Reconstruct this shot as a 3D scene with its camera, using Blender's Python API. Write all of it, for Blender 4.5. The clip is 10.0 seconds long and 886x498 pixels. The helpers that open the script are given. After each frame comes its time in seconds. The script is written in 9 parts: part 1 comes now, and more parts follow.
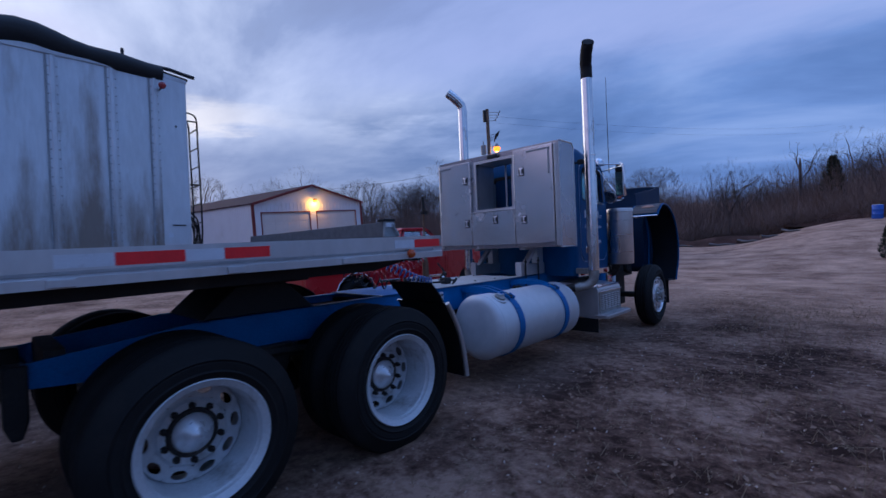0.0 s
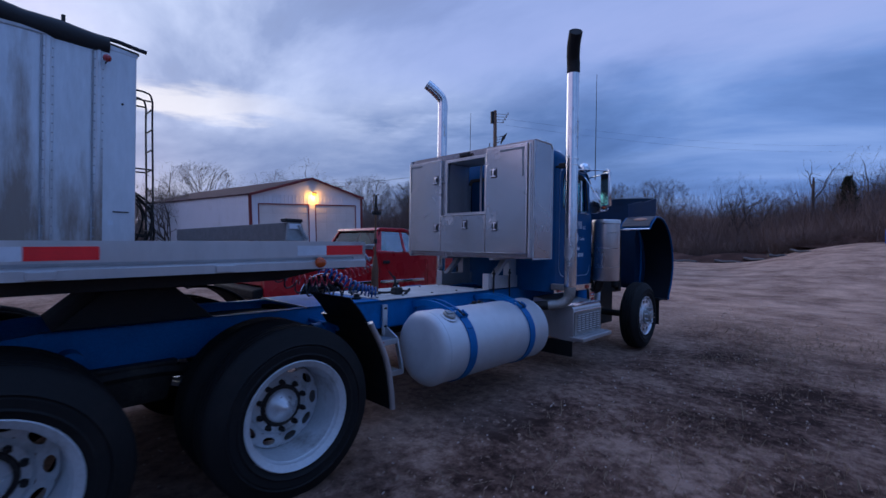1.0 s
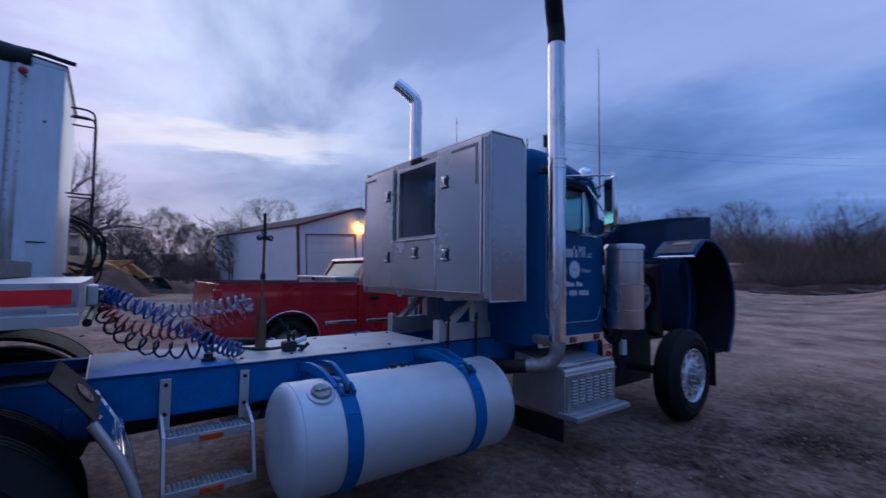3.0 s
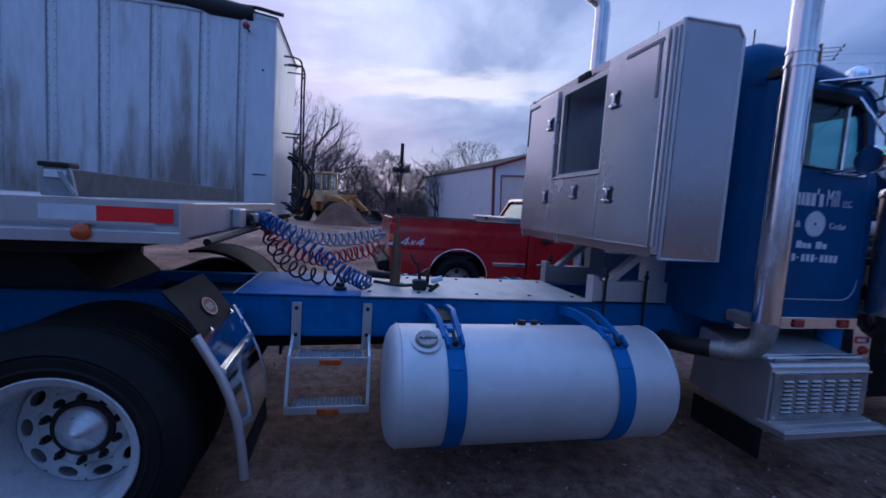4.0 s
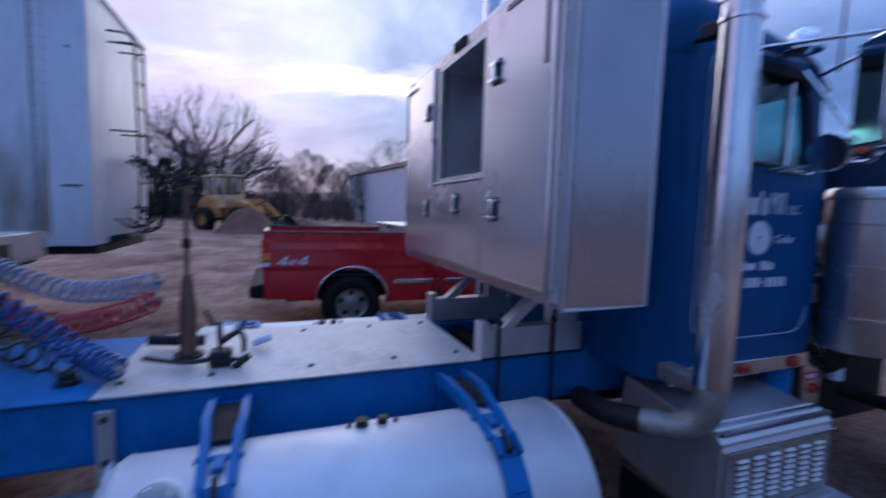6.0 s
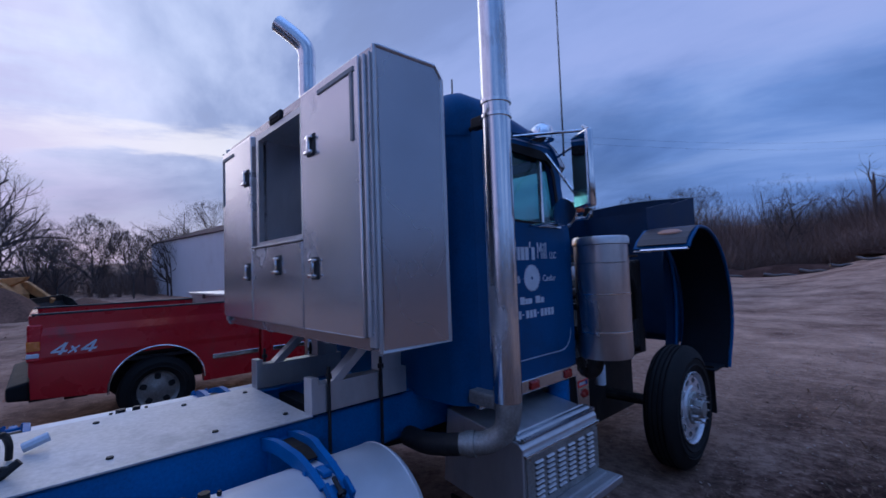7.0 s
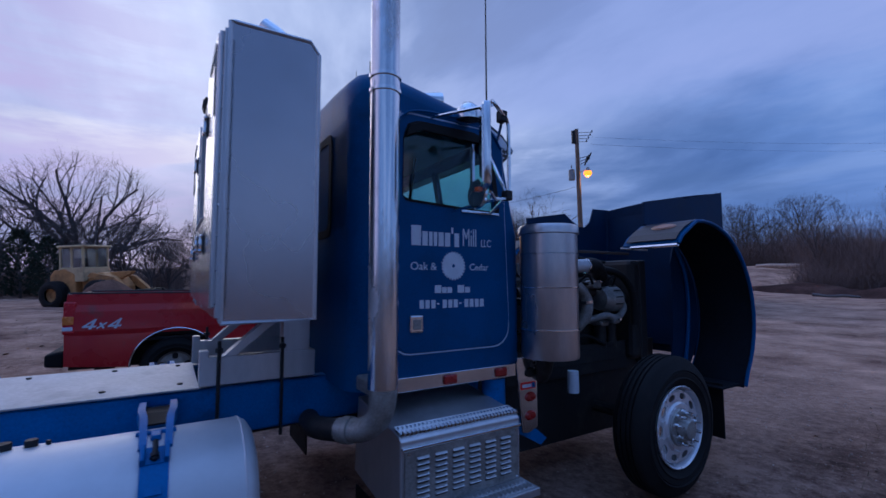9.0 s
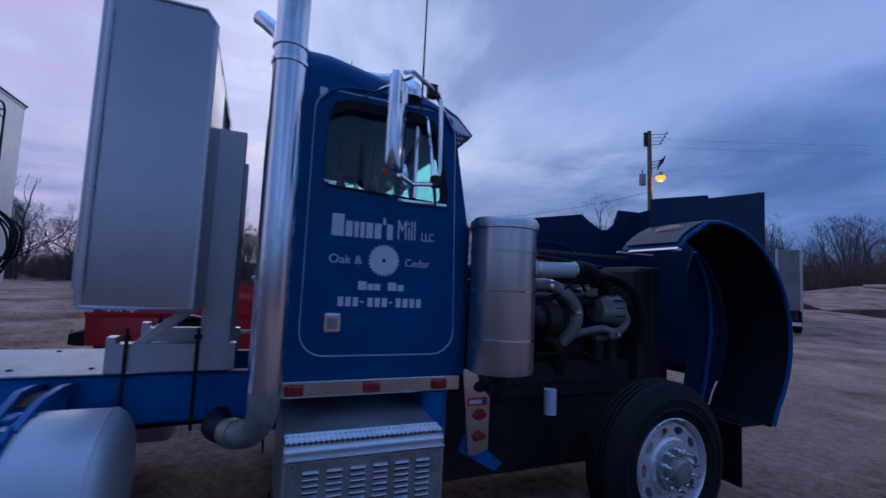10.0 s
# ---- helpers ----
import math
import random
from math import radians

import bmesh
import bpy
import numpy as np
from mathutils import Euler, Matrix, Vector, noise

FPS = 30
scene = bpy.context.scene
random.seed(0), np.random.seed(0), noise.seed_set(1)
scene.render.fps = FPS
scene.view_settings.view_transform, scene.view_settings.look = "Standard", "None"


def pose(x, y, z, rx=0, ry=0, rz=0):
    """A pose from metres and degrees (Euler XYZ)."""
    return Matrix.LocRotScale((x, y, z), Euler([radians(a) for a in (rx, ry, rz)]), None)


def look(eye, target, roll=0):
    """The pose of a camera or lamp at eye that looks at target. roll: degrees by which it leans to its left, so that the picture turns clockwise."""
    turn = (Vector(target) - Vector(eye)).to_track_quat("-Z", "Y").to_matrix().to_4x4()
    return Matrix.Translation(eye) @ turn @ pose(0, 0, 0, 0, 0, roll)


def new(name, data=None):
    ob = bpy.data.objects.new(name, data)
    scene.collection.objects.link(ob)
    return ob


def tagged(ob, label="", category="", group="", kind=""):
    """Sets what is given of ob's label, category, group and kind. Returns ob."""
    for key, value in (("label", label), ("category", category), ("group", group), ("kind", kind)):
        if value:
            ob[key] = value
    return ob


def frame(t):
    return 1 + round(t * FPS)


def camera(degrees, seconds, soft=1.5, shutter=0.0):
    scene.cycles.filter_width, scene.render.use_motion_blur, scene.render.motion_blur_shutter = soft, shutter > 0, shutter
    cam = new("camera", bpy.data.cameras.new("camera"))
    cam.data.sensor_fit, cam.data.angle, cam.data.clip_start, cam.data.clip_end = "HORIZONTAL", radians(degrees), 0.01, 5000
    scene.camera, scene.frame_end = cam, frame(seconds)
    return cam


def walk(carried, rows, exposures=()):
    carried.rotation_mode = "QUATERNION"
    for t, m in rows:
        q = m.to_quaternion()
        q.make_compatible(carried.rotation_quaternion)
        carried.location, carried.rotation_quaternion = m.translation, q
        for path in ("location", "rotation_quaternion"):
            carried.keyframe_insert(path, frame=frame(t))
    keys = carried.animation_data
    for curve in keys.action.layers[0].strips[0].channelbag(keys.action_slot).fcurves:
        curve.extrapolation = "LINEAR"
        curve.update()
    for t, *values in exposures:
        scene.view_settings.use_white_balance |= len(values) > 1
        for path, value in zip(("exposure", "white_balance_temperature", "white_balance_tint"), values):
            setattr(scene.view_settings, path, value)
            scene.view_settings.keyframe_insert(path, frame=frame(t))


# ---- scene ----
# World: z up, truck points along +y, its right flank faces +x.
# The truck stands nose-down on a slope: SLOPE turns its level frame into the world.
SLOPE = Matrix.Rotation(math.radians(-3.4), 4, "X") @ Matrix.Rotation(math.radians(-1.7), 4, "Y")
cam = camera(90.7, 10.0, shutter=0.4)
PATH = [
    (0, (3.795, -2.097, 1.74), (2.427, -0.644, 1.602), -3.4),
    (0.5, (3.831, -1.667, 1.739), (2.468, -0.211, 1.588), -2.8),
    (1, (3.794, -1.249, 1.757), (2.406, 0.185, 1.621), -0.3),
    (1.5, (3.819, -0.686, 1.734), (2.34, 0.656, 1.616), -1.7),
    (2, (3.737, -0.179, 1.721), (2.263, 1.171, 1.654), -0.7),
    (2.2, (3.705, 0.011, 1.728), (2.255, 1.386, 1.666), -0.7),
    (3.3, (3.516, 0.86, 1.708), (1.786, 1.862, 1.742), -0.0),
    (3.5, (3.464, 0.964, 1.7), (1.603, 1.695, 1.647), 1.1),
    (4, (3.303, 1.3, 1.664), (1.363, 1.71, 1.407), 0.9),
    (4.5, (3.048, 1.501, 1.668), (1.113, 1.711, 1.207), -0.6),
    (5, (2.752, 1.749, 1.75), (0.833, 1.844, 1.194), -3.4),
    (5.5, (2.478, 1.958, 1.771), (0.563, 2.07, 1.206), -2.8),
    (6, (2.418, 2.089, 1.763), (0.563, 2.786, 1.495), -0.9),
    (6.2, (2.43, 2.141, 1.791), (0.67, 3.072, 1.6), -0.9),
    (7.3, (2.762, 2.003, 1.686), (1.31, 3.379, 1.679), -3.9),
    (7.5, (2.85, 2.038, 1.629), (1.347, 3.358, 1.651), -3.5),
    (8, (3.046, 2.229, 1.596), (1.452, 3.435, 1.629), -2.8),
    (8.5, (3.133, 2.541, 1.525), (1.475, 3.656, 1.604), -2.7),
    (9, (3.193, 2.924, 1.542), (1.497, 3.984, 1.58), -2.1),
    (9.5, (3.274, 3.335, 1.536), (1.489, 4.235, 1.586), -1.3),
    (10, (3.292, 3.782, 1.474), (1.454, 4.569, 1.537), 0.2),
]
EXPOSURES = [(0.0, 0.0, 6250, 10), (2.0, 0.0, 6150, 10), (3.5, -0.12, 5950, 10), (4.0, 0.04, 6000, 11), (4.3, 0.35, 6450, 11), (5.0, 0.6, 6500, 11), (5.6, 0.6, 6600, 10), (6.2, 0.2, 6150, 12), (7.3, -0.08, 6050, 11), (8.5, -0.12, 5950, 11), (10.0, -0.18, 5900, 11)]
walk(cam, [(t, look(eye, target, roll)) for t, eye, target, roll in PATH], EXPOSURES)


# ---- world and sun: an overcast dusk sky, brightest low in the west ----
def make_world():
    w = bpy.data.worlds.new("dusk_sky")
    w.use_nodes = True
    scene.world = w
    nt = w.node_tree
    nt.nodes.clear()
    N = lambda kind, **kw: _node(nt, kind, kw)
    L = nt.links.new
    tc = N("ShaderNodeTexCoord")
    sep = N("ShaderNodeSeparateXYZ")
    L(tc.outputs["Generated"], sep.inputs[0])
    # flat cloud layer: direction over height
    zc = N("ShaderNodeMath", operation="MAXIMUM")
    L(sep.outputs["Z"], zc.inputs[0]); zc.inputs[1].default_value = 0.0
    za = N("ShaderNodeMath", operation="ADD")
    L(zc.outputs[0], za.inputs[0]); za.inputs[1].default_value = 0.26
    dx = N("ShaderNodeMath", operation="DIVIDE"); L(sep.outputs["X"], dx.inputs[0]); L(za.outputs[0], dx.inputs[1])
    dy = N("ShaderNodeMath", operation="DIVIDE"); L(sep.outputs["Y"], dy.inputs[0]); L(za.outputs[0], dy.inputs[1])
    cmb = N("ShaderNodeCombineXYZ"); L(dx.outputs[0], cmb.inputs[0]); L(dy.outputs[0], cmb.inputs[1])
    mp = N("ShaderNodeMapping")
    mp.inputs["Rotation"].default_value = (0, 0, radians(-62))
    mp.inputs["Scale"].default_value = (0.48, 0.95, 1.0)
    mp.inputs["Location"].default_value = (0.35, 0.6, 0.0)
    L(cmb.outputs[0], mp.inputs[0])
    n1 = N("ShaderNodeTexNoise")
    n1.inputs["Scale"].default_value = 1.25; n1.inputs["Detail"].default_value = 7; n1.inputs["Roughness"].default_value = 0.55; n1.inputs["Distortion"].default_value = 0.35
    L(mp.outputs[0], n1.inputs["Vector"])
    r1 = N("ShaderNodeValToRGB")
    r1.color_ramp.elements[0].position, r1.color_ramp.elements[0].color = 0.34, (0.066, 0.145, 0.390, 1)
    r1.color_ramp.elements[1].position, r1.color_ramp.elements[1].color = 0.72, (0.37, 0.52, 0.92, 1)
    e = r1.color_ramp.elements.new(0.52); e.color = (0.165, 0.295, 0.660, 1)
    L(n1.outputs["Fac"], r1.inputs[0])
    # pale afterglow low in the west, broken by the same clouds
    glow = N("ShaderNodeVectorMath", operation="DOT_PRODUCT")
    gd = Vector((math.cos(radians(176)), math.sin(radians(176)), 0.30)).normalized()
    L(tc.outputs["Generated"], glow.inputs[0]); glow.inputs[1].default_value = gd
    g1 = N("ShaderNodeMapRange"); g1.inputs["From Min"].default_value = 0.45; g1.inputs["From Max"].default_value = 1.0; g1.inputs["To Max"].default_value = 1.0
    L(glow.outputs["Value"], g1.inputs["Value"])
    g2 = N("ShaderNodeMath", operation="POWER"); L(g1.outputs[0], g2.inputs[0]); g2.inputs[1].default_value = 1.6
    cl = N("ShaderNodeMapRange"); cl.inputs["From Min"].default_value = 0.40; cl.inputs["From Max"].default_value = 0.62; cl.inputs["To Min"].default_value = 0.30
    L(n1.outputs["Fac"], cl.inputs["Value"])
    g3 = N("ShaderNodeMath", operation="MULTIPLY"); L(g2.outputs[0], g3.inputs[0]); L(cl.outputs[0], g3.inputs[1])
    mixg = N("ShaderNodeMix", data_type="RGBA")
    L(g3.outputs[0], mixg.inputs["Factor"]); L(r1.outputs[0], mixg.inputs["A"]); mixg.inputs["B"].default_value = (0.95, 1.0, 1.20, 1)
    # a dark cloud bank low in the north-west, a bright slit above the far horizon beside it
    def side(deg, lo, hi):
        d = N("ShaderNodeVectorMath", operation="DOT_PRODUCT"); L(tc.outputs["Generated"], d.inputs[0]); d.inputs[1].default_value = (math.cos(radians(deg)), math.sin(radians(deg)), 0)
        r = N("ShaderNodeMapRange"); r.interpolation_type = "SMOOTHSTEP"; r.inputs["From Min"].default_value = math.cos(radians(lo)); r.inputs["From Max"].default_value = math.cos(radians(hi)); L(d.outputs["Value"], r.inputs["Value"])
        return r.outputs[0]
    def times(a, b):
        m = N("ShaderNodeMath", operation="MULTIPLY"); L(a, m.inputs[0]); L(b, m.inputs[1]) if not isinstance(b, float) else None
        if isinstance(b, float): m.inputs[1].default_value = b
        return m.outputs[0]
    stv = N("ShaderNodeMapping"); stv.inputs["Scale"].default_value = (2.6, 2.6, 13.0); L(tc.outputs["Generated"], stv.inputs[0])
    n2 = N("ShaderNodeTexNoise"); n2.inputs["Scale"].default_value = 1.6; n2.inputs["Detail"].default_value = 6; n2.inputs["Roughness"].default_value = 0.58; L(stv.outputs[0], n2.inputs["Vector"])
    zw = N("ShaderNodeMath", operation="MULTIPLY_ADD"); L(n2.outputs["Fac"], zw.inputs[0]); zw.inputs[1].default_value = 0.13; L(sep.outputs["Z"], zw.inputs[2])
    def band(z0, z1):
        r = N("ShaderNodeMapRange"); r.interpolation_type = "SMOOTHSTEP"; r.inputs["From Min"].default_value = z0 + 0.065; r.inputs["From Max"].default_value = z1 + 0.065; L(zw.outputs[0], r.inputs["Value"])
        return r.outputs[0]
    bank = N("ShaderNodeMix", data_type="RGBA"); streak = N("ShaderNodeMapRange"); streak.inputs["From Min"].default_value = 0.36; streak.inputs["From Max"].default_value = 0.60; streak.inputs["To Min"].default_value = 0.25; streak.inputs["To Max"].default_value = 0.85; L(n2.outputs["Fac"], streak.inputs["Value"])
    L(times(times(side(130, 32, 12), band(0.33, 0.20)), streak.outputs[0]), bank.inputs["Factor"]); L(mixg.outputs["Result"], bank.inputs["A"]); bank.inputs["B"].default_value = (0.098, 0.185, 0.430, 1)
    low = N("ShaderNodeMix", data_type="RGBA"); L(times(times(side(172, 48, 25), band(0.215, 0.13)), 0.62), low.inputs["Factor"]); L(bank.outputs["Result"], low.inputs["A"]); low.inputs["B"].default_value = (0.19, 0.275, 0.53, 1)
    slit = N("ShaderNodeMix", data_type="RGBA"); L(times(times(times(side(176, 30, 14), band(0.185, 0.215)), band(0.265, 0.228)), 0.8), slit.inputs["Factor"]); L(low.outputs["Result"], slit.inputs["A"]); slit.inputs["B"].default_value = (1.02, 0.98, 1.02, 1)
    # thinner, paler cloud over the north, lavender veil in the south-west
    def broken(noise_out, lo, hi, least):
        r = N("ShaderNodeMapRange"); r.inputs["From Min"].default_value = lo; r.inputs["From Max"].default_value = hi; r.inputs["To Min"].default_value = least; L(noise_out, r.inputs["Value"])
        return r.outputs[0]
    thin = N("ShaderNodeMix", data_type="RGBA"); L(times(times(side(104, 60, 26), band(0.22, 0.36)), broken(n1.outputs["Fac"], 0.36, 0.58, 0.55)), thin.inputs["Factor"]); L(slit.outputs["Result"], thin.inputs["A"]); thin.inputs["B"].default_value = (0.37, 0.46, 0.83, 1)
    veil = N("ShaderNodeMix", data_type="RGBA"); L(times(times(side(232, 70, 36), band(0.95, 0.55)), broken(n2.outputs["Fac"], 0.36, 0.60, 0.30)), veil.inputs["Factor"]); L(thin.outputs["Result"], veil.inputs["A"]); veil.inputs["B"].default_value = (0.60, 0.54, 0.84, 1)
    mixg = veil
    # clear sky above the cloud, dim at this hour
    sky = N("ShaderNodeTexSky", sky_type="NISHITA", sun_disc=False, sun_elevation=radians(4.0), sun_rotation=radians(-86))
    ss = N("ShaderNodeVectorMath", operation="SCALE"); L(sky.outputs[0], ss.inputs[0]); ss.inputs["Scale"].default_value = 0.10
    mixs = N("ShaderNodeMix", data_type="RGBA"); mixs.inputs["Factor"].default_value = 0.96
    L(ss.outputs[0], mixs.inputs["A"]); L(mixg.outputs["Result"], mixs.inputs["B"])
    # an overcast sky is brightest overhead
    zen = N("ShaderNodeMapRange"); zen.inputs["From Min"].default_value = 0.55; zen.inputs["From Max"].default_value = 0.95; zen.inputs["To Min"].default_value = 1.0; zen.inputs["To Max"].default_value = 2.3
    L(sep.outputs["Z"], zen.inputs["Value"])
    bg = N("ShaderNodeBackground")
    L(zen.outputs[0], bg.inputs["Strength"])
    L(mixs.outputs["Result"], bg.inputs[0])
    out = N("ShaderNodeOutputWorld"); L(bg.outputs[0], out.inputs[0])


def _node(nt, kind, kw):
    n = nt.nodes.new(kind)
    for k, v in kw.items():
        if k == "operation": n.operation = v
        elif k == "data_type": n.data_type = v
        elif k == "sky_type": n.sky_type = v
        elif k == "sun_disc": n.sun_disc = v
        elif k == "sun_elevation": n.sun_elevation = v
        elif k == "sun_rotation": n.sun_rotation = v
        elif k == "blend_type": n.blend_type = v
        elif k == "feature": n.feature = v
    return n


make_world()
sun = new("sun", bpy.data.lights.new("sun", "SUN"))
sun.data.energy, sun.data.angle, sun.data.color = 0.5, radians(40), (1.0, 0.93, 0.90)
sun.matrix_world = look((-40 * math.cos(radians(6)), 2.8, 9), (0, 0, 0))


# ---- materials ----
def material(name, color, rough=0.6, metal=0.0, vary=0.25, scale=6.0, fine=60.0, bump=0.15, dirt=None, dirt_amount=0.0, dirt_scale=2.0, splash=None, stretch=(1, 1, 1), coat=0.0, per_object=0.0, spec=0.5):
    """Painted, metal, earth or wood surface with coarse blotches, fine grain, and optional dirt."""
    m = bpy.data.materials.new(name)
    m.use_nodes = True
    nt = m.node_tree
    b = nt.nodes["Principled BSDF"]
    L = nt.links.new
    N = lambda kind, **kw: _node(nt, kind, kw)
    tc = N("ShaderNodeTexCoord")
    mp = N("ShaderNodeMapping"); mp.inputs["Scale"].default_value = stretch
    L(tc.outputs["Object"], mp.inputs[0])
    big = N("ShaderNodeTexNoise"); big.inputs["Scale"].default_value = scale; big.inputs["Detail"].default_value = 4
    sml = N("ShaderNodeTexNoise"); sml.inputs["Scale"].default_value = fine; sml.inputs["Detail"].default_value = 5; sml.inputs["Roughness"].default_value = 0.65
    L(mp.outputs[0], big.inputs["Vector"]); L(mp.outputs[0], sml.inputs["Vector"])
    mx = N("ShaderNodeMath", operation="ADD"); L(big.outputs["Fac"], mx.inputs[0]); L(sml.outputs["Fac"], mx.inputs[1])
    rng = N("ShaderNodeMapRange"); rng.inputs["From Min"].default_value = 0.7; rng.inputs["From Max"].default_value = 1.3
    rng.inputs["To Min"].default_value = 1 - vary; rng.inputs["To Max"].default_value = 1 + vary
    L(mx.outputs[0], rng.inputs["Value"])
    val = rng.outputs[0]
    if per_object:
        oi = N("ShaderNodeObjectInfo")
        pr = N("ShaderNodeMapRange"); pr.inputs["To Min"].default_value = 1 - per_object; pr.inputs["To Max"].default_value = 1 + per_object
        L(oi.outputs["Random"], pr.inputs["Value"])
        ml = N("ShaderNodeMath", operation="MULTIPLY"); L(val, ml.inputs[0]); L(pr.outputs[0], ml.inputs[1]); val = ml.outputs[0]
    col = N("ShaderNodeVectorMath", operation="SCALE"); col.inputs[0].default_value = color[:3]; L(val, col.inputs["Scale"])
    csock = col.outputs[0]
    rr = N("ShaderNodeMapRange"); rr.inputs["To Min"].default_value = max(0.02, rough - 0.12); rr.inputs["To Max"].default_value = min(1, rough + 0.14)
    L(big.outputs["Fac"], rr.inputs["Value"])
    rsock = rr.outputs[0]
    if dirt:
        dn = N("ShaderNodeTexNoise"); dn.inputs["Scale"].default_value = dirt_scale; dn.inputs["Detail"].default_value = 7; dn.inputs["Roughness"].default_value = 0.62
        L(mp.outputs[0], dn.inputs["Vector"])
        dr = N("ShaderNodeMapRange"); dr.inputs["From Min"].default_value = 0.62 - 0.3 * dirt_amount; dr.inputs["From Max"].default_value = 0.80 - 0.2 * dirt_amount; dr.inputs["To Max"].default_value = 0.85
        dsock = dn.outputs["Fac"]
        if splash:
            # road spray dried low on the panels
            sz = N("ShaderNodeSeparateXYZ"); L(tc.outputs["Object"], sz.inputs[0])
            sr = N("ShaderNodeMapRange"); sr.inputs["From Min"].default_value = splash[0]; sr.inputs["From Max"].default_value = splash[1]; sr.inputs["To Min"].default_value = splash[2]; sr.inputs["To Max"].default_value = 0.0
            L(sz.outputs["Z"], sr.inputs["Value"])
            sa = N("ShaderNodeMath", operation="ADD"); L(dsock, sa.inputs[0]); L(sr.outputs[0], sa.inputs[1]); dsock = sa.outputs[0]
        L(dsock, dr.inputs["Value"])
        dm = N("ShaderNodeMix", data_type="RGBA"); L(dr.outputs[0], dm.inputs["Factor"]); L(csock, dm.inputs["A"]); dm.inputs["B"].default_value = (*dirt, 1)
        csock = dm.outputs["Result"]
        rd = N("ShaderNodeMath", operation="MAXIMUM"); L(rsock, rd.inputs[0])
        rs = N("ShaderNodeMath", operation="MULTIPLY"); L(dr.outputs[0], rs.inputs[0]); rs.inputs[1].default_value = 0.8; L(rs.outputs[0], rd.inputs[1]); rsock = rd.outputs[0]
        md = N("ShaderNodeMath", operation="MULTIPLY_ADD"); L(dr.outputs[0], md.inputs[0]); md.inputs[1].default_value = -metal; md.inputs[2].default_value = metal
        if metal: L(md.outputs[0], b.inputs["Metallic"])
    L(csock, b.inputs["Base Color"]); L(rsock, b.inputs["Roughness"])
    if not (dirt and metal): b.inputs["Metallic"].default_value = metal
    b.inputs["Coat Weight"].default_value = coat
    b.inputs["Coat Roughness"].default_value = 0.08
    b.inputs["Specular IOR Level"].default_value = spec
    if bump:
        bp = N("ShaderNodeBump"); bp.inputs["Strength"].default_value = bump; bp.inputs["Distance"].default_value = 0.01
        L(sml.outputs["Fac"], bp.inputs["Height"]); L(bp.outputs[0], b.inputs["Normal"])
    return m


def glowing(name, color, strength):
    m = bpy.data.materials.new(name)
    m.use_nodes = True
    b = m.node_tree.nodes["Principled BSDF"]
    b.inputs["Base Color"].default_value = (*color, 1)
    b.inputs["Emission Color"].default_value = (*color, 1)
    b.inputs["Emission Strength"].default_value = strength
    return m


def glass(name, tint=(0.55, 0.82, 0.82), rough=0.02):
    m = bpy.data.materials.new(name)
    m.use_nodes = True
    b = m.node_tree.nodes["Principled BSDF"]
    b.inputs["Base Color"].default_value = (*tint, 1)
    b.inputs["Transmission Weight"].default_value = 1.0
    b.inputs["Roughness"].default_value = rough
    b.inputs["IOR"].default_value = 1.45
    return m


BLUE = material("blue_paint", (0.001, 0.072, 0.195), 0.46, 0, 0.22, 3, 90, 0.03, (0.002, 0.052, 0.135), 0.26, 3.5, coat=0.04, spec=0.12)
BLUEFRAME = material("blue_frame_paint", (0.0015, 0.130, 0.36), 0.5, 0, 0.25, 4, 70, 0.08, (0.008, 0.045, 0.09), 0.30, 4.0, spec=0.2)
STRAPBLUE = material("blue_strap_paint", (0.002, 0.115, 0.32), 0.5, 0, 0.2, 5, 90, 0.05, (0.01, 0.04, 0.08), 0.15, 6, spec=0.22)
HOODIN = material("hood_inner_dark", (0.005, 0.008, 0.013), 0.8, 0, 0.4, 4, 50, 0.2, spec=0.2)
ALU = material("brushed_aluminium", (0.56, 0.56, 0.57), 0.40, 0.85, 0.10, 2.0, 14, 0.03, (0.34, 0.34, 0.36), 0.18, 1.6, stretch=(1, 1, 0.35))
# light on each face put into the metal: warm tint, carcass darker than doors
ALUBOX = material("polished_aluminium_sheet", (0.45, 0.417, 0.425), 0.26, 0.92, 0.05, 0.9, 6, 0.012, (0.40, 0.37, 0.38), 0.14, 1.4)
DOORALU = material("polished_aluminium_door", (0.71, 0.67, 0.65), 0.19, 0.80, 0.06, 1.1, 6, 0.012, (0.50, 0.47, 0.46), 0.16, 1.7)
TANKALU = material("oxidised_tank_aluminium", (0.56, 0.57, 0.59), 0.46, 0.34, 0.07, 2.2, 9, 0.012, (0.42, 0.43, 0.47), 0.34, 1.9, stretch=(1, 0.8, 1))
CHROME = material("chrome", (0.78, 0.79, 0.80), 0.10, 1.0, 0.05, 3, 40, 0.01, (0.30, 0.27, 0.25), 0.08, 4)
PIPECHROME = material("weathered_chrome_pipe", (0.72, 0.73, 0.75), 0.16, 1.0, 0.06, 3, 30, 0.02, (0.30, 0.27, 0.26), 0.22, 3, stretch=(1, 1, 0.3))
SOOT = material("sooty_pipe", (0.012, 0.012, 0.013), 0.8, 0.2, 0.4, 8, 60, 0.2)
RUBBER = material("tyre_rubber", (0.0075, 0.0075, 0.008), 0.75, 0, 0.35, 6, 70, 0.25, (0.022, 0.018, 0.016), 0.18, 3, spec=0.28)
BLACK = material("black_metal", (0.012, 0.012, 0.013), 0.6, 0.2, 0.4, 6, 60, 0.2, (0.04, 0.033, 0.028), 0.25, 4)
BLACKRUB = material("black_rubber", (0.006, 0.006, 0.0065), 0.72, 0, 0.3, 8, 60, 0.15, spec=0.3)
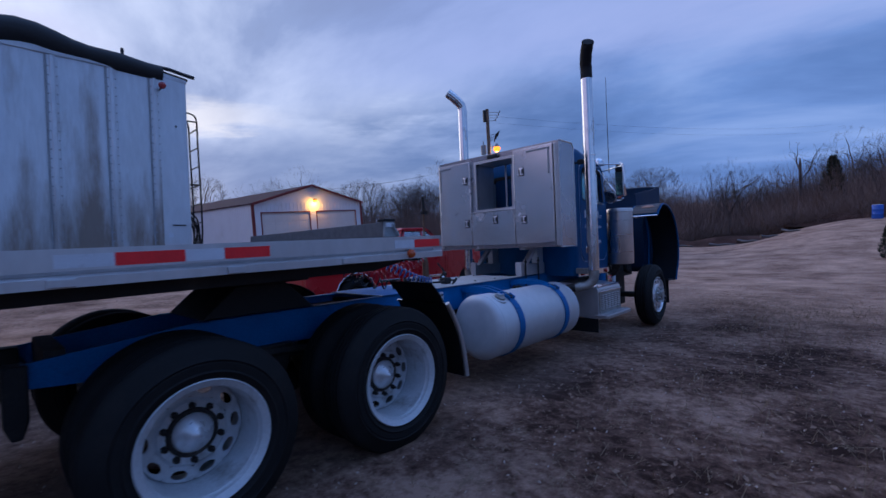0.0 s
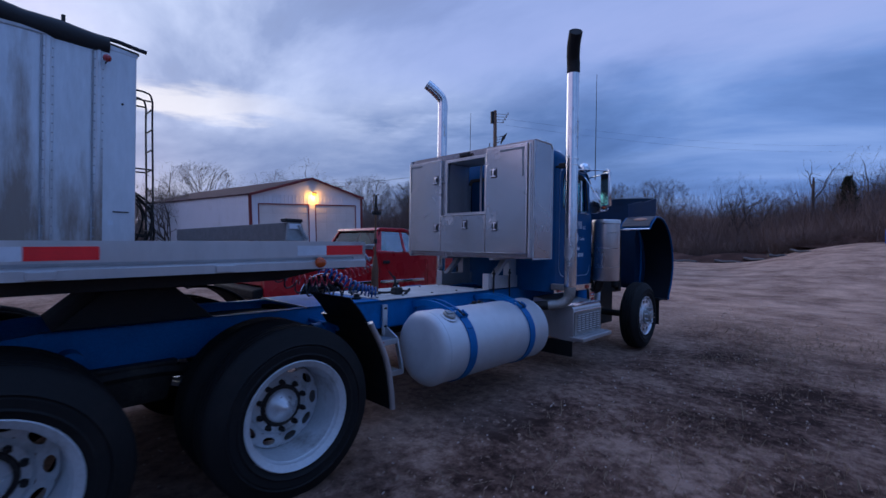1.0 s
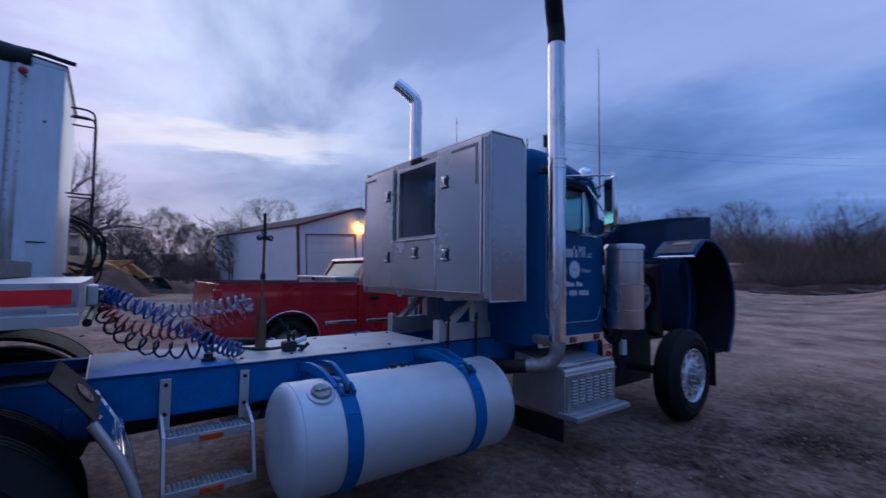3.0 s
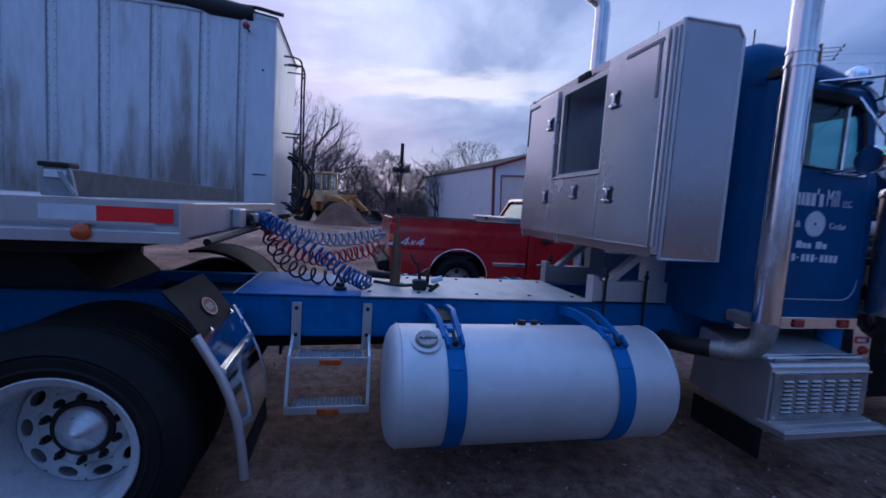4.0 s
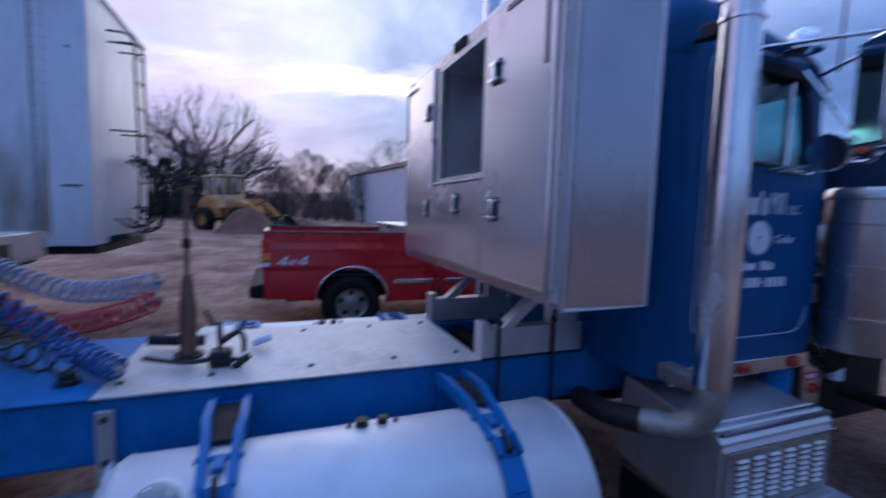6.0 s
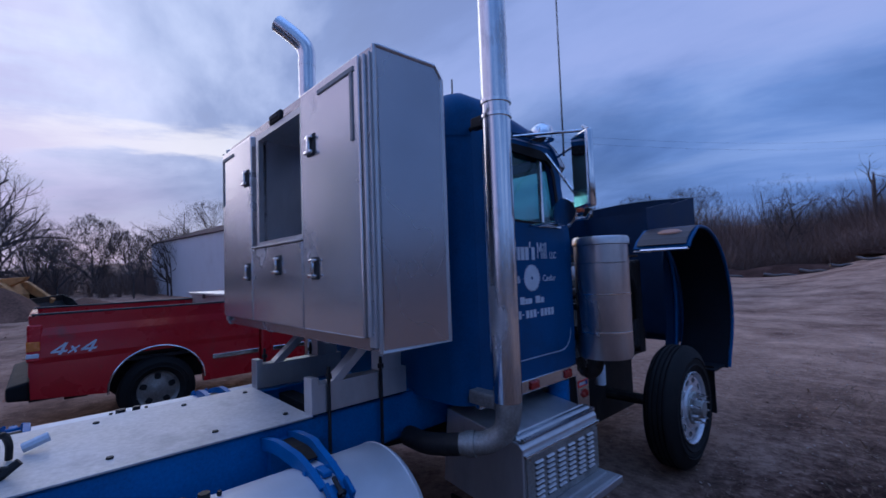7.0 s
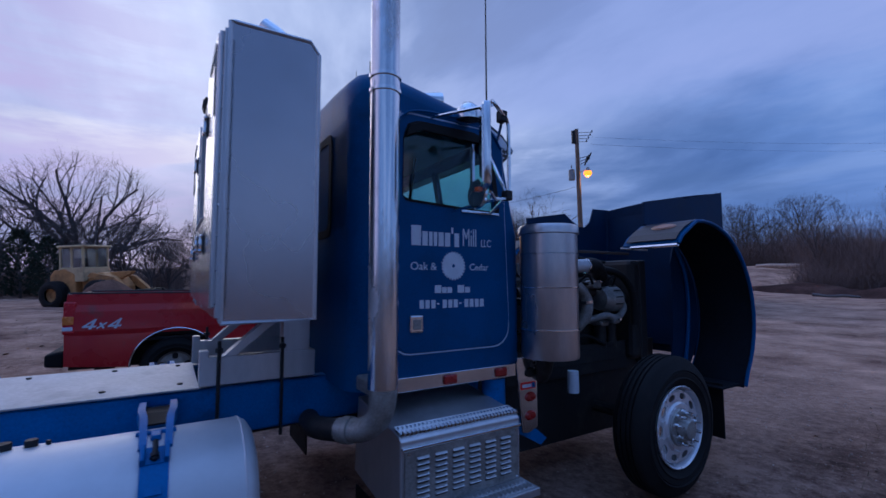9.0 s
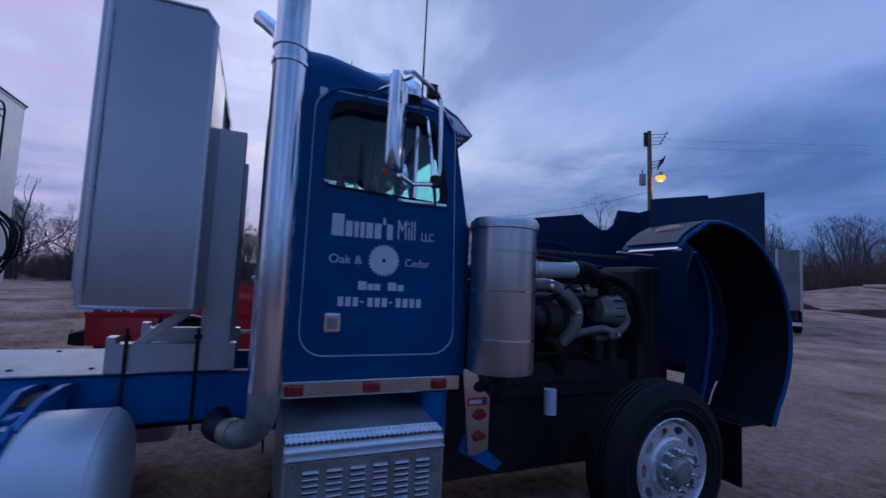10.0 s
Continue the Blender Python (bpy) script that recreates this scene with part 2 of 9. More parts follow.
GREASE = material("greasy_iron", (0.028, 0.026, 0.025), 0.55, 0.5, 0.5, 7, 50, 0.3, (0.07, 0.06, 0.05), 0.3, 4)
PALECAST = material("pale_cast_metal", (0.27, 0.255, 0.24), 0.55, 0.4, 0.45, 9, 70, 0.3, (0.10, 0.085, 0.075), 0.4, 7)
CANISTER = material("dull_stainless_canister", (0.60, 0.555, 0.54), 0.30, 0.95, 0.10, 3, 30, 0.02, (0.36, 0.32, 0.30), 0.25, 3, stretch=(1, 1, 0.3))
RUSTPIPE = material("heat_browned_pipe", (0.060, 0.043, 0.036), 0.55, 0.5, 0.35, 8, 60, 0.15, (0.03, 0.024, 0.02), 0.3, 5)
HEADLINER = material("grey_headliner", (0.36, 0.41, 0.43), 0.85, 0, 0.12, 4, 60, 0.05)
# grey of the rivets, and of the shade drawn beside the trailer's posts
SEAMSHADE_RIVETS = material("rivet_grey_and_seam_shade", (0.33, 0.335, 0.35), 0.6, 0, 0.25, 6, 50, 0.05)
CASTALU = material("cast_aluminium", (0.34, 0.33, 0.31), 0.5, 0.7, 0.3, 9, 70, 0.2, (0.05, 0.045, 0.04), 0.3, 6)
RIMWHITE = material("white_painted_wheel", (0.52, 0.54, 0.56), 0.36, 0.15, 0.14, 5, 50, 0.06, (0.13, 0.11, 0.095), 0.28, 5)
RIMALU = material("polished_wheel", (0.72, 0.72, 0.74), 0.28, 0.55, 0.1, 5, 40, 0.03, (0.18, 0.16, 0.15), 0.18, 5)
DECKWHITE = material("worn_white_deck_plate", (0.47, 0.455, 0.445), 0.55, 0.3, 0.2, 3, 40, 0.08, (0.22, 0.20, 0.19), 0.35, 2.4)
PAINTGREY = material("grey_paint", (0.24, 0.26, 0.27), 0.5, 0, 0.2, 4, 60, 0.08, (0.08, 0.07, 0.065), 0.25, 4)
AMBER = material("amber_lens", (0.50, 0.075, 0.012), 0.25, 0, 0.15, 20, 80, 0.02, coat=0.4)
REDLENS = material("red_lens", (0.33, 0.012, 0.012), 0.25, 0, 0.15, 20, 80, 0.02, coat=0.4)
TAPERED = material("red_reflective_tape", (0.88, 0.016, 0.022), 0.35, 0, 0.12, 10, 120, 0.03)
TAPEWHITE = material("white_reflective_tape", (0.62, 0.65, 0.70), 0.35, 0, 0.1, 10, 120, 0.03, (0.30, 0.29, 0.3), 0.15, 5)
LETTER = material("pale_vinyl_lettering", (0.62, 0.66, 0.72), 0.5, 0, 0.1, 12, 80, 0)
PINSTRIPE = material("pale_pinstripe", (0.45, 0.55, 0.68), 0.4, 0, 0.1, 12, 80, 0)
HOSEBLUE = material("blue_air_hose", (0.006, 0.075, 0.25), 0.35, 0, 0.2, 12, 80, 0)
HOSERED = material("red_air_hose", (0.42, 0.016, 0.030), 0.35, 0, 0.2, 12, 80, 0)
HOSEPALE = material("pale_air_hose", (0.26, 0.29, 0.36), 0.4, 0, 0.2, 12, 80, 0)
HOSEBLACK = material("black_air_hose", (0.015, 0.015, 0.017), 0.4, 0, 0.2, 12, 80, 0)
COPPER = material("worn_brown_post", (0.16, 0.085, 0.05), 0.5, 0.4, 0.3, 8, 60, 0.1)
CABIN = material("dark_interior", (0.03, 0.032, 0.036), 0.8, 0, 0.3, 5, 40, 0.1)
PKRED = material("red_pickup_paint", (0.50, 0.010, 0.018), 0.28, 0.05, 0.12, 3, 60, 0.02, (0.16, 0.06, 0.05), 0.10, 3, coat=0.5)
GLASSPANE = glass("window_glass", (0.36, 0.66, 0.66))
MIRROR = material("mirror_glass", (0.85, 0.86, 0.87), 0.03, 1.0, 0.02, 3, 30, 0)
VANALU = material("trailer_aluminium_sheet", (0.60, 0.62, 0.65), 0.44, 0.5, 0.12, 1.2, 9, 0.04, (0.40, 0.40, 0.41), 0.30, 0.9, stretch=(1, 1.2, 0.30))
VANSIDE = material("stained_trailer_sheet", (0.60, 0.62, 0.65), 0.44, 0.5, 0.12, 1.2, 9, 0.04, (0.21, 0.140, 0.094), 0.10, 1.0, splash=(1.25, 2.9, 0.26), stretch=(1, 2.2, 0.40))
TARP = material("black_tarp", (0.012, 0.012, 0.014), 0.65, 0, 0.4, 5, 40, 0.3)
WHITESHEET = material("white_steel_siding", (0.62, 0.63, 0.66), 0.45, 0, 0.06, 1.0, 20, 0.03, (0.45, 0.44, 0.43), 0.12, 0.6)
DOORSHEET = material("beige_door_panel", (0.58, 0.55, 0.52), 0.5, 0, 0.08, 1.0, 20, 0.03)
REDTRIM = material("dark_red_trim", (0.16, 0.018, 0.018), 0.5, 0, 0.15, 4, 30, 0.03)
ROOFSHEET = material("dark_red_roof_sheet", (0.055, 0.026, 0.034), 0.8, 0, 0.15, 2, 20, 0.05, spec=0.1)
DARKSOIL = material("dark_scraped_soil", (0.062, 0.034, 0.028), 0.95, 0, 0.5, 0.8, 9, 0.6, (0.13, 0.075, 0.058), 0.3, 0.9, spec=0.03)
TAILRED = material("bright_red_lens", (0.58, 0.015, 0.025), 0.25, 0, 0.15, 20, 80, 0.02, coat=0.4)
TAILAMBER = material("bright_amber_lens", (0.75, 0.20, 0.03), 0.25, 0, 0.15, 20, 80, 0.02, coat=0.4)
MOUNDDIRT = material("heaped_dirt", (0.165, 0.088, 0.062), 0.95, 0, 0.5, 1.2, 12, 0.6, (0.09, 0.05, 0.037), 0.3, 0.8, spec=0.04)
PICKUPGLASS = glass("tinted_pickup_glass", (0.13, 0.24, 0.24), 0.03)
LOADERGLASS = glass("dusty_cab_glass", (0.62, 0.68, 0.72), 0.1)
PADBROWN = material("dull_brown_pad", (0.055, 0.043, 0.043), 0.5, 0.1, 0.3, 6, 60, 0.1)
PALEAMBER = material("faded_amber_lens", (0.40, 0.20, 0.13), 0.4, 0, 0.15, 20, 80, 0.02)
# duller blue for hood and fender walls, with their shade put into the colour
SHADEDBLUE = material("shaded_blue_paint", (0.002, 0.022, 0.060), 0.6, 0, 0.3, 3, 60, 0.05, spec=0.2)
BOXGREY = material("weathered_grey_box_sheet", (0.20, 0.22, 0.23), 0.5, 0.2, 0.2, 1.5, 14, 0.05, (0.10, 0.10, 0.10), 0.35, 1.2)
YELLOW = material("faded_yellow_paint", (0.50, 0.235, 0.085), 0.6, 0, 0.3, 3, 40, 0.08, (0.13, 0.075, 0.042), 0.45, 1.6, spec=0.2)
WOODGREY = material("weathered_timber", (0.10, 0.095, 0.095), 0.8, 0, 0.35, 3, 40, 0.3, stretch=(6, 0.5, 6))
BARK = material("winter_bark", (0.080, 0.064, 0.060), 0.9, 0, 0.35, 3, 30, 0.3)
TWIG = material("winter_brush", (0.165, 0.112, 0.094), 0.95, 0, 0.45, 0.15, 8, 0)
POLISHED = material("mirror_polished_stainless", (0.80, 0.81, 0.82), 0.035, 1.0, 0.03, 3, 20, 0.0, (0.45, 0.44, 0.43), 0.10, 3)
CREAM = material("faded_cream_cab_paint", (0.56, 0.40, 0.22), 0.55, 0, 0.2, 3, 40, 0.06, (0.22, 0.14, 0.08), 0.30, 2.0, spec=0.25)
CEDAR = material("cedar_green", (0.022, 0.032, 0.018), 0.9, 0, 0.4, 0.6, 8, 0)
POLEWOOD = material("creosote_pole", (0.17, 0.115, 0.08), 0.85, 0, 0.3, 3, 30, 0.2)
LEAF = material("dead_leaf", (0.25, 0.155, 0.11), 0.8, 0, 0.5, 3, 30, 0, spec=0.1)
PEBBLE = material("pale_stone", (0.44, 0.34, 0.28), 0.9, 0, 0.35, 8, 60, 0.2, spec=0.08)
STRAW = material("dry_grass", (0.24, 0.165, 0.11), 0.95, 0, 0.5, 2, 30, 0, spec=0.05)


def ground_material():
    m = bpy.data.materials.new("bare_yard_dirt")
    m.use_nodes = True
    nt = m.node_tree
    b = nt.nodes["Principled BSDF"]
    L = nt.links.new
    N = lambda kind, **kw: _node(nt, kind, kw)
    tc = N("ShaderNodeTexCoord")
    def noise_tex(scale, detail, rough=0.6):
        n = N("ShaderNodeTexNoise"); n.inputs["Scale"].default_value = scale; n.inputs["Detail"].default_value = detail; n.inputs["Roughness"].default_value = rough
        L(tc.outputs["Object"], n.inputs["Vector"]); return n
    far, mid, fine, grit = noise_tex(0.11, 5), noise_tex(0.75, 7, 0.68), noise_tex(9, 8, 0.75), noise_tex(55, 4, 0.7)
    r = N("ShaderNodeValToRGB")
    r.color_ramp.elements[0].position, r.color_ramp.elements[0].color = 0.37, (0.048, 0.026, 0.020, 1)
    r.color_ramp.elements[1].position, r.color_ramp.elements[1].color = 0.68, (0.40, 0.25, 0.185, 1)
    e = r.color_ramp.elements.new(0.5); e.color = (0.160, 0.089, 0.065, 1)
    s1 = N("ShaderNodeMath", operation="MULTIPLY_ADD"); L(fine.outputs["Fac"], s1.inputs[0]); s1.inputs[1].default_value = 0.80; L(mid.outputs["Fac"], s1.inputs[2])
    s2 = N("ShaderNodeMath", operation="ADD"); L(s1.outputs[0], s2.inputs[0]); s2.inputs[1].default_value = -0.40
    L(s2.outputs[0], r.inputs[0])
    # packed mud worn smooth alongside and under the truck, dead litter beyond
    sx = N("ShaderNodeSeparateXYZ"); L(tc.outputs["Object"], sx.inputs[0])
    wx = N("ShaderNodeMath", operation="MULTIPLY_ADD"); L(mid.outputs["Fac"], wx.inputs[0]); wx.inputs[1].default_value = 1.6; L(sx.outputs["X"], wx.inputs[2])
    worn = N("ShaderNodeMapRange"); worn.inputs["From Min"].default_value = 2.35; worn.inputs["From Max"].default_value = 1.5
    L(wx.outputs[0], worn.inputs["Value"])
    mud = N("ShaderNodeMix", data_type="RGBA"); mud.inputs["A"].default_value = (0.14, 0.083, 0.063, 1); mud.inputs["B"].default_value = (0.41, 0.265, 0.20, 1)
    mf = N("ShaderNodeMapRange"); mf.inputs["From Min"].default_value = 0.33; mf.inputs["From Max"].default_value = 0.66; L(fine.outputs["Fac"], mf.inputs["Value"])
    L(mf.outputs[0], mud.inputs["Factor"])
    wl = N("ShaderNodeMapRange"); wl.inputs["From Min"].default_value = -2.2; wl.inputs["From Max"].default_value = -0.6
    L(wx.outputs[0], wl.inputs["Value"])
    wm = N("ShaderNodeMath", operation="MULTIPLY"); L(worn.outputs[0], wm.inputs[0]); L(wl.outputs[0], wm.inputs[1])
    base = N("ShaderNodeMix", data_type="RGBA"); L(wm.outputs[0], base.inputs["Factor"]); L(r.outputs[0], base.inputs["A"]); L(mud.outputs["Result"], base.inputs["B"])
    # packed pale driveway ahead of the truck
    sep = N("ShaderNodeSeparateXYZ"); L(tc.outputs["Object"], sep.inputs[0])
    dry = N("ShaderNodeMapRange", ); dry.inputs["From Min"].default_value = 8.5; dry.inputs["From Max"].default_value = 15
    wob = N("ShaderNodeMath", operation="MULTIPLY_ADD"); L(far.outputs["Fac"], wob.inputs[0]); wob.inputs[1].default_value = 16; L(sep.outputs["Y"], wob.inputs[2])
    wo2 = N("ShaderNodeMath", operation="ADD"); L(wob.outputs[0], wo2.inputs[0]); wo2.inputs[1].default_value = -7
    side = N("ShaderNodeMath", operation="MAXIMUM"); L(sep.outputs["X"], side.inputs[0]); side.inputs[1].default_value = 1.2
    wo3 = N("ShaderNodeMath", operation="MULTIPLY_ADD"); L(side.outputs[0], wo3.inputs[0]); wo3.inputs[1].default_value = 0.9; L(wo2.outputs[0], wo3.inputs[2])
    wo4 = N("ShaderNodeMath", operation="ADD"); L(wo3.outputs[0], wo4.inputs[0]); wo4.inputs[1].default_value = -1.08
    L(wo4.outputs[0], dry.inputs["Value"])
    pale = N("ShaderNodeMix", data_type="RGBA"); pale.inputs["A"].default_value = (0.165, 0.088, 0.064, 1); pale.inputs["B"].default_value = (0.60, 0.375, 0.265, 1)
    pf = N("ShaderNodeMath", operation="MULTIPLY_ADD"); L(fine.outputs["Fac"], pf.inputs[0]); pf.inputs[1].default_value = 0.35; L(mid.outputs["Fac"], pf.inputs[2])
    pr = N("ShaderNodeMapRange"); pr.inputs["From Min"].default_value = 0.47; pr.inputs["From Max"].default_value = 0.85; L(pf.outputs[0], pr.inputs["Value"])
    L(pr.outputs[0], pale.inputs["Factor"])
    mx = N("ShaderNodeMix", data_type="RGBA"); west = N("ShaderNodeMapRange"); west.inputs["From Min"].default_value = -2.6; west.inputs["From Max"].default_value = -5.5; west.inputs["To Max"].default_value = 0.75; L(sep.outputs["X"], west.inputs["Value"])
    dust = N("ShaderNodeMath", operation="MAXIMUM"); L(dry.outputs[0], dust.inputs[0]); L(west.outputs[0], dust.inputs[1])
    L(dust.outputs[0], mx.inputs["Factor"]); L(base.outputs["Result"], mx.inputs["A"]); L(pale.outputs["Result"], mx.inputs["B"])
    # sparse specks
    vr = N("ShaderNodeTexVoronoi"); vr.inputs["Scale"].default_value = 26; L(tc.outputs["Object"], vr.inputs["Vector"])
    vs = N("ShaderNodeMapRange"); vs.inputs["From Min"].default_value = 0.17; vs.inputs["From Max"].default_value = 0.08
    L(vr.outputs["Distance"], vs.inputs["Value"])
    vk = N("ShaderNodeMath", operation="GREATER_THAN"); L(vr.outputs["Color"], vk.inputs[0]); vk.inputs[1].default_value = 0.62
    vm = N("ShaderNodeMath", operation="MULTIPLY"); L(vs.outputs[0], vm.inputs[0]); L(vk.outputs[0], vm.inputs[1])
    sp = N("ShaderNodeMix", data_type="RGBA"); L(vm.outputs[0], sp.inputs["Factor"]); L(mx.outputs["Result"], sp.inputs["A"]); sp.inputs["B"].default_value = (0.48, 0.34, 0.27, 1)
    L(sp.outputs["Result"], b.inputs["Base Color"])
    b.inputs["Roughness"].default_value = 0.92
    b.inputs["Specular IOR Level"].default_value = 0.04
    hs = N("ShaderNodeMath", operation="MULTIPLY_ADD"); L(grit.outputs["Fac"], hs.inputs[0]); hs.inputs[1].default_value = 0.25; L(fine.outputs["Fac"], hs.inputs[2])
    bp = N("ShaderNodeBump"); bp.inputs["Strength"].default_value = 0.9; bp.inputs["Distance"].default_value = 0.05
    L(hs.outputs[0], bp.inputs["Height"]); L(bp.outputs[0], b.inputs["Normal"])
    return m


DIRT = ground_material()


# ---- mesh helpers ----
ORIGIN = {}


def thing(name, base, label, category, group="", level=False, kind=""):
    """Top-level Empty at its base, given in the truck's frame; level: stands upright instead of leaning with the slope."""
    root = new(name)
    root.empty_display_size = 0.2
    p = SLOPE @ Vector(base)
    if level:
        root.matrix_world = Matrix.Translation(p)
    else:
        root.matrix_world = Matrix.Translation(p) @ SLOPE.to_3x3().to_4x4()
    ORIGIN[root.name] = Vector(base)
    tagged(root, label, category, group, kind)
    return root


def mesh_of(name, bm, mat, smooth=False):
    bmesh.ops.recalc_face_normals(bm, faces=bm.faces[:])
    me = bpy.data.meshes.new(name)
    bm.to_mesh(me)
    bm.free()
    me.materials.append(mat)
    if smooth:
        me.shade_smooth()
        me.set_sharp_from_angle(angle=radians(38))
    return me


def part(name, bm, mat, parent, label="", smooth=False, at=None):
    """One mesh under a thing or a part. Without at the vertices are in the thing's frame of places; with at they are local to it."""
    root = parent
    while root.parent:
        root = root.parent
    me = bm if isinstance(bm, bpy.types.Mesh) else None
    if me is None:
        if at is None and root.name in ORIGIN:
            bmesh.ops.translate(bm, verts=bm.verts[:], vec=-ORIGIN[root.name])
            if parent is not root and parent.name in PLACED:
                inv = PLACED[parent.name].inverted()
                bmesh.ops.transform(bm, matrix=inv, verts=bm.verts[:])
        me = mesh_of(name, bm, mat, smooth)
    ob = new(name, me)
    ob.parent = parent
    if at is not None:
        m = at.copy()
        if root.name in ORIGIN and parent is root:
            m = Matrix.Translation(-ORIGIN[root.name]) @ m
        ob.matrix_basis = m
        if parent is root:
            PLACED[ob.name] = m
    if label:
        tagged(ob, label)
    return ob


PLACED = {}


def box(x0, x1, y0, y1, z0, z1, bevel=0.0, seg=2, bm=None):
    b = bmesh.new()
    bmesh.ops.create_cube(b, size=1)
    for v in b.verts:
        v.co = Vector(((x0 + x1) / 2 + v.co.x * (x1 - x0), (y0 + y1) / 2 + v.co.y * (y1 - y0), (z0 + z1) / 2 + v.co.z * (z1 - z0)))
    if bevel:
        bmesh.ops.bevel(b, geom=b.edges[:], offset=bevel, segments=seg, affect="EDGES", profile=0.5)
    return merge(bm, b)


def merge(bm, b):
    if bm is None:
        return b
    me = bpy.data.meshes.new("tmp")
    b.to_mesh(me)
    b.free()
    bm.from_mesh(me)
    bpy.data.meshes.remove(me)
    return bm


def rot(b, angle, axis, centre):
    bmesh.ops.rotate(b, verts=b.verts[:], cent=centre, matrix=Matrix.Rotation(radians(angle), 3, axis))
    return b


def rod(p, q, r, sides=10, r2=None, bm=None):
    p, q = Vector(p), Vector(q)
    b = bmesh.new()
    d = q - p
    bmesh.ops.create_cone(b, cap_ends=True, segments=sides, radius1=r, radius2=r if r2 is None else r2, depth=d.length)
    bmesh.ops.transform(b, matrix=Matrix.Translation((p + q) / 2) @ d.to_track_quat("Z", "Y").to_matrix().to_4x4(), verts=b.verts[:])
    return merge(bm, b)


def smooth_path(points, per=6):
    """Catmull-Rom through points."""
    P = [Vector(p) for p in points]
    P = [2 * P[0] - P[1]] + P + [2 * P[-1] - P[-2]]
    out = []
    for i in range(1, len(P) - 2):
        for k in range(per):
            t = k / per
            a, b, c, d = P[i - 1], P[i], P[i + 1], P[i + 2]
            out.append(0.5 * (2 * b + (c - a) * t + (2 * a - 5 * b + 4 * c - d) * t * t + (3 * b - a - 3 * c + d) * t ** 3))
    out.append(P[-2])
    return out


def tube(points, r, sides=8, bm=None, close=True):
    """Sweep a ring along points; r is a number or one per point."""
    pts = [Vector(p) for p in points]
    rs = r if isinstance(r, (list, tuple)) else [r] * len(pts)
    b = bm or bmesh.new()
    prev, rings = None, []
    up = None
    for i, p in enumerate(pts):
        d = (pts[min(i + 1, len(pts) - 1)] - pts[max(i - 1, 0)]).normalized()
        if up is None:
            up = d.orthogonal().normalized()
        up = (up - d * up.dot(d)).normalized()
        side = d.cross(up)
        rings.append([b.verts.new(p + rs[i] * (math.cos(a) * up + math.sin(a) * side)) for a in (2 * math.pi * k / sides for k in range(sides))])
    for A, B in zip(rings, rings[1:]):
        for k in range(sides):
            b.faces.new((A[k], A[(k + 1) % sides], B[(k + 1) % sides], B[k]))
    if close:
        b.faces.new(rings[0][::-1]); b.faces.new(rings[-1])
    return b


def lathe(profile, axis="X", sides=32, bm=None, closed=False):
    """Revolve (along, radius) pairs about an axis through the origin."""
    b = bm or bmesh.new()
    rings = []
    for h, r in profile:
        ring = []
        for k in range(sides):
            a = 2 * math.pi * k / sides
            c, s = r * math.cos(a), r * math.sin(a)
            ring.append(b.verts.new({"X": (h, c, s), "Y": (c, h, s), "Z": (c, s, h)}[axis]))
        rings.append(ring)
    if closed:
        rings.append(rings[0])
    for A, B in zip(rings, rings[1:]):
        for k in range(sides):
            b.faces.new((A[k], A[(k + 1) % sides], B[(k + 1) % sides], B[k]))
    if not closed:
        for ring, (h, r) in ((rings[0], profile[0]), (rings[-1], profile[-1])):
            if r > 1e-4:
                try: b.faces.new(ring)
                except ValueError: pass
    bmesh.ops.remove_doubles(b, verts=b.verts[:], dist=1e-5)
    return b


def prism(poly, axis, a0, a1, bevel=0.0, bm=None):
    """Extrude a 2D outline along an axis. axis X: (y, z); Y: (x, z); Z: (x, y)."""
    b = bmesh.new()
    def at3(u, v, w):
        return {"X": (w, u, v), "Y": (u, w, v), "Z": (u, v, w)}[axis]
    A = [b.verts.new(at3(u, v, a0)) for u, v in poly]
    B = [b.verts.new(at3(u, v, a1)) for u, v in poly]
    b.faces.new(A); b.faces.new(B[::-1])
    n = len(poly)
    for k in range(n):
        b.faces.new((A[k], B[k], B[(k + 1) % n], A[(k + 1) % n]))
    bmesh.ops.recalc_face_normals(b, faces=b.faces[:])
    if bevel:
        bmesh.ops.bevel(b, geom=b.edges[:], offset=bevel, segments=2, affect="EDGES", profile=0.5)
    return merge(bm, b)


def sheet(points, thick, axis, a0, a1, bm=None):
    """A bent plate: an open line of 2D points with thickness, extruded along an axis."""
    pts = [Vector(p) for p in points]
    off = []
    for i, p in enumerate(pts):
        d = (pts[min(i + 1, len(pts) - 1)] - pts[max(i - 1, 0)]).normalized()
        off.append(p + Vector((-d.y, d.x)) * thick)
    b = bm or bmesh.new()
    def at3(u, v, w):
        return {"X": (w, u, v), "Y": (u, w, v), "Z": (u, v, w)}[axis]
    rows = [[b.verts.new(at3(*p, w)) for p in pts] for w in (a0, a1)] + [[b.verts.new(at3(*p, w)) for p in off] for w in (a1, a0)]
    n = len(pts)
    for A, B in zip(rows, rows[1:] + rows[:1]):
        for k in range(n - 1):
            b.faces.new((A[k], A[k + 1], B[k + 1], B[k]))
    b.faces.new([r[0] for r in rows]); b.faces.new([r[-1] for r in rows][::-1])
    return b


def round_rect(u0, u1, v0, v1, r, seg=5):
    out = []
    for cu, cv, a in ((u1 - r, v0 + r, -90), (u1 - r, v1 - r, 0), (u0 + r, v1 - r, 90), (u0 + r, v0 + r, 180)):
        out += [(cu + r * math.cos(radians(a + 90 * k / seg)), cv + r * math.sin(radians(a + 90 * k / seg))) for k in range(seg + 1)]
    return out


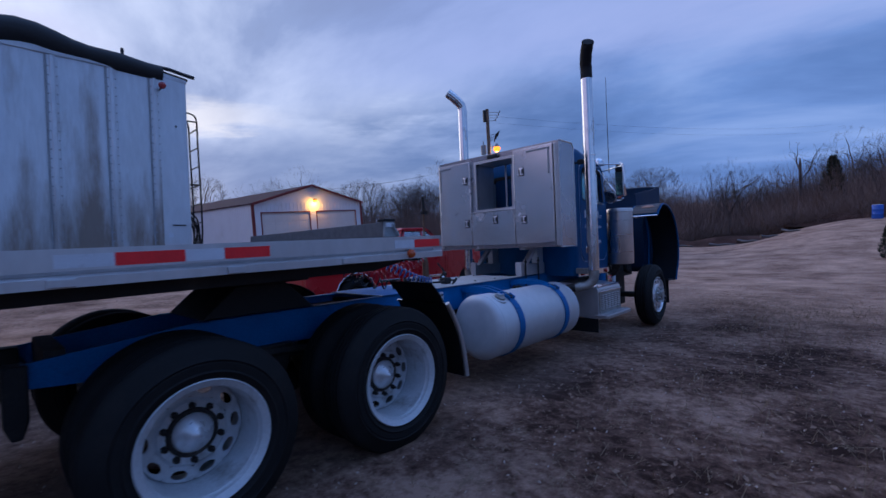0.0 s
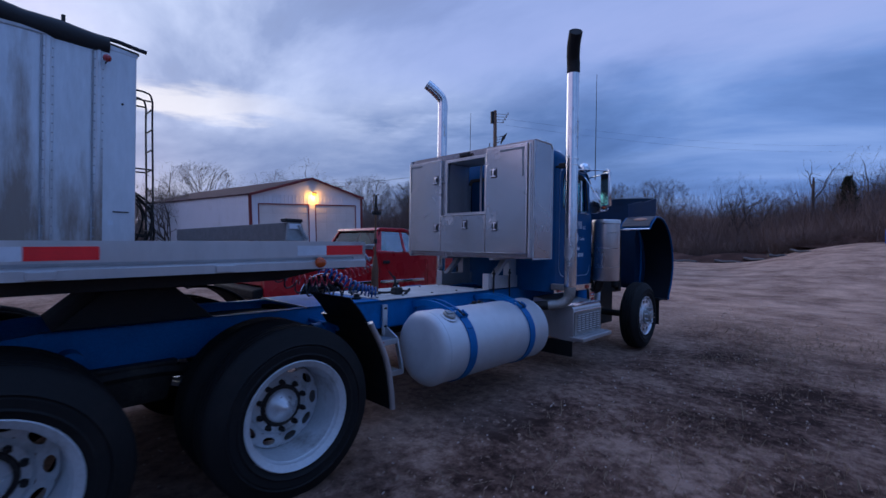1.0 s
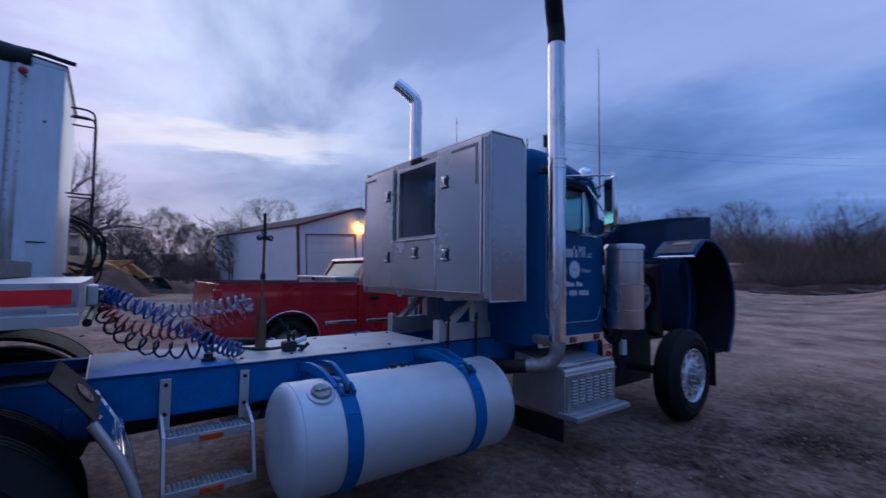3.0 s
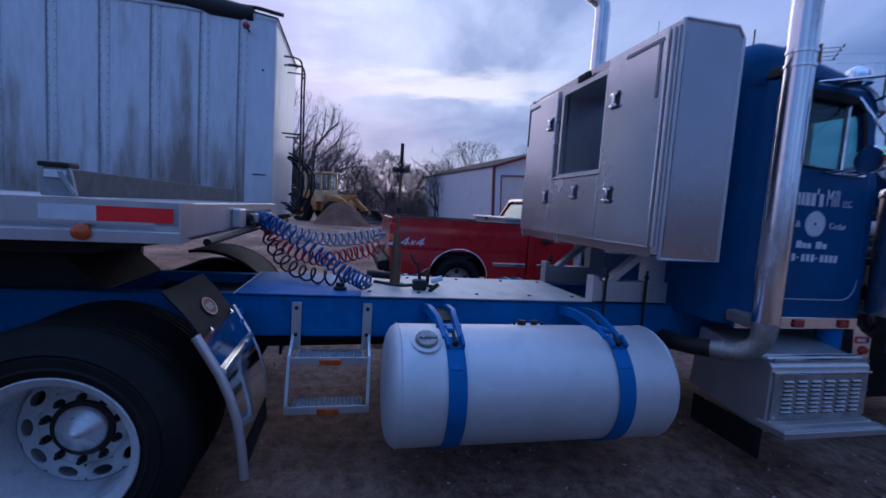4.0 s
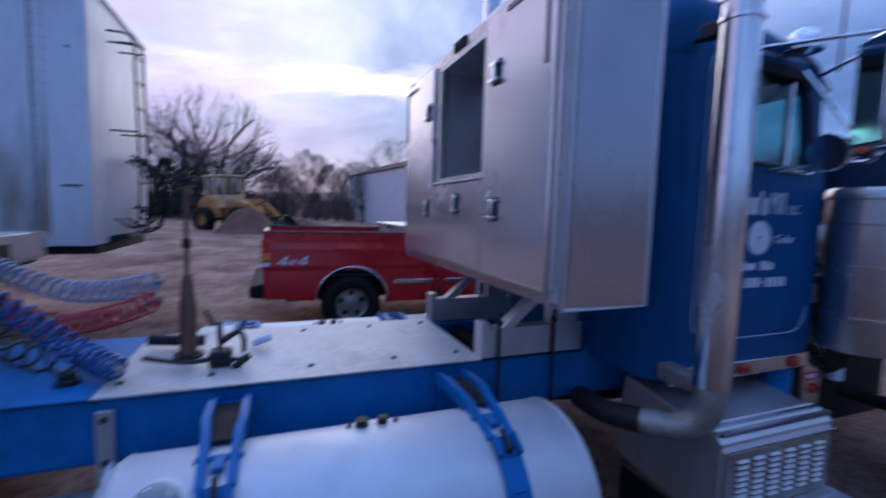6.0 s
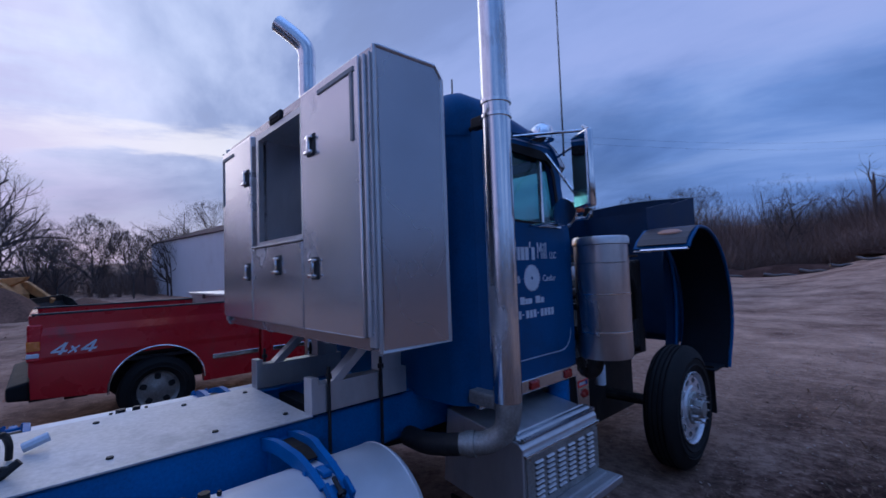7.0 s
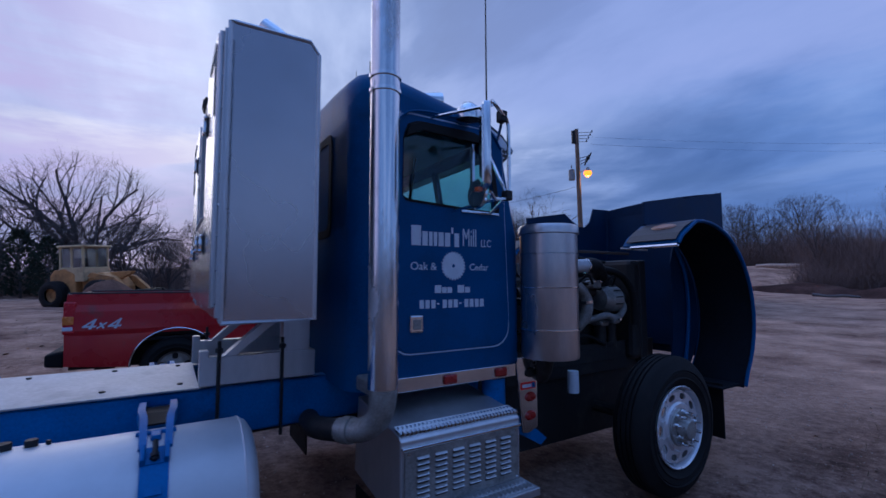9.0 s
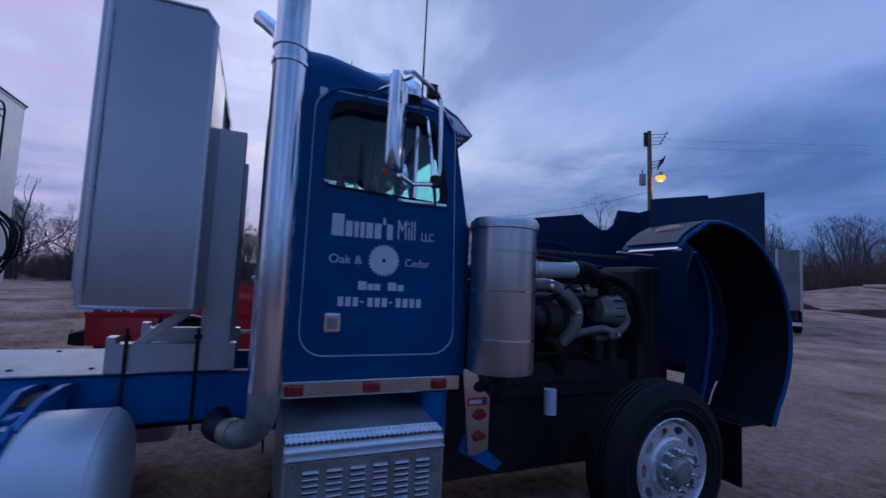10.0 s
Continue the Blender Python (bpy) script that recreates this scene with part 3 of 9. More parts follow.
def frame_ring(outer, inner, axis, a0, a1, bm=None):
    """A ring plate between two outlines with the same number of points."""
    b = bm or bmesh.new()
    def at3(u, v, w):
        return {"X": (w, u, v), "Y": (u, w, v), "Z": (u, v, w)}[axis]
    n = len(outer)
    R = [[b.verts.new(at3(u, v, w)) for u, v in o] for o, w in ((outer, a0), (outer, a1), (inner, a1), (inner, a0))]
    for A, B in zip(R, R[1:] + R[:1]):
        for k in range(n):
            b.faces.new((A[k], A[(k + 1) % n], B[(k + 1) % n], B[k]))
    return b


def text_mesh(body, size):
    c = bpy.data.curves.new("t", "FONT")
    c.body, c.size, c.extrude = body, size, 0.0015
    c.align_x, c.align_y = "CENTER", "CENTER"
    ob = bpy.data.objects.new("t", c)
    scene.collection.objects.link(ob)
    dg = bpy.context.evaluated_depsgraph_get()
    me = bpy.data.meshes.new_from_object(ob.evaluated_get(dg))
    bpy.data.objects.remove(ob)
    bpy.data.curves.remove(c)
    return me


# ---- ground ----
def step(v, a, b):
    t = min(1.0, max(0.0, (v - a) / (b - a)))
    return t * t * (3 - 2 * t)


def lift(x, y):
    """Height of the yard over the truck's own plane."""
    h = 0.11 * step(-x, 1.4, 3.2) + 0.50 * step(-x, 3.5, 17) - 0.55 * step(-x, 25, 48)
    h -= 0.09 * step(y, 2.8, 6.0) * (1 - step(y, 8.5, 14)) * (1 - step(-x, 2.0, 3.2))
    h += 0.75 * step(y, 13, 45) * step(-x, -6, 2)
    h += 2.3 * step(x, -4, 5) * step(y, 15, 42)
    return h


def height(x, y):
    """World height of the ground at a world place."""
    xc = max(-34.0, min(26.0, x)); yc = max(-20.0, min(44.0, y))
    h = 0.0297 * xc - 0.0594 * yc + lift(x, y)
    h += 0.035 * noise.noise((x * 0.35, y * 0.35, 0.0)) + 0.014 * noise.noise((x * 1.6, y * 1.6, 3.0))
    h += 1.35 * math.exp(-((x + 16.5) / 6.5) ** 2 - ((y - 52.0) / 9.0) ** 2)   # sandy rise before the far trees
    h -= 0.035 * (1 - step(abs(x), 1.6, 2.6)) * (1 - step(y, 1.0, 3.0))
    far = step(math.hypot(x, y), 60, 200)
    return h * (1 - far) + far * 1.0


def on_ground(x, y):
    """A place in the truck's frame, on the ground."""
    p = SLOPE @ Vector((x, y, 0))
    return SLOPE.inverted() @ Vector((p.x, p.y, height(p.x, p.y)))


def build_ground():
    n = 190
    u = np.sinh(np.linspace(-1, 1, n) * 5.6) / math.sinh(5.6) * 900
    verts = [(x + 0.5, y + 3.0, height(x + 0.5, y + 3.0)) for y in u for x in u]
    faces = [(j * n + i, j * n + i + 1, (j + 1) * n + i + 1, (j + 1) * n + i) for j in range(n - 1) for i in range(n - 1)]
    me = bpy.data.meshes.new("ground")
    me.from_pydata(verts, [], faces)
    me.materials.append(DIRT)
    me.shade_smooth()
    g = new("ground", me)
    tagged(g, "bare brown dirt yard with dead leaves, gravel and pale tracks", "ground", kind="structure")


build_ground()


# ---- the truck ----
def resample(poly, centre, n):
    """Points of an outline at n even angles about a centre."""
    out = []
    P = [Vector(p) for p in poly]
    c = Vector(centre)
    for k in range(n):
        a = 2 * math.pi * k / n
        d = Vector((math.cos(a), math.sin(a)))
        best = None
        for p, q in zip(P, P[1:] + P[:1]):
            e = q - p
            den = d.x * e.y - d.y * e.x
            if abs(den) < 1e-9:
                continue
            w = p - c
            t = (w.x * e.y - w.y * e.x) / den
            s = (w.x * d.y - w.y * d.x) / den
            if t > 0 and -1e-6 <= s <= 1 + 1e-6 and (best is None or t < best):
                best = t
        out.append(tuple(c + d * best))
    return out


def holed(outer, inner, axis, a0, a1, n=72, bm=None):
    c = (sum(p[0] for p in inner) / len(inner), sum(p[1] for p in inner) / len(inner))
    return frame_ring(resample(outer, c, n), resample(inner, c, n), axis, a0, a1, bm)


def tyre_mesh(r=0.55, w=0.27, bead=0.305):
    h = w / 2
    q = (r - bead) / 0.245
    side = [(-h + 0.03, bead), (-h + 0.005, bead + 0.05 * q), (-h - 0.003, bead + 0.066 * q), (-h - 0.013, bead + 0.075 * q), (-h - 0.005, bead + 0.084 * q), (-h - 0.008, (r + bead) / 2), (-h - 0.002, r - 0.115 * q), (-h - 0.011, r - 0.105 * q), (-h + 0.006, r - 0.09 * q), (-h + 0.022, r - 0.03 * q), (-h + 0.05, r - 0.006)]
    prof = list(side)
    for x in (-0.06, -0.022, 0.022, 0.06):
        prof += [(x - 0.007, r), (x - 0.006, r - 0.016), (x + 0.006, r - 0.016), (x + 0.007, r)]
    prof += [(-a, b) for a, b in side[::-1]]
    bm = lathe(prof, "X", 56)
    for f in [f for f in bm.faces if len(f.verts) > 10]:
        bm.faces.remove(f)
    return bm


def rim_mesh(disc_x, lip_x, lip_r=0.325, holes=10, hole_r=0.222, depth=-0.12):
    """Rim with drilled disc: the lip faces +x."""
    bm = lathe([(depth - 0.09, lip_r - 0.02), (depth - 0.085, 0.285), (lip_x - 0.10, 0.285), (lip_x - 0.085, 0.291), (lip_x - 0.055, 0.291), (lip_x - 0.045, 0.300), (lip_x - 0.022, 0.302), (lip_x - 0.006, lip_r - 0.008), (lip_x, lip_r), (lip_x - 0.004, lip_r + 0.006), (lip_x - 0.03, lip_r - 0.002)], "X", 56)
    for f in [f for f in bm.faces if len(f.verts) > 10]:
        bm.faces.remove(f)
    for x0 in (disc_x, disc_x - 0.012):
        lathe([(x0 + 0.014, 0.115), (x0 + 0.014, 0.176), (x0 + 0.003, 0.188), (x0, 0.194)], "X", 80, bm)
        lathe([(x0, 0.276), (x0 - 0.006, 0.281), (x0 - 0.022, 0.287)], "X", 80, bm)
    for f in [f for f in bm.faces if len(f.verts) > 10]:
        bm.faces.remove(f)
    step_a = 2 * math.pi / holes
    for h in range(holes):
        a0 = h * step_a
        arc = [a0 + step_a * (k / 8 - 0.5) for k in range(9)]
        outer = [(0.276 * math.cos(a), 0.276 * math.sin(a)) for a in arc] + [(0.194 * math.cos(a), 0.194 * math.sin(a)) for a in arc[::-1]]
        c, s_ = math.cos(a0), math.sin(a0)
        inner = []
        for k in range(28):
            t = 2 * math.pi * k / 28
            u, v = 0.238 + 0.0250 * math.cos(t), 0.044 * math.sin(t)
            inner.append((u * c - v * s_, u * s_ + v * c))
        frame_ring(resample(outer, (0.236 * c, 0.236 * s_), 28), resample(inner, (0.236 * c, 0.236 * s_), 28), "X", disc_x - 0.012, disc_x, bm)
    bmesh.ops.remove_doubles(bm, verts=bm.verts[:], dist=0.0015)
    return bm


def nut_mesh(r=0.019, h=0.034):
    bm = rod((0, 0, 0), (h * 0.75, 0, 0), r, 6)
    rod((h * 0.6, 0, 0), (h * 1.35, 0, 0), r * 0.55, 8, bm=bm)
    return bm


def wheel(parent, place, outward, kind, shared):
    """A wheel with tyre, hub and ten nuts; the disc faces +x, turned round for the other flank."""
    m = Matrix.Translation(place) @ (Matrix.Identity(4) if outward > 0 else Matrix.Rotation(math.pi, 4, "Z"))
    front = kind == "front"
    if kind not in shared:
        if front:
            rim = mesh_of("wheel", rim_mesh(0.075, 0.10, 0.315), RIMALU, True)
            hub = lathe([(0.04, 0.150), (0.092, 0.148), (0.105, 0.138), (0.112, 0.090), (0.165, 0.078), (0.180, 0.066), (0.184, 0.0)], "X", 28)
            shared[kind] = (rim, mesh_of("tyre", tyre_mesh(), RUBBER, True), mesh_of("hub", hub, CASTALU, True), mesh_of("lug_nut", nut_mesh(0.017, 0.060), CHROME, True))
        else:
            rim = mesh_of("wheel", rim_mesh(-0.060, 0.21, 0.338), RIMWHITE, True)
            hub = lathe([(-0.085, 0.114), (-0.036, 0.112), (-0.024, 0.107), (-0.018, 0.100), (0.040, 0.020), (0.046, 0.010), (0.047, 0.0)], "X", 32)
            shared[kind] = (rim, mesh_of("tyre", tyre_mesh(), RUBBER, True), mesh_of("hub_cap", hub, RIMALU, True), mesh_of("lug_nut", nut_mesh(0.019, 0.036), GREASE, True))
    rim, tyre, hub, nut = shared[kind]
    if "flange" not in shared:
        shared["flange"] = mesh_of("hub_flange", lathe([(-0.08, 0.140), (-0.042, 0.138), (-0.034, 0.132), (-0.034, 0.10)], "X", 40), GREASE, True)
    w = part("wheel", rim, None, parent, "polished aluminium steer wheel with bare hub" if front else "white painted steel drive wheel with dusty lip", at=m)
    def sub(name, me, loc, label=""):
        o = new(name, me)
        o.parent = w
        o.matrix_basis = loc
        if label: tagged(o, label)
    sub("tyre", tyre, Matrix.Translation((-0.035 if front else 0.072, 0, 0)), "black rubber truck tyre, dusty")
    if not front:
        sub("hub_flange", shared["flange"], Matrix.Identity(4), "dark oily hub flange")
    sub("hub" if front else "hub_cap", hub, Matrix.Identity(4), "bare metal hub" if front else "pointed grey hub cap")
    bx = 0.105 if front else -0.050
    br = 0.122 if front else 0.155
    for k in range(10):
        a = 2 * math.pi * (k + 0.5) / 10
        sub("lug_nut", nut, Matrix.Translation((bx, br * math.cos(a), br * math.sin(a))))
    return w


def build_truck():
    T = thing("semi_truck", (0, 2.4, 0), "blue day-cab semi truck, hood tilted open, parked on dirt", "truck")
    shared = {}
    for y in (0.008, -1.38):
        wheel(T, (1.095, y, 0.495), 1, "rear", shared)
        wheel(T, (-1.095, y, 0.495), -1, "rear", shared)
        # inner tyres of the pairs
        for s in (1, -1):
            t = part("inner_tyre", shared["rear"][1], None, T, "black inner dual tyre", at=Matrix.Translation((s * 0.80, y, 0.495)))
        part("axle", rod((-0.75, y, 0.495), (0.75, y, 0.495), 0.07, 12), GREASE, T, smooth=True)
        part("differential", lathe([(-0.2, 0.05), (-0.16, 0.15), (0, 0.2), (0.16, 0.15), (0.2, 0.05)], "X", 18), GREASE, T, smooth=True, at=Matrix.Translation((0, y, 0.495)))
    wheel(T, (1.115, 6.32, 0.465), 1, "front", shared)
    wheel(T, (-1.115, 6.32, 0.465), -1, "front", shared)
    part("front_axle", rod((-0.95, 6.32, 0.45), (0.95, 6.32, 0.45), 0.055, 10), GREASE, T)

    # frame rails: C channels, dropped at the tail
    for s in (1, -1):
        prof = [(-2.05, 0.79), (-2.05, 0.93), (-1.15, 1.03), (4.9, 1.03), (4.9, 0.76), (-1.7, 0.76)]
        x0, x1 = sorted((s * 0.43, s * 0.405))
        bm = prism(prof, "X", x0, x1)
        box(*sorted((s * 0.43, s * 0.345)), -1.15, 4.9, 1.018, 1.03, bm=bm)
        box(*sorted((s * 0.43, s * 0.345)), -1.7, 4.9, 0.76, 0.772, bm=bm)
        part("tail_hanger", prism([(-2.13, 0.93), (-2.02, 0.93), (-2.02, 0.62), (-2.05, 0.52), (-2.10, 0.52), (-2.13, 0.60)], "X", *sorted((s * 0.32, s * 0.47)), 0.012), BLACK, T, "black steel hanger at the frame tail")
        part("frame_rail", bm, BLUEFRAME, T, "blue painted steel frame rail")
        part("front_frame_rail", prism([(4.9, 0.76), (7.2, 0.76), (7.2, 1.03), (4.9, 1.03)], "X", x0, x1, 0.004), BLACK, T, "black front frame rail")
        # suspension hangers between the axles
        bm = prism([(-0.95, 0.78), (-0.45, 0.78), (-0.52, 0.52), (-0.88, 0.52)], "X", *sorted((s * 0.36, s * 0.50)), bevel=0.012)
        part("suspension_hanger", bm, GREASE, T)
        bm = tube(smooth_path([(s * 0.47, -1.55, 0.60), (s * 0.47, -0.7, 0.72), (s * 0.47, 0.2, 0.60)]), 0.045, 8)
        part("leaf_spring", bm, GREASE, T)
        bm = rod((s * 0.43, -1.02, 0.86), (s * 0.58, -1.02, 0.86), 0.065, 16)
        part("bump_stop", bm, BLUEFRAME, T, smooth=True)
    for y in (-1.9, 0.55, 3.2, 5.2):
        part("cross_member", box(-0.40, 0.40, y - 0.05, y + 0.05, 0.80, 0.98), BLACK, T)
    part("rear_cross_member", box(-0.43, 0.43, -2.77, -2.72, 0.80, 0.98, 0.004), BLUEFRAME, T)
    part("tow_bracket", prism([(-2.95, 0.58), (-2.72, 0.58), (-2.72, 0.92), (-2.80, 0.95)], "X", 0.30, 0.42, 0.01), BLACK, T)
    part("propeller_shaft", rod((0, 0.2, 0.60), (0, 4.8, 0.70), 0.055, 12), BLACK, T)

    # deck plates with bolts
    part("plate_edge", box(-0.44, 0.44, 0.512, 0.52, 1.028, 1.042, 0.002), ALU, T)
    # black sheet between the rails stands in for the shade in the open pit
    part("frame_cover", box(-0.40, 0.40, -0.15, 0.505, 0.93, 0.95, 0.004), BLACK, T)
    part("deck_plate", box(-0.455, 0.455, 1.30, 2.99, 1.034, 1.044, 0.003), DECKWHITE, T, "worn pale tread deck plate")
    part("deck_plate", box(-0.445, 0.445, 0.52, 1.296, 1.032, 1.040, 0.003), BLUEFRAME, T, "scuffed blue deck plate")
    bolt = mesh_of("deck_bolt", rod((0, 0, 0), (0, 0, 0.008), 0.014, 8), BLACK)
    for x in (-0.33, 0.315):
        for y in (1.36, 1.706, 2.138, 2.55, 2.90):
            part("deck_bolt", bolt, None, T, at=Matrix.Translation((x, y, 1.044)))

    # fifth wheel
    outline = [(-0.45, 0.15), (-0.38, 0.42), (0.38, 0.42), (0.45, 0.15), (0.45, -0.25), (0.22, -0.62), (0.12, -0.62), (0.05, -0.2), (-0.05, -0.2), (-0.12, -0.62), (-0.22, -0.62), (-0.45, -0.25)]
    bm = prism([(x, y - 0.65) for x, y in outline], "Z", 1.26, 1.31, 0.006)
    part("fifth_wheel", bm, BLACK, T, "greasy black fifth wheel plate")
    part("fifth_wheel_mount", prism([(-1.1, 1.03), (-0.2, 1.03), (-0.45, 1.26), (-0.85, 1.26)], "X", -0.40, 0.40, 0.01), BLACK, T)

    # quarter fenders ahead of the drive wheels
    for s in (1, -1):
        if s > 0:
            arc = [(0.555, 1.010), (0.605, 0.925), (0.655, 0.840), (0.700, 0.735), (0.735, 0.615), (0.758, 0.480), (0.775, 0.335)]
        else:
            arc = [(0.635 * math.cos(radians(a)), 0.53 + 0.635 * math.sin(radians(a))) for a in range(99, 9, -4)] + [(0.64, 0.55), (0.652, 0.42), (0.655, 0.275)]
        x0, x1 = sorted((s * 0.64, s * 1.28))
        mat = POLISHED if s > 0 else BLACKRUB
        q = part("quarter_fender", sheet(arc[:-1] if s > 0 else arc, 0.008, "X", x0, x1), mat, T, "mirror-polished stainless quarter fender" if s > 0 else "black plastic quarter fender", smooth=True)
        for x in (x0, x1):
            wide = s > 0 and x > 1
            part("rolled_lip", tube([(x, y + 0.004, z) for y, z in (arc if wide or s < 0 else arc[:-1])], 0.022 if wide else 0.013, 10), ALU if wide else mat, q, smooth=True)
        if s > 0:
            part("stiffening_rib", rod((0.655, 0.672, 0.842), (1.265, 0.672, 0.842), 0.017, 10), CHROME, q, smooth=True)
            part("fender_backing", sheet([(y - 0.006, z - 0.004) for y, z in arc], -0.004, "X", x0 + 0.01, x1 - 0.01), BLACKRUB, q)
            part("top_flap", sheet([(0.405, 1.195), (0.49, 1.10), (0.575, 0.985)], 0.009, "X", 0.70, 1.245), BLACKRUB, q, "black rubber flap over the tyre")
            face = Matrix.Translation(Vector((0.97, 0.522, 1.075)) - ORIGIN[T.name]) @ Matrix.Rotation(radians(-52), 4, "X") @ Matrix.Diagonal((1.55, 1, 1, 1))
            bd = part("maker_badge", lathe([(0.0, 0.050), (0.006, 0.048), (0.006, 0.0)], "Z", 28), REDTRIM, q, "dark red oval badge with a pale rim", smooth=True, at=face)
            part("badge_rim", frame_ring([(0.050 * math.cos(t), 0.050 * math.sin(t)) for t in np.linspace(0, 2 * math.pi, 28, endpoint=False)], [(0.043 * math.cos(t), 0.043 * math.sin(t)) for t in np.linspace(0, 2 * math.pi, 28, endpoint=False)], "Z", 0.006, 0.008), CASTALU, bd, at=Matrix.Identity(4))
            for k in range(3):
                part("badge_bar", box(-0.022 + 0.017 * k, -0.010 + 0.017 * k, -0.016, 0.018, 0.006, 0.0085, 0.002), CASTALU, bd, at=Matrix.Identity(4))
            for x in (0.79, 1.15):
                part("flap_bolt", rod((x, 0.578, 1.000), (x, 0.590, 1.012), 0.011, 6), CHROME, q)
        part("fender_bracket", rod((s * 0.43, 0.56, 0.93), (s * 0.80, 0.60, 0.90), 0.021, 10), BLUEFRAME, T)
        part("brake_chamber", lathe([(0.52, 0.03), (0.53, 0.075), (0.61, 0.082), (0.615, 0.088), (0.635, 0.088), (0.64, 0.080), (0.71, 0.072), (0.72, 0.03)], "Y", 20), BLUEFRAME, T, "blue painted brake chamber", smooth=True, at=Matrix.Translation((s * 0.66, -0.09, 0.86)))

    # climbing step hung from the rail
    thing_part_ladder(T)

    # fuel tanks
    for s in (1, -1):
        build_tank(T, s)

    # battery box with louvred front and lower tread
    for s in (1, -1):
        build_step_box(T, s)

    build_cabinet(T)
    build_exhaust(T)
    build_cab(T)
    build_hood(T)
    build_engine(T)
    return T


def thing_part_ladder(T):
    def step_part(name, bm, mat, parent, label=""):
        bmesh.ops.translate(bm, verts=bm.verts[:], vec=(0, 0.022, -0.018))
        return part(name, bm, mat, parent, label)
    for y in (0.875, 1.325):
        up = step_part("ladder_side", box(0.445, 0.465, y - 0.030, y + 0.030, 0.70, 1.01, 0.004), ALU, T, "aluminium step rail bolted to the frame")
        for z in (0.975, 0.80):
            step_part("bolt_head", rod((0.463, y, z), (0.478, y, z), 0.013, 6), BLACK, up)
        e = 0.016 if y > 1 else -0.016
        bm = prism([(0.445, 0.80), (0.465, 0.80), (0.64, 0.715), (0.725, 0.44), (0.725, 0.385), (0.693, 0.385), (0.60, 0.67), (0.445, 0.70)], "Y", y + e - 0.010, y + e + 0.010, 0.003)
        step_part("ladder_side", bm, ALU, T)
    for z, x0, x1 in ((0.70, 0.475, 0.635), (0.425, 0.575, 0.72)):
        st = step_part("ladder_tread", box(x0, x1, 0.89, 1.31, z - 0.008, z, 0.003), ALU, T, "serrated aluminium tread")
        step_part("tread_face", box(x1 - 0.012, x1 + 0.004, 0.865, 1.335, z - 0.042, z + 0.006, 0.003), ALU, st)
        for row in range(2):
            a = x0 + 0.02 + row * (x1 - x0) * 0.45
            saw = [(0.905, z - 0.003)]
            for k in range(16):
                y = 0.905 + k * 0.025
                saw += [(y + 0.002, z + 0.003), (y + 0.010, z + 0.016), (y + 0.018, z + 0.003)]
            step_part("serrated_strip", prism(saw + [(1.30, z - 0.003)], "X", a, a + 0.05), ALU, st)
        step_part("marker_lamp", box(x1 + 0.004, x1 + 0.018, 1.04, 1.17, z - 0.042, z - 0.004, 0.006), AMBER, st, "small amber marker lamp")


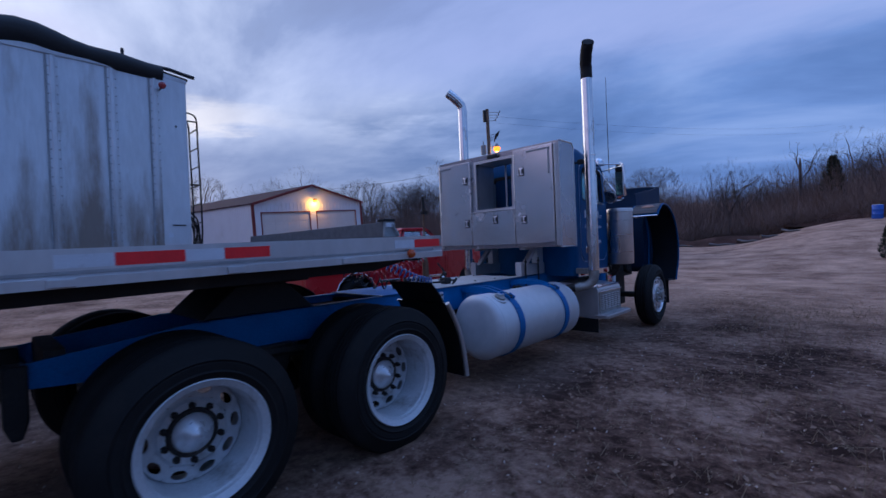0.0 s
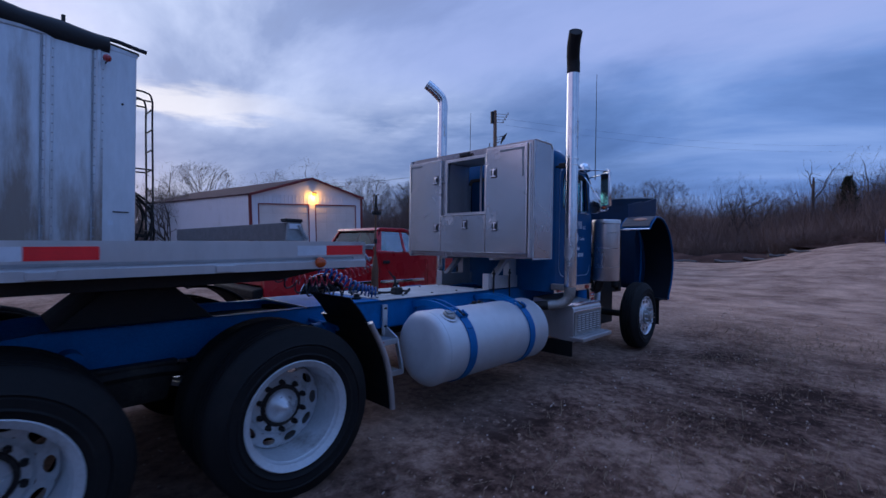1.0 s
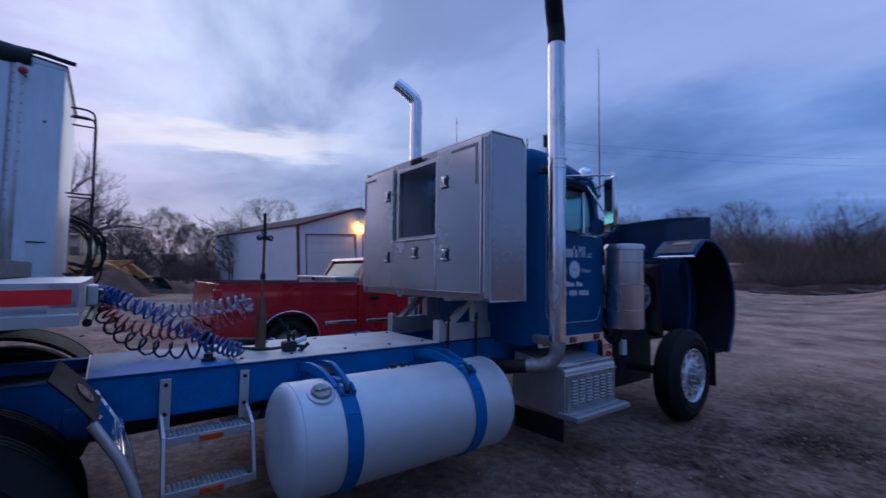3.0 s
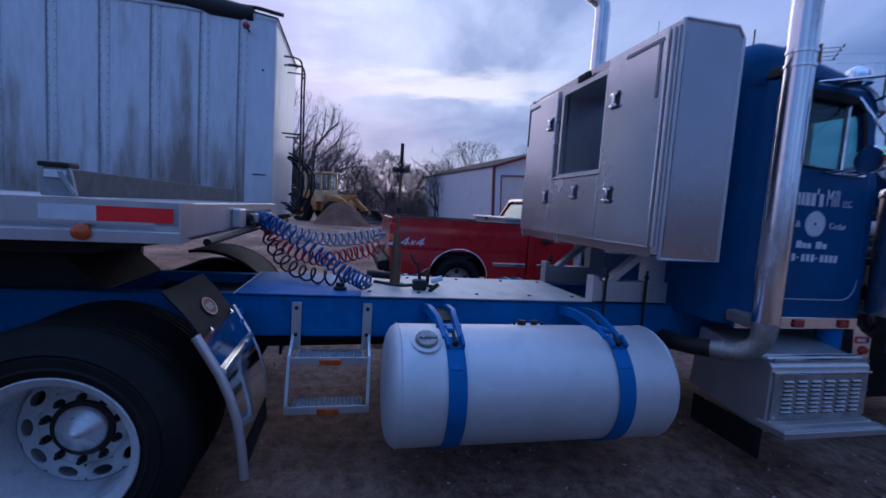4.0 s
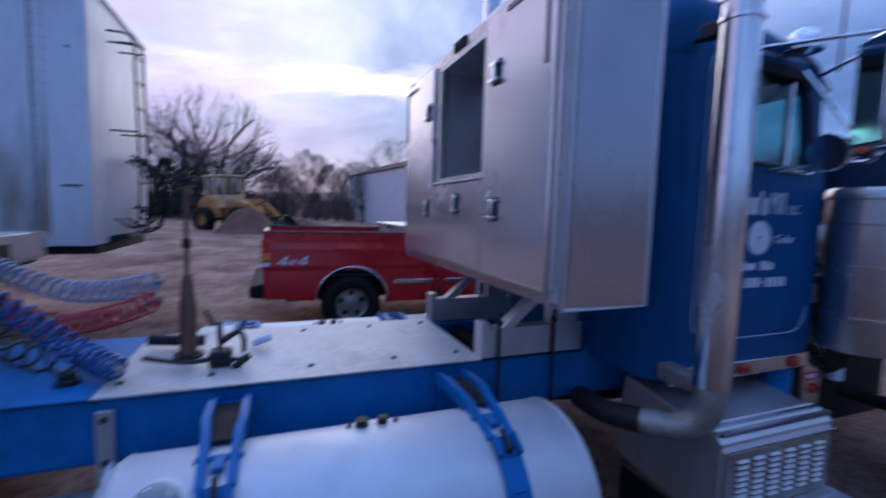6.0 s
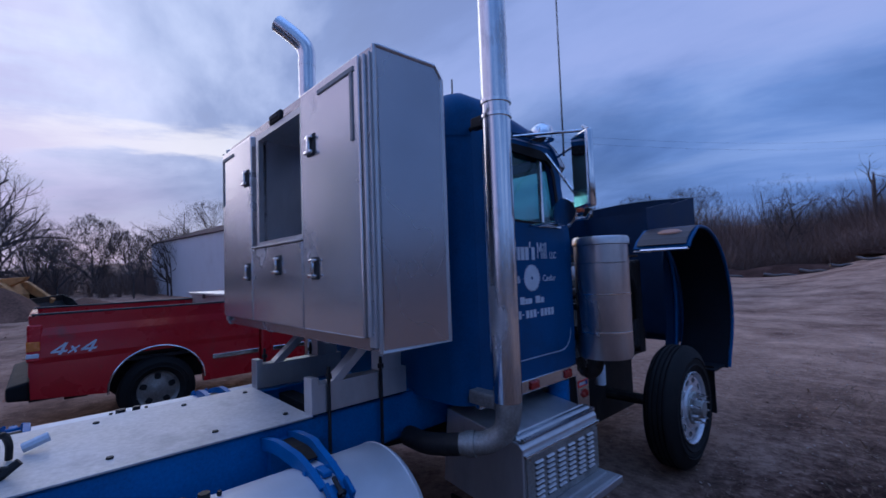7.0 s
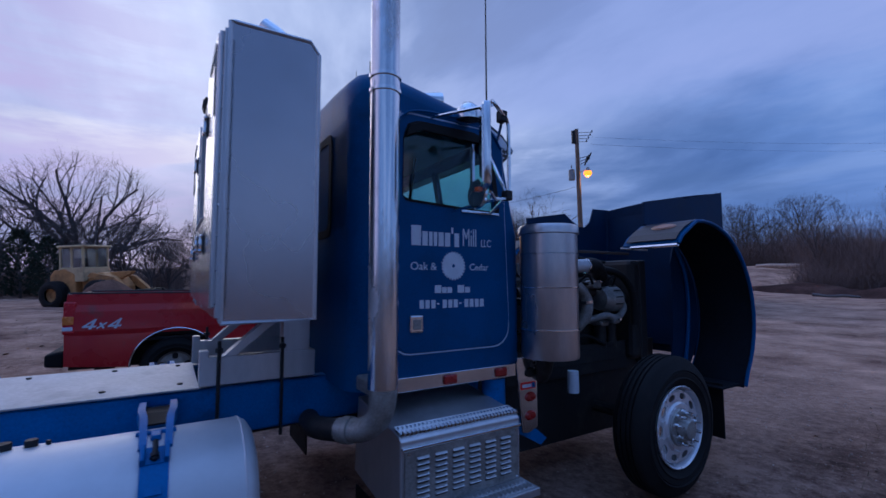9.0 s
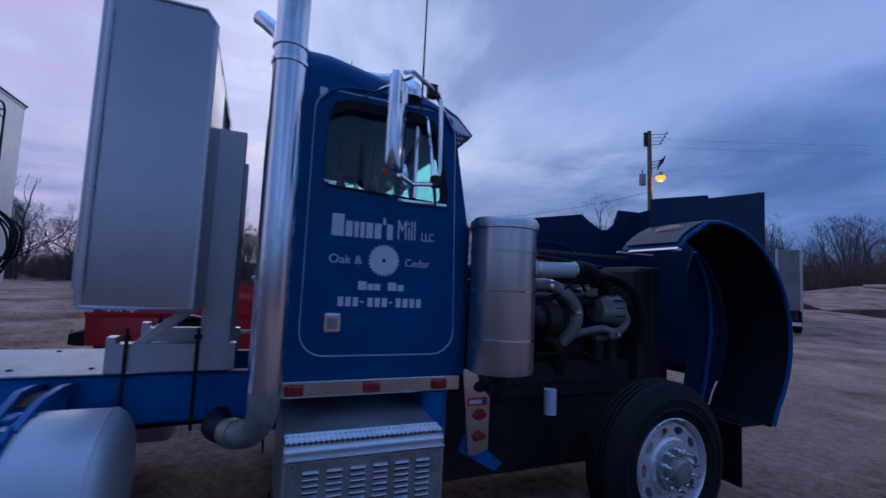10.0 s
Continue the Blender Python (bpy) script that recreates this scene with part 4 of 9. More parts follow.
def build_tank(T, s):
    r, cx, cz, y0, y1 = 0.350, 0.868, 0.610, 1.44, 3.205
    prof = [(y0 + 0.0, 0.0), (y0 + 0.002, r - 0.10), (y0 + 0.012, r - 0.055), (y0 + 0.035, r - 0.018), (y0 + 0.065, r), (y1 - 0.065, r), (y1 - 0.035, r - 0.018), (y1 - 0.012, r - 0.055), (y1 - 0.002, r - 0.10), (y1, 0.0)]
    bm = lathe(prof, "Y", 56)
    bmesh.ops.translate(bm, verts=bm.verts[:], vec=(s * cx, 0, cz))
    tank = part("fuel_tank", bm, TANKALU, T, "round dull aluminium fuel tank", smooth=True)
    # end weld bead
    for y in (y0 + 0.066, y1 - 0.066):
        b = lathe([(y - 0.005, r), (y, r + 0.004), (y + 0.005, r)], "Y", 56)
        bmesh.ops.translate(b, verts=b.verts[:], vec=(s * cx, 0, cz))
        part("weld_seam", b, TANKALU, tank, smooth=True)
    # filler cap set into a flat
    a = radians(61)
    p = Vector((s * (cx + r * math.cos(a)), 1.645, cz + r * math.sin(a)))
    turn = Matrix.Translation(p - ORIGIN[T.name]) @ Matrix.Rotation(s * radians(29), 4, "Y")
    part("filler_neck", lathe([(-0.02, 0.085), (0.008, 0.085), (0.012, 0.078), (0.012, 0.0)], "Z", 28), TANKALU, tank, smooth=True, at=turn)
    cap = lathe([(0.0, 0.066), (0.012, 0.066), (0.014, 0.060), (0.030, 0.060), (0.036, 0.054), (0.036, 0.0)], "Z", 32)
    cp = part("filler_cap", cap, CASTALU, tank, "grey round filler cap with a folding lever", smooth=True, at=turn)
    lever = box(-0.030, 0.012, -0.045, 0.020, 0.036, 0.050, 0.005)
    box(-0.010, 0.010, 0.010, 0.058, 0.034, 0.044, 0.004, bm=lever)
    part("cap_lever", lever, PAINTGREY, cp, at=Matrix.Identity(4))
    part("lever_pin", rod((-0.034, -0.02, 0.044), (0.016, -0.02, 0.044), 0.006, 8), CHROME, cp, at=Matrix.Identity(4))
    # sender fittings on top
    for y in (2.295, 2.378):
        part("tank_fitting", rod((s * (cx - 0.06), y, cz + r - 0.02), (s * (cx - 0.06), y, cz + r + 0.024), 0.027 if y < 2.3 else 0.022, 8), BLACK, tank)
    part("fitting_plate", lathe([(-0.01, 0.095), (0.004, 0.09), (0.006, 0.0)], "Z", 24), TANKALU, tank, smooth=True, at=Matrix.Translation(Vector((s * (cx - 0.055), 2.335, cz + r - 0.010)) - ORIGIN[T.name]) @ Matrix.Diagonal((0.55, 1.3, 1, 1)))
    for y in (2.245, 2.432):
        part("plate_bolt", rod((s * (cx - 0.06), y, cz + r - 0.01), (s * (cx - 0.06), y, cz + r + 0.012), 0.009, 6), BLACK, tank)
    for y in (1.80, 2.805):
        rr = r + 0.005
        arc = [(s * (cx + rr * math.cos(radians(t))), cz + rr * math.sin(radians(t))) for t in range(-150, 59, 8)]
        st = part("tank_strap", sheet(arc, 0.007 * (-s), "Y", y - 0.050, y + 0.050), STRAPBLUE, T, "blue steel tank strap", smooth=True)
        # doubled tongue, clamp block with its bolt, and two curved arms back to the rail
        up = radians(58)
        q = Vector((s * (cx + (rr + 0.012) * math.cos(up)), y, cz + (rr + 0.012) * math.sin(up)))
        lie = Matrix.Translation(q - ORIGIN[T.name]) @ Matrix.Rotation(s * radians(32), 4, "Y")
        part("strap_tongue", box(*sorted((s * 0.02, s * 0.165)), -0.030, 0.030, -0.016, -0.002, 0.004), STRAPBLUE, st, at=lie @ Matrix.Rotation(s * radians(12), 4, "Y"))
        cl = part("strap_clamp", box(-0.042, 0.042, -0.052, -0.034, -0.014, 0.026, 0.005), STRAPBLUE, st, at=lie)
        box_in = box(-0.042, 0.042, -0.034, 0.034, -0.014, -0.002, 0.003)
        part("clamp_floor", box_in, STRAPBLUE, cl, at=Matrix.Identity(4))
        part("clamp_cheek", box(-0.042, 0.042, 0.034, 0.052, -0.014, 0.026, 0.005), STRAPBLUE, cl, at=Matrix.Identity(4))
        part("clamp_bolt", rod((-0.060, 0, 0.012), (0.036, 0, 0.012), 0.010, 8), BLACK, cl, smooth=True, at=Matrix.Identity(4))
        part("clamp_nut", rod((s * 0.010, 0, 0.012), (s * 0.026, 0, 0.012), 0.019, 6), BLACK, cl, at=Matrix.Identity(4))
        for dy in (-0.066, 0.066):
            side = [(s * 0.432, 0.995), (s * 0.56, 1.018), (s * 0.72, 1.024), (s * 0.88, 0.992), (s * (cx + 0.155), 0.940)]
            side = [(p.x, p.y) for p in smooth_path([(u, v, 0) for u, v in side], 4)]
            arm = sheet(side, -0.060 * s, "Y", y + dy - 0.015, y + dy + 0.015)
            for v in arm.verts:
                k = min(1.0, max(0.0, (abs(v.co.x) - 0.43) / 0.55))
                v.co.y -= math.copysign(0.020 - 0.028 * math.sin(math.pi * min(1.0, 1.5 * k)), dy) * k
            part("bracket_arm", arm, STRAPBLUE, st, smooth=True)
        part("cross_pin", rod((s * 0.90, y - 0.075, 0.962), (s * 0.90, y + 0.075, 0.962), 0.012, 8), STRAPBLUE, st)
        part("pull_link", box(*sorted((s * 0.885, s * 0.975)), y - 0.020, y + 0.020, 0.948, 0.972, 0.006), STRAPBLUE, st)
        # black sheet stands in for the dark gap between the two arms
        part("arm_web", sheet([(s * 0.50, 0.982), (s * 0.66, 0.990), (s * 0.80, 0.975)], -0.008 * s, "Y", y - 0.05, y + 0.05), BLACKRUB, st)
        part("bracket_cradle", prism([(s * 0.43, 0.97), (s * 0.47, 0.97), (s * 0.53, 0.58), (s * 0.76, 0.30), (s * 0.73, 0.28), (s * 0.43, 0.58)], "Y", y - 0.05, y + 0.05), STRAPBLUE, T)


def build_step_box(T, s):
    y0, y1 = 3.87, 4.68
    prof = [(s * 0.50, 0.43), (s * 1.15, 0.355), (s * 1.155, 0.79), (s * 1.13, 0.815), (s * 0.55, 0.90)]
    bx = part("step_box", prism(prof, "Y", y0, y1, 0.008), ALU, T, "aluminium battery box with louvred front")
    # ribbed tread along the upper edge
    bm = bmesh.new()
    for k in range(4):
        x = 1.05 + 0.022 * k
        z = 0.824 + (1.13 - x) * 0.138
        prism([(s * x, z), (s * (x + 0.009), z + 0.010), (s * (x + 0.018), z)], "Y", y0 + 0.01, y1 - 0.01, bm=bm)
    part("tread_strip", bm, ALU, bx)
    for x in (1.085, 1.138):
        bm = bmesh.new()
        for k in range(32):
            y = y0 + 0.012 + k * 0.025
            z = 0.824 + (1.13 - x) * 0.138
            prism([(y, z - 0.006), (y + 0.008, z + 0.018), (y + 0.016, z - 0.006)], "X", *sorted((s * (x - 0.010), s * (x + 0.010))), bm=bm)
        part("tread_teeth", bm, CHROME, bx)
    part("front_cover", box(*sorted((s * 1.154, s * 1.166)), y0 + 0.02, y1 - 0.02, 0.44, 0.745, 0.004), CASTALU, bx)
    part("cover_lip", box(*sorted((s * 1.154, s * 1.174)), y0 + 0.005, y1 - 0.005, 0.745, 0.762, 0.004), CHROME, bx)
    pitch = (y1 - y0 - 0.14) / 6
    lou = bmesh.new()
    prism([(1.166, 0.003), (1.180, 0.004), (1.178, 0.007), (1.166, 0.014)], "Y", -0.036, 0.036, 0.001, lou)
    if s < 0:
        bmesh.ops.scale(lou, vec=(-1, 1, 1), verts=lou.verts[:])
    lm = mesh_of("louvre", lou, ALU)
    sl = box(*sorted((s * 1.165, s * 1.1675)), -0.035, 0.035, -0.009, 0.003)
    slm = mesh_of("louvre_slot", sl, BLACK)
    for c in range(6):
        for k in range(8):
            part("louvre", lm, None, bx, at=Matrix.Translation((0, y0 + 0.07 + pitch * (c + 0.5), 0.492 + 0.0285 * k)) @ Matrix.Translation(-ORIGIN[T.name]))
            part("louvre_slot", slm, None, bx, at=Matrix.Translation((0, y0 + 0.07 + pitch * (c + 0.5), 0.492 + 0.0285 * k)) @ Matrix.Translation(-ORIGIN[T.name]))
    for y in (y0 + 0.04, y1 - 0.04):
        for z in (0.46, 0.73):
            part("cover_screw", rod((s * 1.166, y, z), (s * 1.172, y, z), 0.008, 8), CHROME, bx)
    st = part("lower_step", box(*sorted((s * 1.10, s * 1.305)), y0 - 0.02, y1 + 0.02, 0.385, 0.43, 0.006), ALU, T, "serrated aluminium entry step")
    for a in (1.10, 1.17, 1.24):
        saw = [(y0, 0.427)]
        for k in range(26):
            y = y0 + k * 0.031
            saw += [(y + 0.002, 0.433), (y + 0.012, 0.446), (y + 0.022, 0.433)]
        part("serrated_strip", prism(saw + [(y0 + 0.806, 0.427)], "X", *sorted((s * a, s * (a + 0.04)))), ALU, st)
    part("step_hanger", prism([(s * 0.43, 0.80), (s * 0.50, 0.80), (s * 1.1, 0.40), (s * 1.1, 0.34), (s * 0.95, 0.34), (s * 0.43, 0.62)], "Y", y0 + 0.10, y0 + 0.118), BLACK, T)
    part("mud_flap", box(*sorted((s * 0.58, s * 1.15)), y0 - 0.02, y0 - 0.008, 0.175, 0.375, 0.002), BLACKRUB, T)


def latch(parent, x, z, y, T):
    l = part("latch", box(x - 0.046, x + 0.046, y - 0.005, y + 0.004, z - 0.060, z + 0.060, 0.005), CABIN, parent, "chrome folding T latch")
    bm = box(x - 0.011, x + 0.011, y - 0.026, y - 0.004, z - 0.050, z + 0.050, 0.004)
    box(x - 0.038, x + 0.038, y - 0.030, y - 0.012, z - 0.050, z - 0.032, 0.004, bm=bm)
    box(x - 0.038, x + 0.038, y - 0.024, y - 0.010, z + 0.030, z + 0.048, 0.004, bm=bm)
    return l, bm


def build_cabinet(T):
    X0, X1, Y0, Y1, Z0, Z1 = -1.06, 1.07, 3.025, 3.438, 1.438, 2.832
    w0, w1, v0, v1 = -0.285, 0.370, 2.02, 2.715
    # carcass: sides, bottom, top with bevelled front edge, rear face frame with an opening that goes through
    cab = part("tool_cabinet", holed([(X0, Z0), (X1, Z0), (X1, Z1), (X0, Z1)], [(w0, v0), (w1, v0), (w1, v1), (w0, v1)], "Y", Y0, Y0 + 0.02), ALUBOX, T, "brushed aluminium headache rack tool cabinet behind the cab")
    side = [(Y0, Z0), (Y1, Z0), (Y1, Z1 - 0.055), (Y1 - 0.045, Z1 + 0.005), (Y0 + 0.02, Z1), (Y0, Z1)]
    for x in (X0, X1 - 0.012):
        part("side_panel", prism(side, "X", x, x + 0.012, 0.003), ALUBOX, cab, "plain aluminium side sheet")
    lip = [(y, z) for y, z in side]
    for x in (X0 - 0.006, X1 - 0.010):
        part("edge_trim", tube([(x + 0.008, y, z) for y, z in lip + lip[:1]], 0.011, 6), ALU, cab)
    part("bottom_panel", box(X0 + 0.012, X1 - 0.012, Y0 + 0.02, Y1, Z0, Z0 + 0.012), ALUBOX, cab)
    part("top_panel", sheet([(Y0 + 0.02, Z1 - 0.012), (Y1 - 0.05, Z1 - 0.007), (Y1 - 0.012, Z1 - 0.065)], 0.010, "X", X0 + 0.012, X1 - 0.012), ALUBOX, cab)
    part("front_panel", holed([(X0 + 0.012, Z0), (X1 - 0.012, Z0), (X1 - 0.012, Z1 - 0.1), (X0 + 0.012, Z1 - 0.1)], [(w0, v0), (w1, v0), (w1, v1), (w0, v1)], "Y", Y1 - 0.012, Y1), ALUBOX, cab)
    # window tunnel
    part("window_tunnel", frame_ring([(w0 - 0.012, v0 - 0.012), (w1 + 0.012, v0 - 0.012), (w1 + 0.012, v1 + 0.012), (w0 - 0.012, v1 + 0.012)], [(w0, v0), (w1, v0), (w1, v1), (w0, v1)], "Y", Y0 - 0.03, Y1), ALU, cab)
    part("window_flange", frame_ring([(w0 - 0.035, v0 - 0.03), (w1 + 0.02, v0 - 0.03), (w1 + 0.02, v1 + 0.035), (w0 - 0.035, v1 + 0.035)], [(w0 + 0.004, v0 + 0.004), (w1 - 0.004, v0 + 0.004), (w1 - 0.004, v1 - 0.004), (w0 + 0.004, v1 - 0.004)], "Y", Y0 - 0.036, Y0 - 0.026), ALU, cab)
    for x in (-0.03, 0.08, 0.20, 0.30):
        part("window_bar", box(x - 0.012, x + 0.012, Y1 - 0.04, Y1 - 0.02, v0, v1, 0.003), ALU, cab)
    # doors
    def door(x0, x1, z0, z1, latches, label):
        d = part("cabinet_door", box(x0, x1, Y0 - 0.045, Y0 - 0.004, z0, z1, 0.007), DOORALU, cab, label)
        for lx, lz in latches:
            lp, extra = latch(cab, lx, lz, Y0 - 0.045, T)
            part("latch_handle", extra, CHROME, cab, smooth=True)
        return d
    door(0.395, 1.0, 1.50, 2.80, ((0.523, 2.487), (0.543, 1.828)), "aluminium cabinet door with hinge down its outer edge")
    door(-1.03, -0.40, 1.50, 2.775, ((-0.485, 2.49), (-0.475, 1.83)), "scratched aluminium cabinet door")
    door(-0.388, 0.383, 1.50, 1.985, ((0.055, 1.86),), "small drop-down aluminium cabinet door")
    part("ledge", box(-0.39, 0.385, Y0 - 0.055, Y0, 1.986, 1.998, 0.003), ALU, cab)
    # piano hinges
    for x in (1.030, -1.043):
        h = rod((x, Y0 - 0.03, 1.51), (x, Y0 - 0.03, 2.79), 0.011, 8)
        part("hinge", h, ALU, cab, smooth=True)
        part("hinge_leaf", box(x - 0.022, x + 0.03, Y0 - 0.022, Y0 - 0.004, 1.46, 2.80, 0.003), ALU, cab)
        for k in range(9):
            part("hinge_screw", rod((x + 0.016, Y0 - 0.022, 1.52 + k * 0.15), (x + 0.016, Y0 - 0.027, 1.52 + k * 0.15), 0.007, 6), CHROME, cab)
    # stiffener trims at the upper corners of the doors
    for a, b in (((0.62, 2.745), (0.955, 2.745)), ((0.945, 2.42), (0.945, 2.721)), ((-0.981, 2.72), (-0.78, 2.72)), ((-1.005, 2.37), (-1.005, 2.72))):
        x0, x1 = sorted((a[0], b[0])); z0, z1 = sorted((a[1], b[1]))
        part("door_stiffener", box(x0 - 0.012, x1 + 0.012, Y0 - 0.052, Y0 - 0.043, z0 - 0.012, z1 + 0.012, 0.003), PAINTGREY, cab)
    # rear lamp above the window
    part("cargo_lamp", box(-0.06, 0.12, Y0 - 0.05, Y0 - 0.02, 2.752, 2.812, 0.012), BLACK, cab, "small dark work lamp over the window")
    part("lamp_lens", box(-0.035, 0.095, Y0 - 0.056, Y0 - 0.049, 2.772, 2.802, 0.004), CABIN, cab)
    # stand: channels on the rails, uprights, braces and threaded rods
    for s in (1, -1):
        x0, x1 = sorted((s * 0.36, s * 0.455))
        st = part("rack_stand", prism([(2.985, 1.044), (3.62, 1.044), (3.62, 1.20), (3.03, 1.20), (3.03, 1.235), (2.985, 1.235)], "X", x0, x1, 0.004), ALU, T, "aluminium stand bolted over the frame")
        part("upright", box(x0, x1, 3.425, 3.585, 1.20, 2.47, 0.004), ALU, st)
        b = prism([(3.10, 1.20), (3.17, 1.20), (3.44, 1.43), (3.36, 1.43)], "X", x0 + 0.02, x1 + 0.004 * s, 0.003)
        part("brace", b, ALU, st)
        for y in (3.08, 3.42):
            part("threaded_rod", rod((s * 0.468, y, 0.72), (s * 0.468, y, 1.29), 0.010, 8), BLACK, st)
            part("rod_nut", rod((s * 0.468, y, 1.225), (s * 0.468, y, 1.25), 0.02, 6), BLACK, st)
        part("saddle", box(*sorted((s * 0.37, s * 0.46)), 3.10, 3.46, Z0 - 0.03, Z0 - 0.002, 0.003), ALU, st)


def build_exhaust(T):
    for s in (1, -1):
        x, y = s * 1.15, 3.77
        st = part("exhaust_pipe", tube([(x, y, z) for z in (1.08, 1.5, 2.2, 2.62, 3.2, 3.80)], 0.078, 24), PIPECHROME, T, "tall chrome exhaust stack with black sooted tip" if s > 0 else "tall chrome exhaust stack", smooth=True)
        low = smooth_path([(x, y, 1.14), (x, y, 1.02), (x - s * 0.02, y - 0.015, 0.925), (x - s * 0.085, y - 0.058, 0.865), (x - s * 0.155, y - 0.103, 0.846), (x - s * 0.225, y - 0.15, 0.84)], 5)
        part("lower_elbow", tube(low, [0.077 - 0.016 * min(1, k / 12) for k in range(len(low))], 20), CASTALU, st, smooth=True)
        part("elbow_clamp", tube([low[20], low[23]], 0.070, 20), CASTALU, st, smooth=True)
        part("flex_pipe", tube(smooth_path([(x - s * 0.215, y - 0.145, 0.84), (x - s * 0.33, y - 0.20, 0.825), (x - s * 0.46, y - 0.22, 0.81), (x - s * 0.62, y - 0.20, 0.80)], 4), 0.060, 14), BLACK, st, smooth=True)
        tip = smooth_path([(x, y, 3.78), (x, y, 3.90), (x + s * 0.01, y - 0.03, 3.99), (x + s * 0.07, y - 0.13, 4.10), (x + s * 0.14, y - 0.22, 4.19)], 5)
        part("stack_tip", tube(tip, 0.080, 20, close=False), SOOT if s > 0 else PIPECHROME, st, "soot-black curved tip" if s > 0 else "curved chrome tip", smooth=True)
        part("tip_inside", tube(tip[8:], 0.070, 20, close=True), SOOT, st)
        for z in (2.62, 2.70):
            part("pipe_clamp", tube([(x, y, z), (x, y, z + 0.018)], 0.086, 24), CHROME, st, smooth=True)
        part("stay", rod((x, y, 2.64), (s * 0.88, y + 0.06, 2.64), 0.014, 8), BLACK, st)
        part("stay_clamp", box(*sorted((s * 0.97, s * 1.06)), y - 0.02, y + 0.03, 2.60, 2.67, 0.01), BLACK, st)
        part("lower_bracket", box(*sorted((s * 0.90, s * 1.09)), y - 0.05, y + 0.03, 1.03, 1.11, 0.012), CASTALU, st)


def build_cab(T):
    W, R = 0.90, 0.14
    ztop = lambda y: 2.905 - 0.20 * max(0, (y - 4.0)) - 0.5 * max(0, y - 4.58) ** 1.35
    # roof with rounded sides
    ys = [3.705, 3.72, 3.76, 3.83, 4.0, 4.3, 4.58, 4.68, 4.76]
    drop = [0.10, 0.058, 0.022, 0.0, 0, 0, 0, 0, 0]
    half = lambda y: W if y >= 3.70 + R else W - R + math.sqrt(max(0.0, R * R - (3.70 + R - y) ** 2))
    sect = [(W - R + R * math.cos(radians(a)), R * math.sin(radians(a)) - R) for a in range(0, 91, 15)]
    full = sect + [(0.45, 0.018), (0, 0.026)] 
    full = full + [(-x, z) for x, z in full[-2::-1]]
    bm = bmesh.new()
    rows = [[bm.verts.new((x * half(y) / W, y, ztop(y) - d + z)) for x, z in full] for y, d in zip(ys, drop)]
    low = [[bm.verts.new((x * half(y) / W, y, 2.56 if i == 0 else ztop(y) - d + z - 0.02)) for x, z in full] for i, (y, d) in enumerate(zip(ys, drop))]
    for A, B in zip(rows, rows[1:]):
        for k in range(len(full) - 1):
            bm.faces.new((A[k], A[k + 1], B[k + 1], B[k]))
    for A, B in zip(low, low[1:]):
        for k in range(len(full) - 1):
            bm.faces.new((A[k], B[k], B[k + 1], A[k + 1]))
    for A, B in ((rows[0], low[0]), (rows[-1], low[-1])):
        for k in range(len(full) - 1):
            bm.faces.new((A[k], A[k + 1], B[k + 1], B[k]))
    cab = part("cab", bm, BLUE, T, "faded blue steel day cab with pale lettering", smooth=True)
    # back wall with rounded corners and a window
    back = [(-W + R - R * math.cos(radians(a)), 3.70 + R - R * math.sin(radians(a))) for a in range(0, 91, 15)]
    line = back + [(-x, y) for x, y in back[::-1]]
    bm = sheet(line, 0.02, "Z", 1.0, 1.95)
    sheet(line, 0.02, "Z", 2.55, 2.60, bm)
    # the rounded corners run up to the roof's edge
    brow = [(x, y, float(np.interp(y, ys[:4], [ztop(v) - d for v, d in zip(ys, drop)][:4])) - R + 0.012) for x, y in line]
    for half_line in (brow[:7], brow[7:]):
        foot = [bm.verts.new((x, y, 2.59)) for x, y, z in half_line]
        edge = [bm.verts.new(v) for v in half_line]
        for k in range(len(foot) - 1):
            bm.faces.new((foot[k], foot[k + 1], edge[k + 1], edge[k]))
    sheet(line[:8], 0.02, "Z", 1.95, 2.55, bm)
    sheet(line[-8:], 0.02, "Z", 1.95, 2.55, bm)
    sheet([(-W + R, 3.70), (-0.45, 3.70)], 0.02, "Z", 1.95, 2.55, bm)
    sheet([(0.45, 3.70), (W - R, 3.70)], 0.02, "Z", 1.95, 2.55, bm)
    part("back_wall", bm, BLUE, cab, smooth=True)
    part("rear_window", box(-0.45, 0.45, 3.705, 3.711, 1.95, 2.55), GLASSPANE, cab, "tinted rear window")
    part("rear_window_seal", frame_ring(round_rect(-0.49, 0.49, 1.91, 2.59, 0.06), round_rect(-0.44, 0.44, 1.96, 2.54, 0.05), "Y", 3.690, 3.699), BLACKRUB, cab)
    part("cab_floor", box(-W + 0.03, W - 0.03, 3.75, 4.85, 1.02, 1.06), CABIN, cab)
    for x in (0.42, -0.42):
        st = part("seat", box(x - 0.24, x + 0.24, 4.0, 4.5, 1.35, 1.55, 0.05), CABIN, cab)
        part("seat_back", box(x - 0.23, x + 0.23, 3.86, 3.98, 1.5, 2.18, 0.05), CABIN, cab)
    part("headliner", box(-W + 0.10, W - 0.10, 3.80, 4.66, 2.60, 2.615), HEADLINER, cab, "grey cloth headliner")
    part("mic_cord", tube(smooth_path([(0.30, 4.18, 2.59), (0.31, 4.17, 2.30), (0.30, 4.20, 2.12), (0.28, 4.28, 2.06), (0.26, 4.36, 2.14), (0.25, 4.44, 2.59)]), 0.012, 8), BLACKRUB, cab, smooth=True)
    part("dashboard", box(-W + 0.05, W - 0.05, 4.62, 4.86, 1.65, 1.98, 0.04), CABIN, cab)
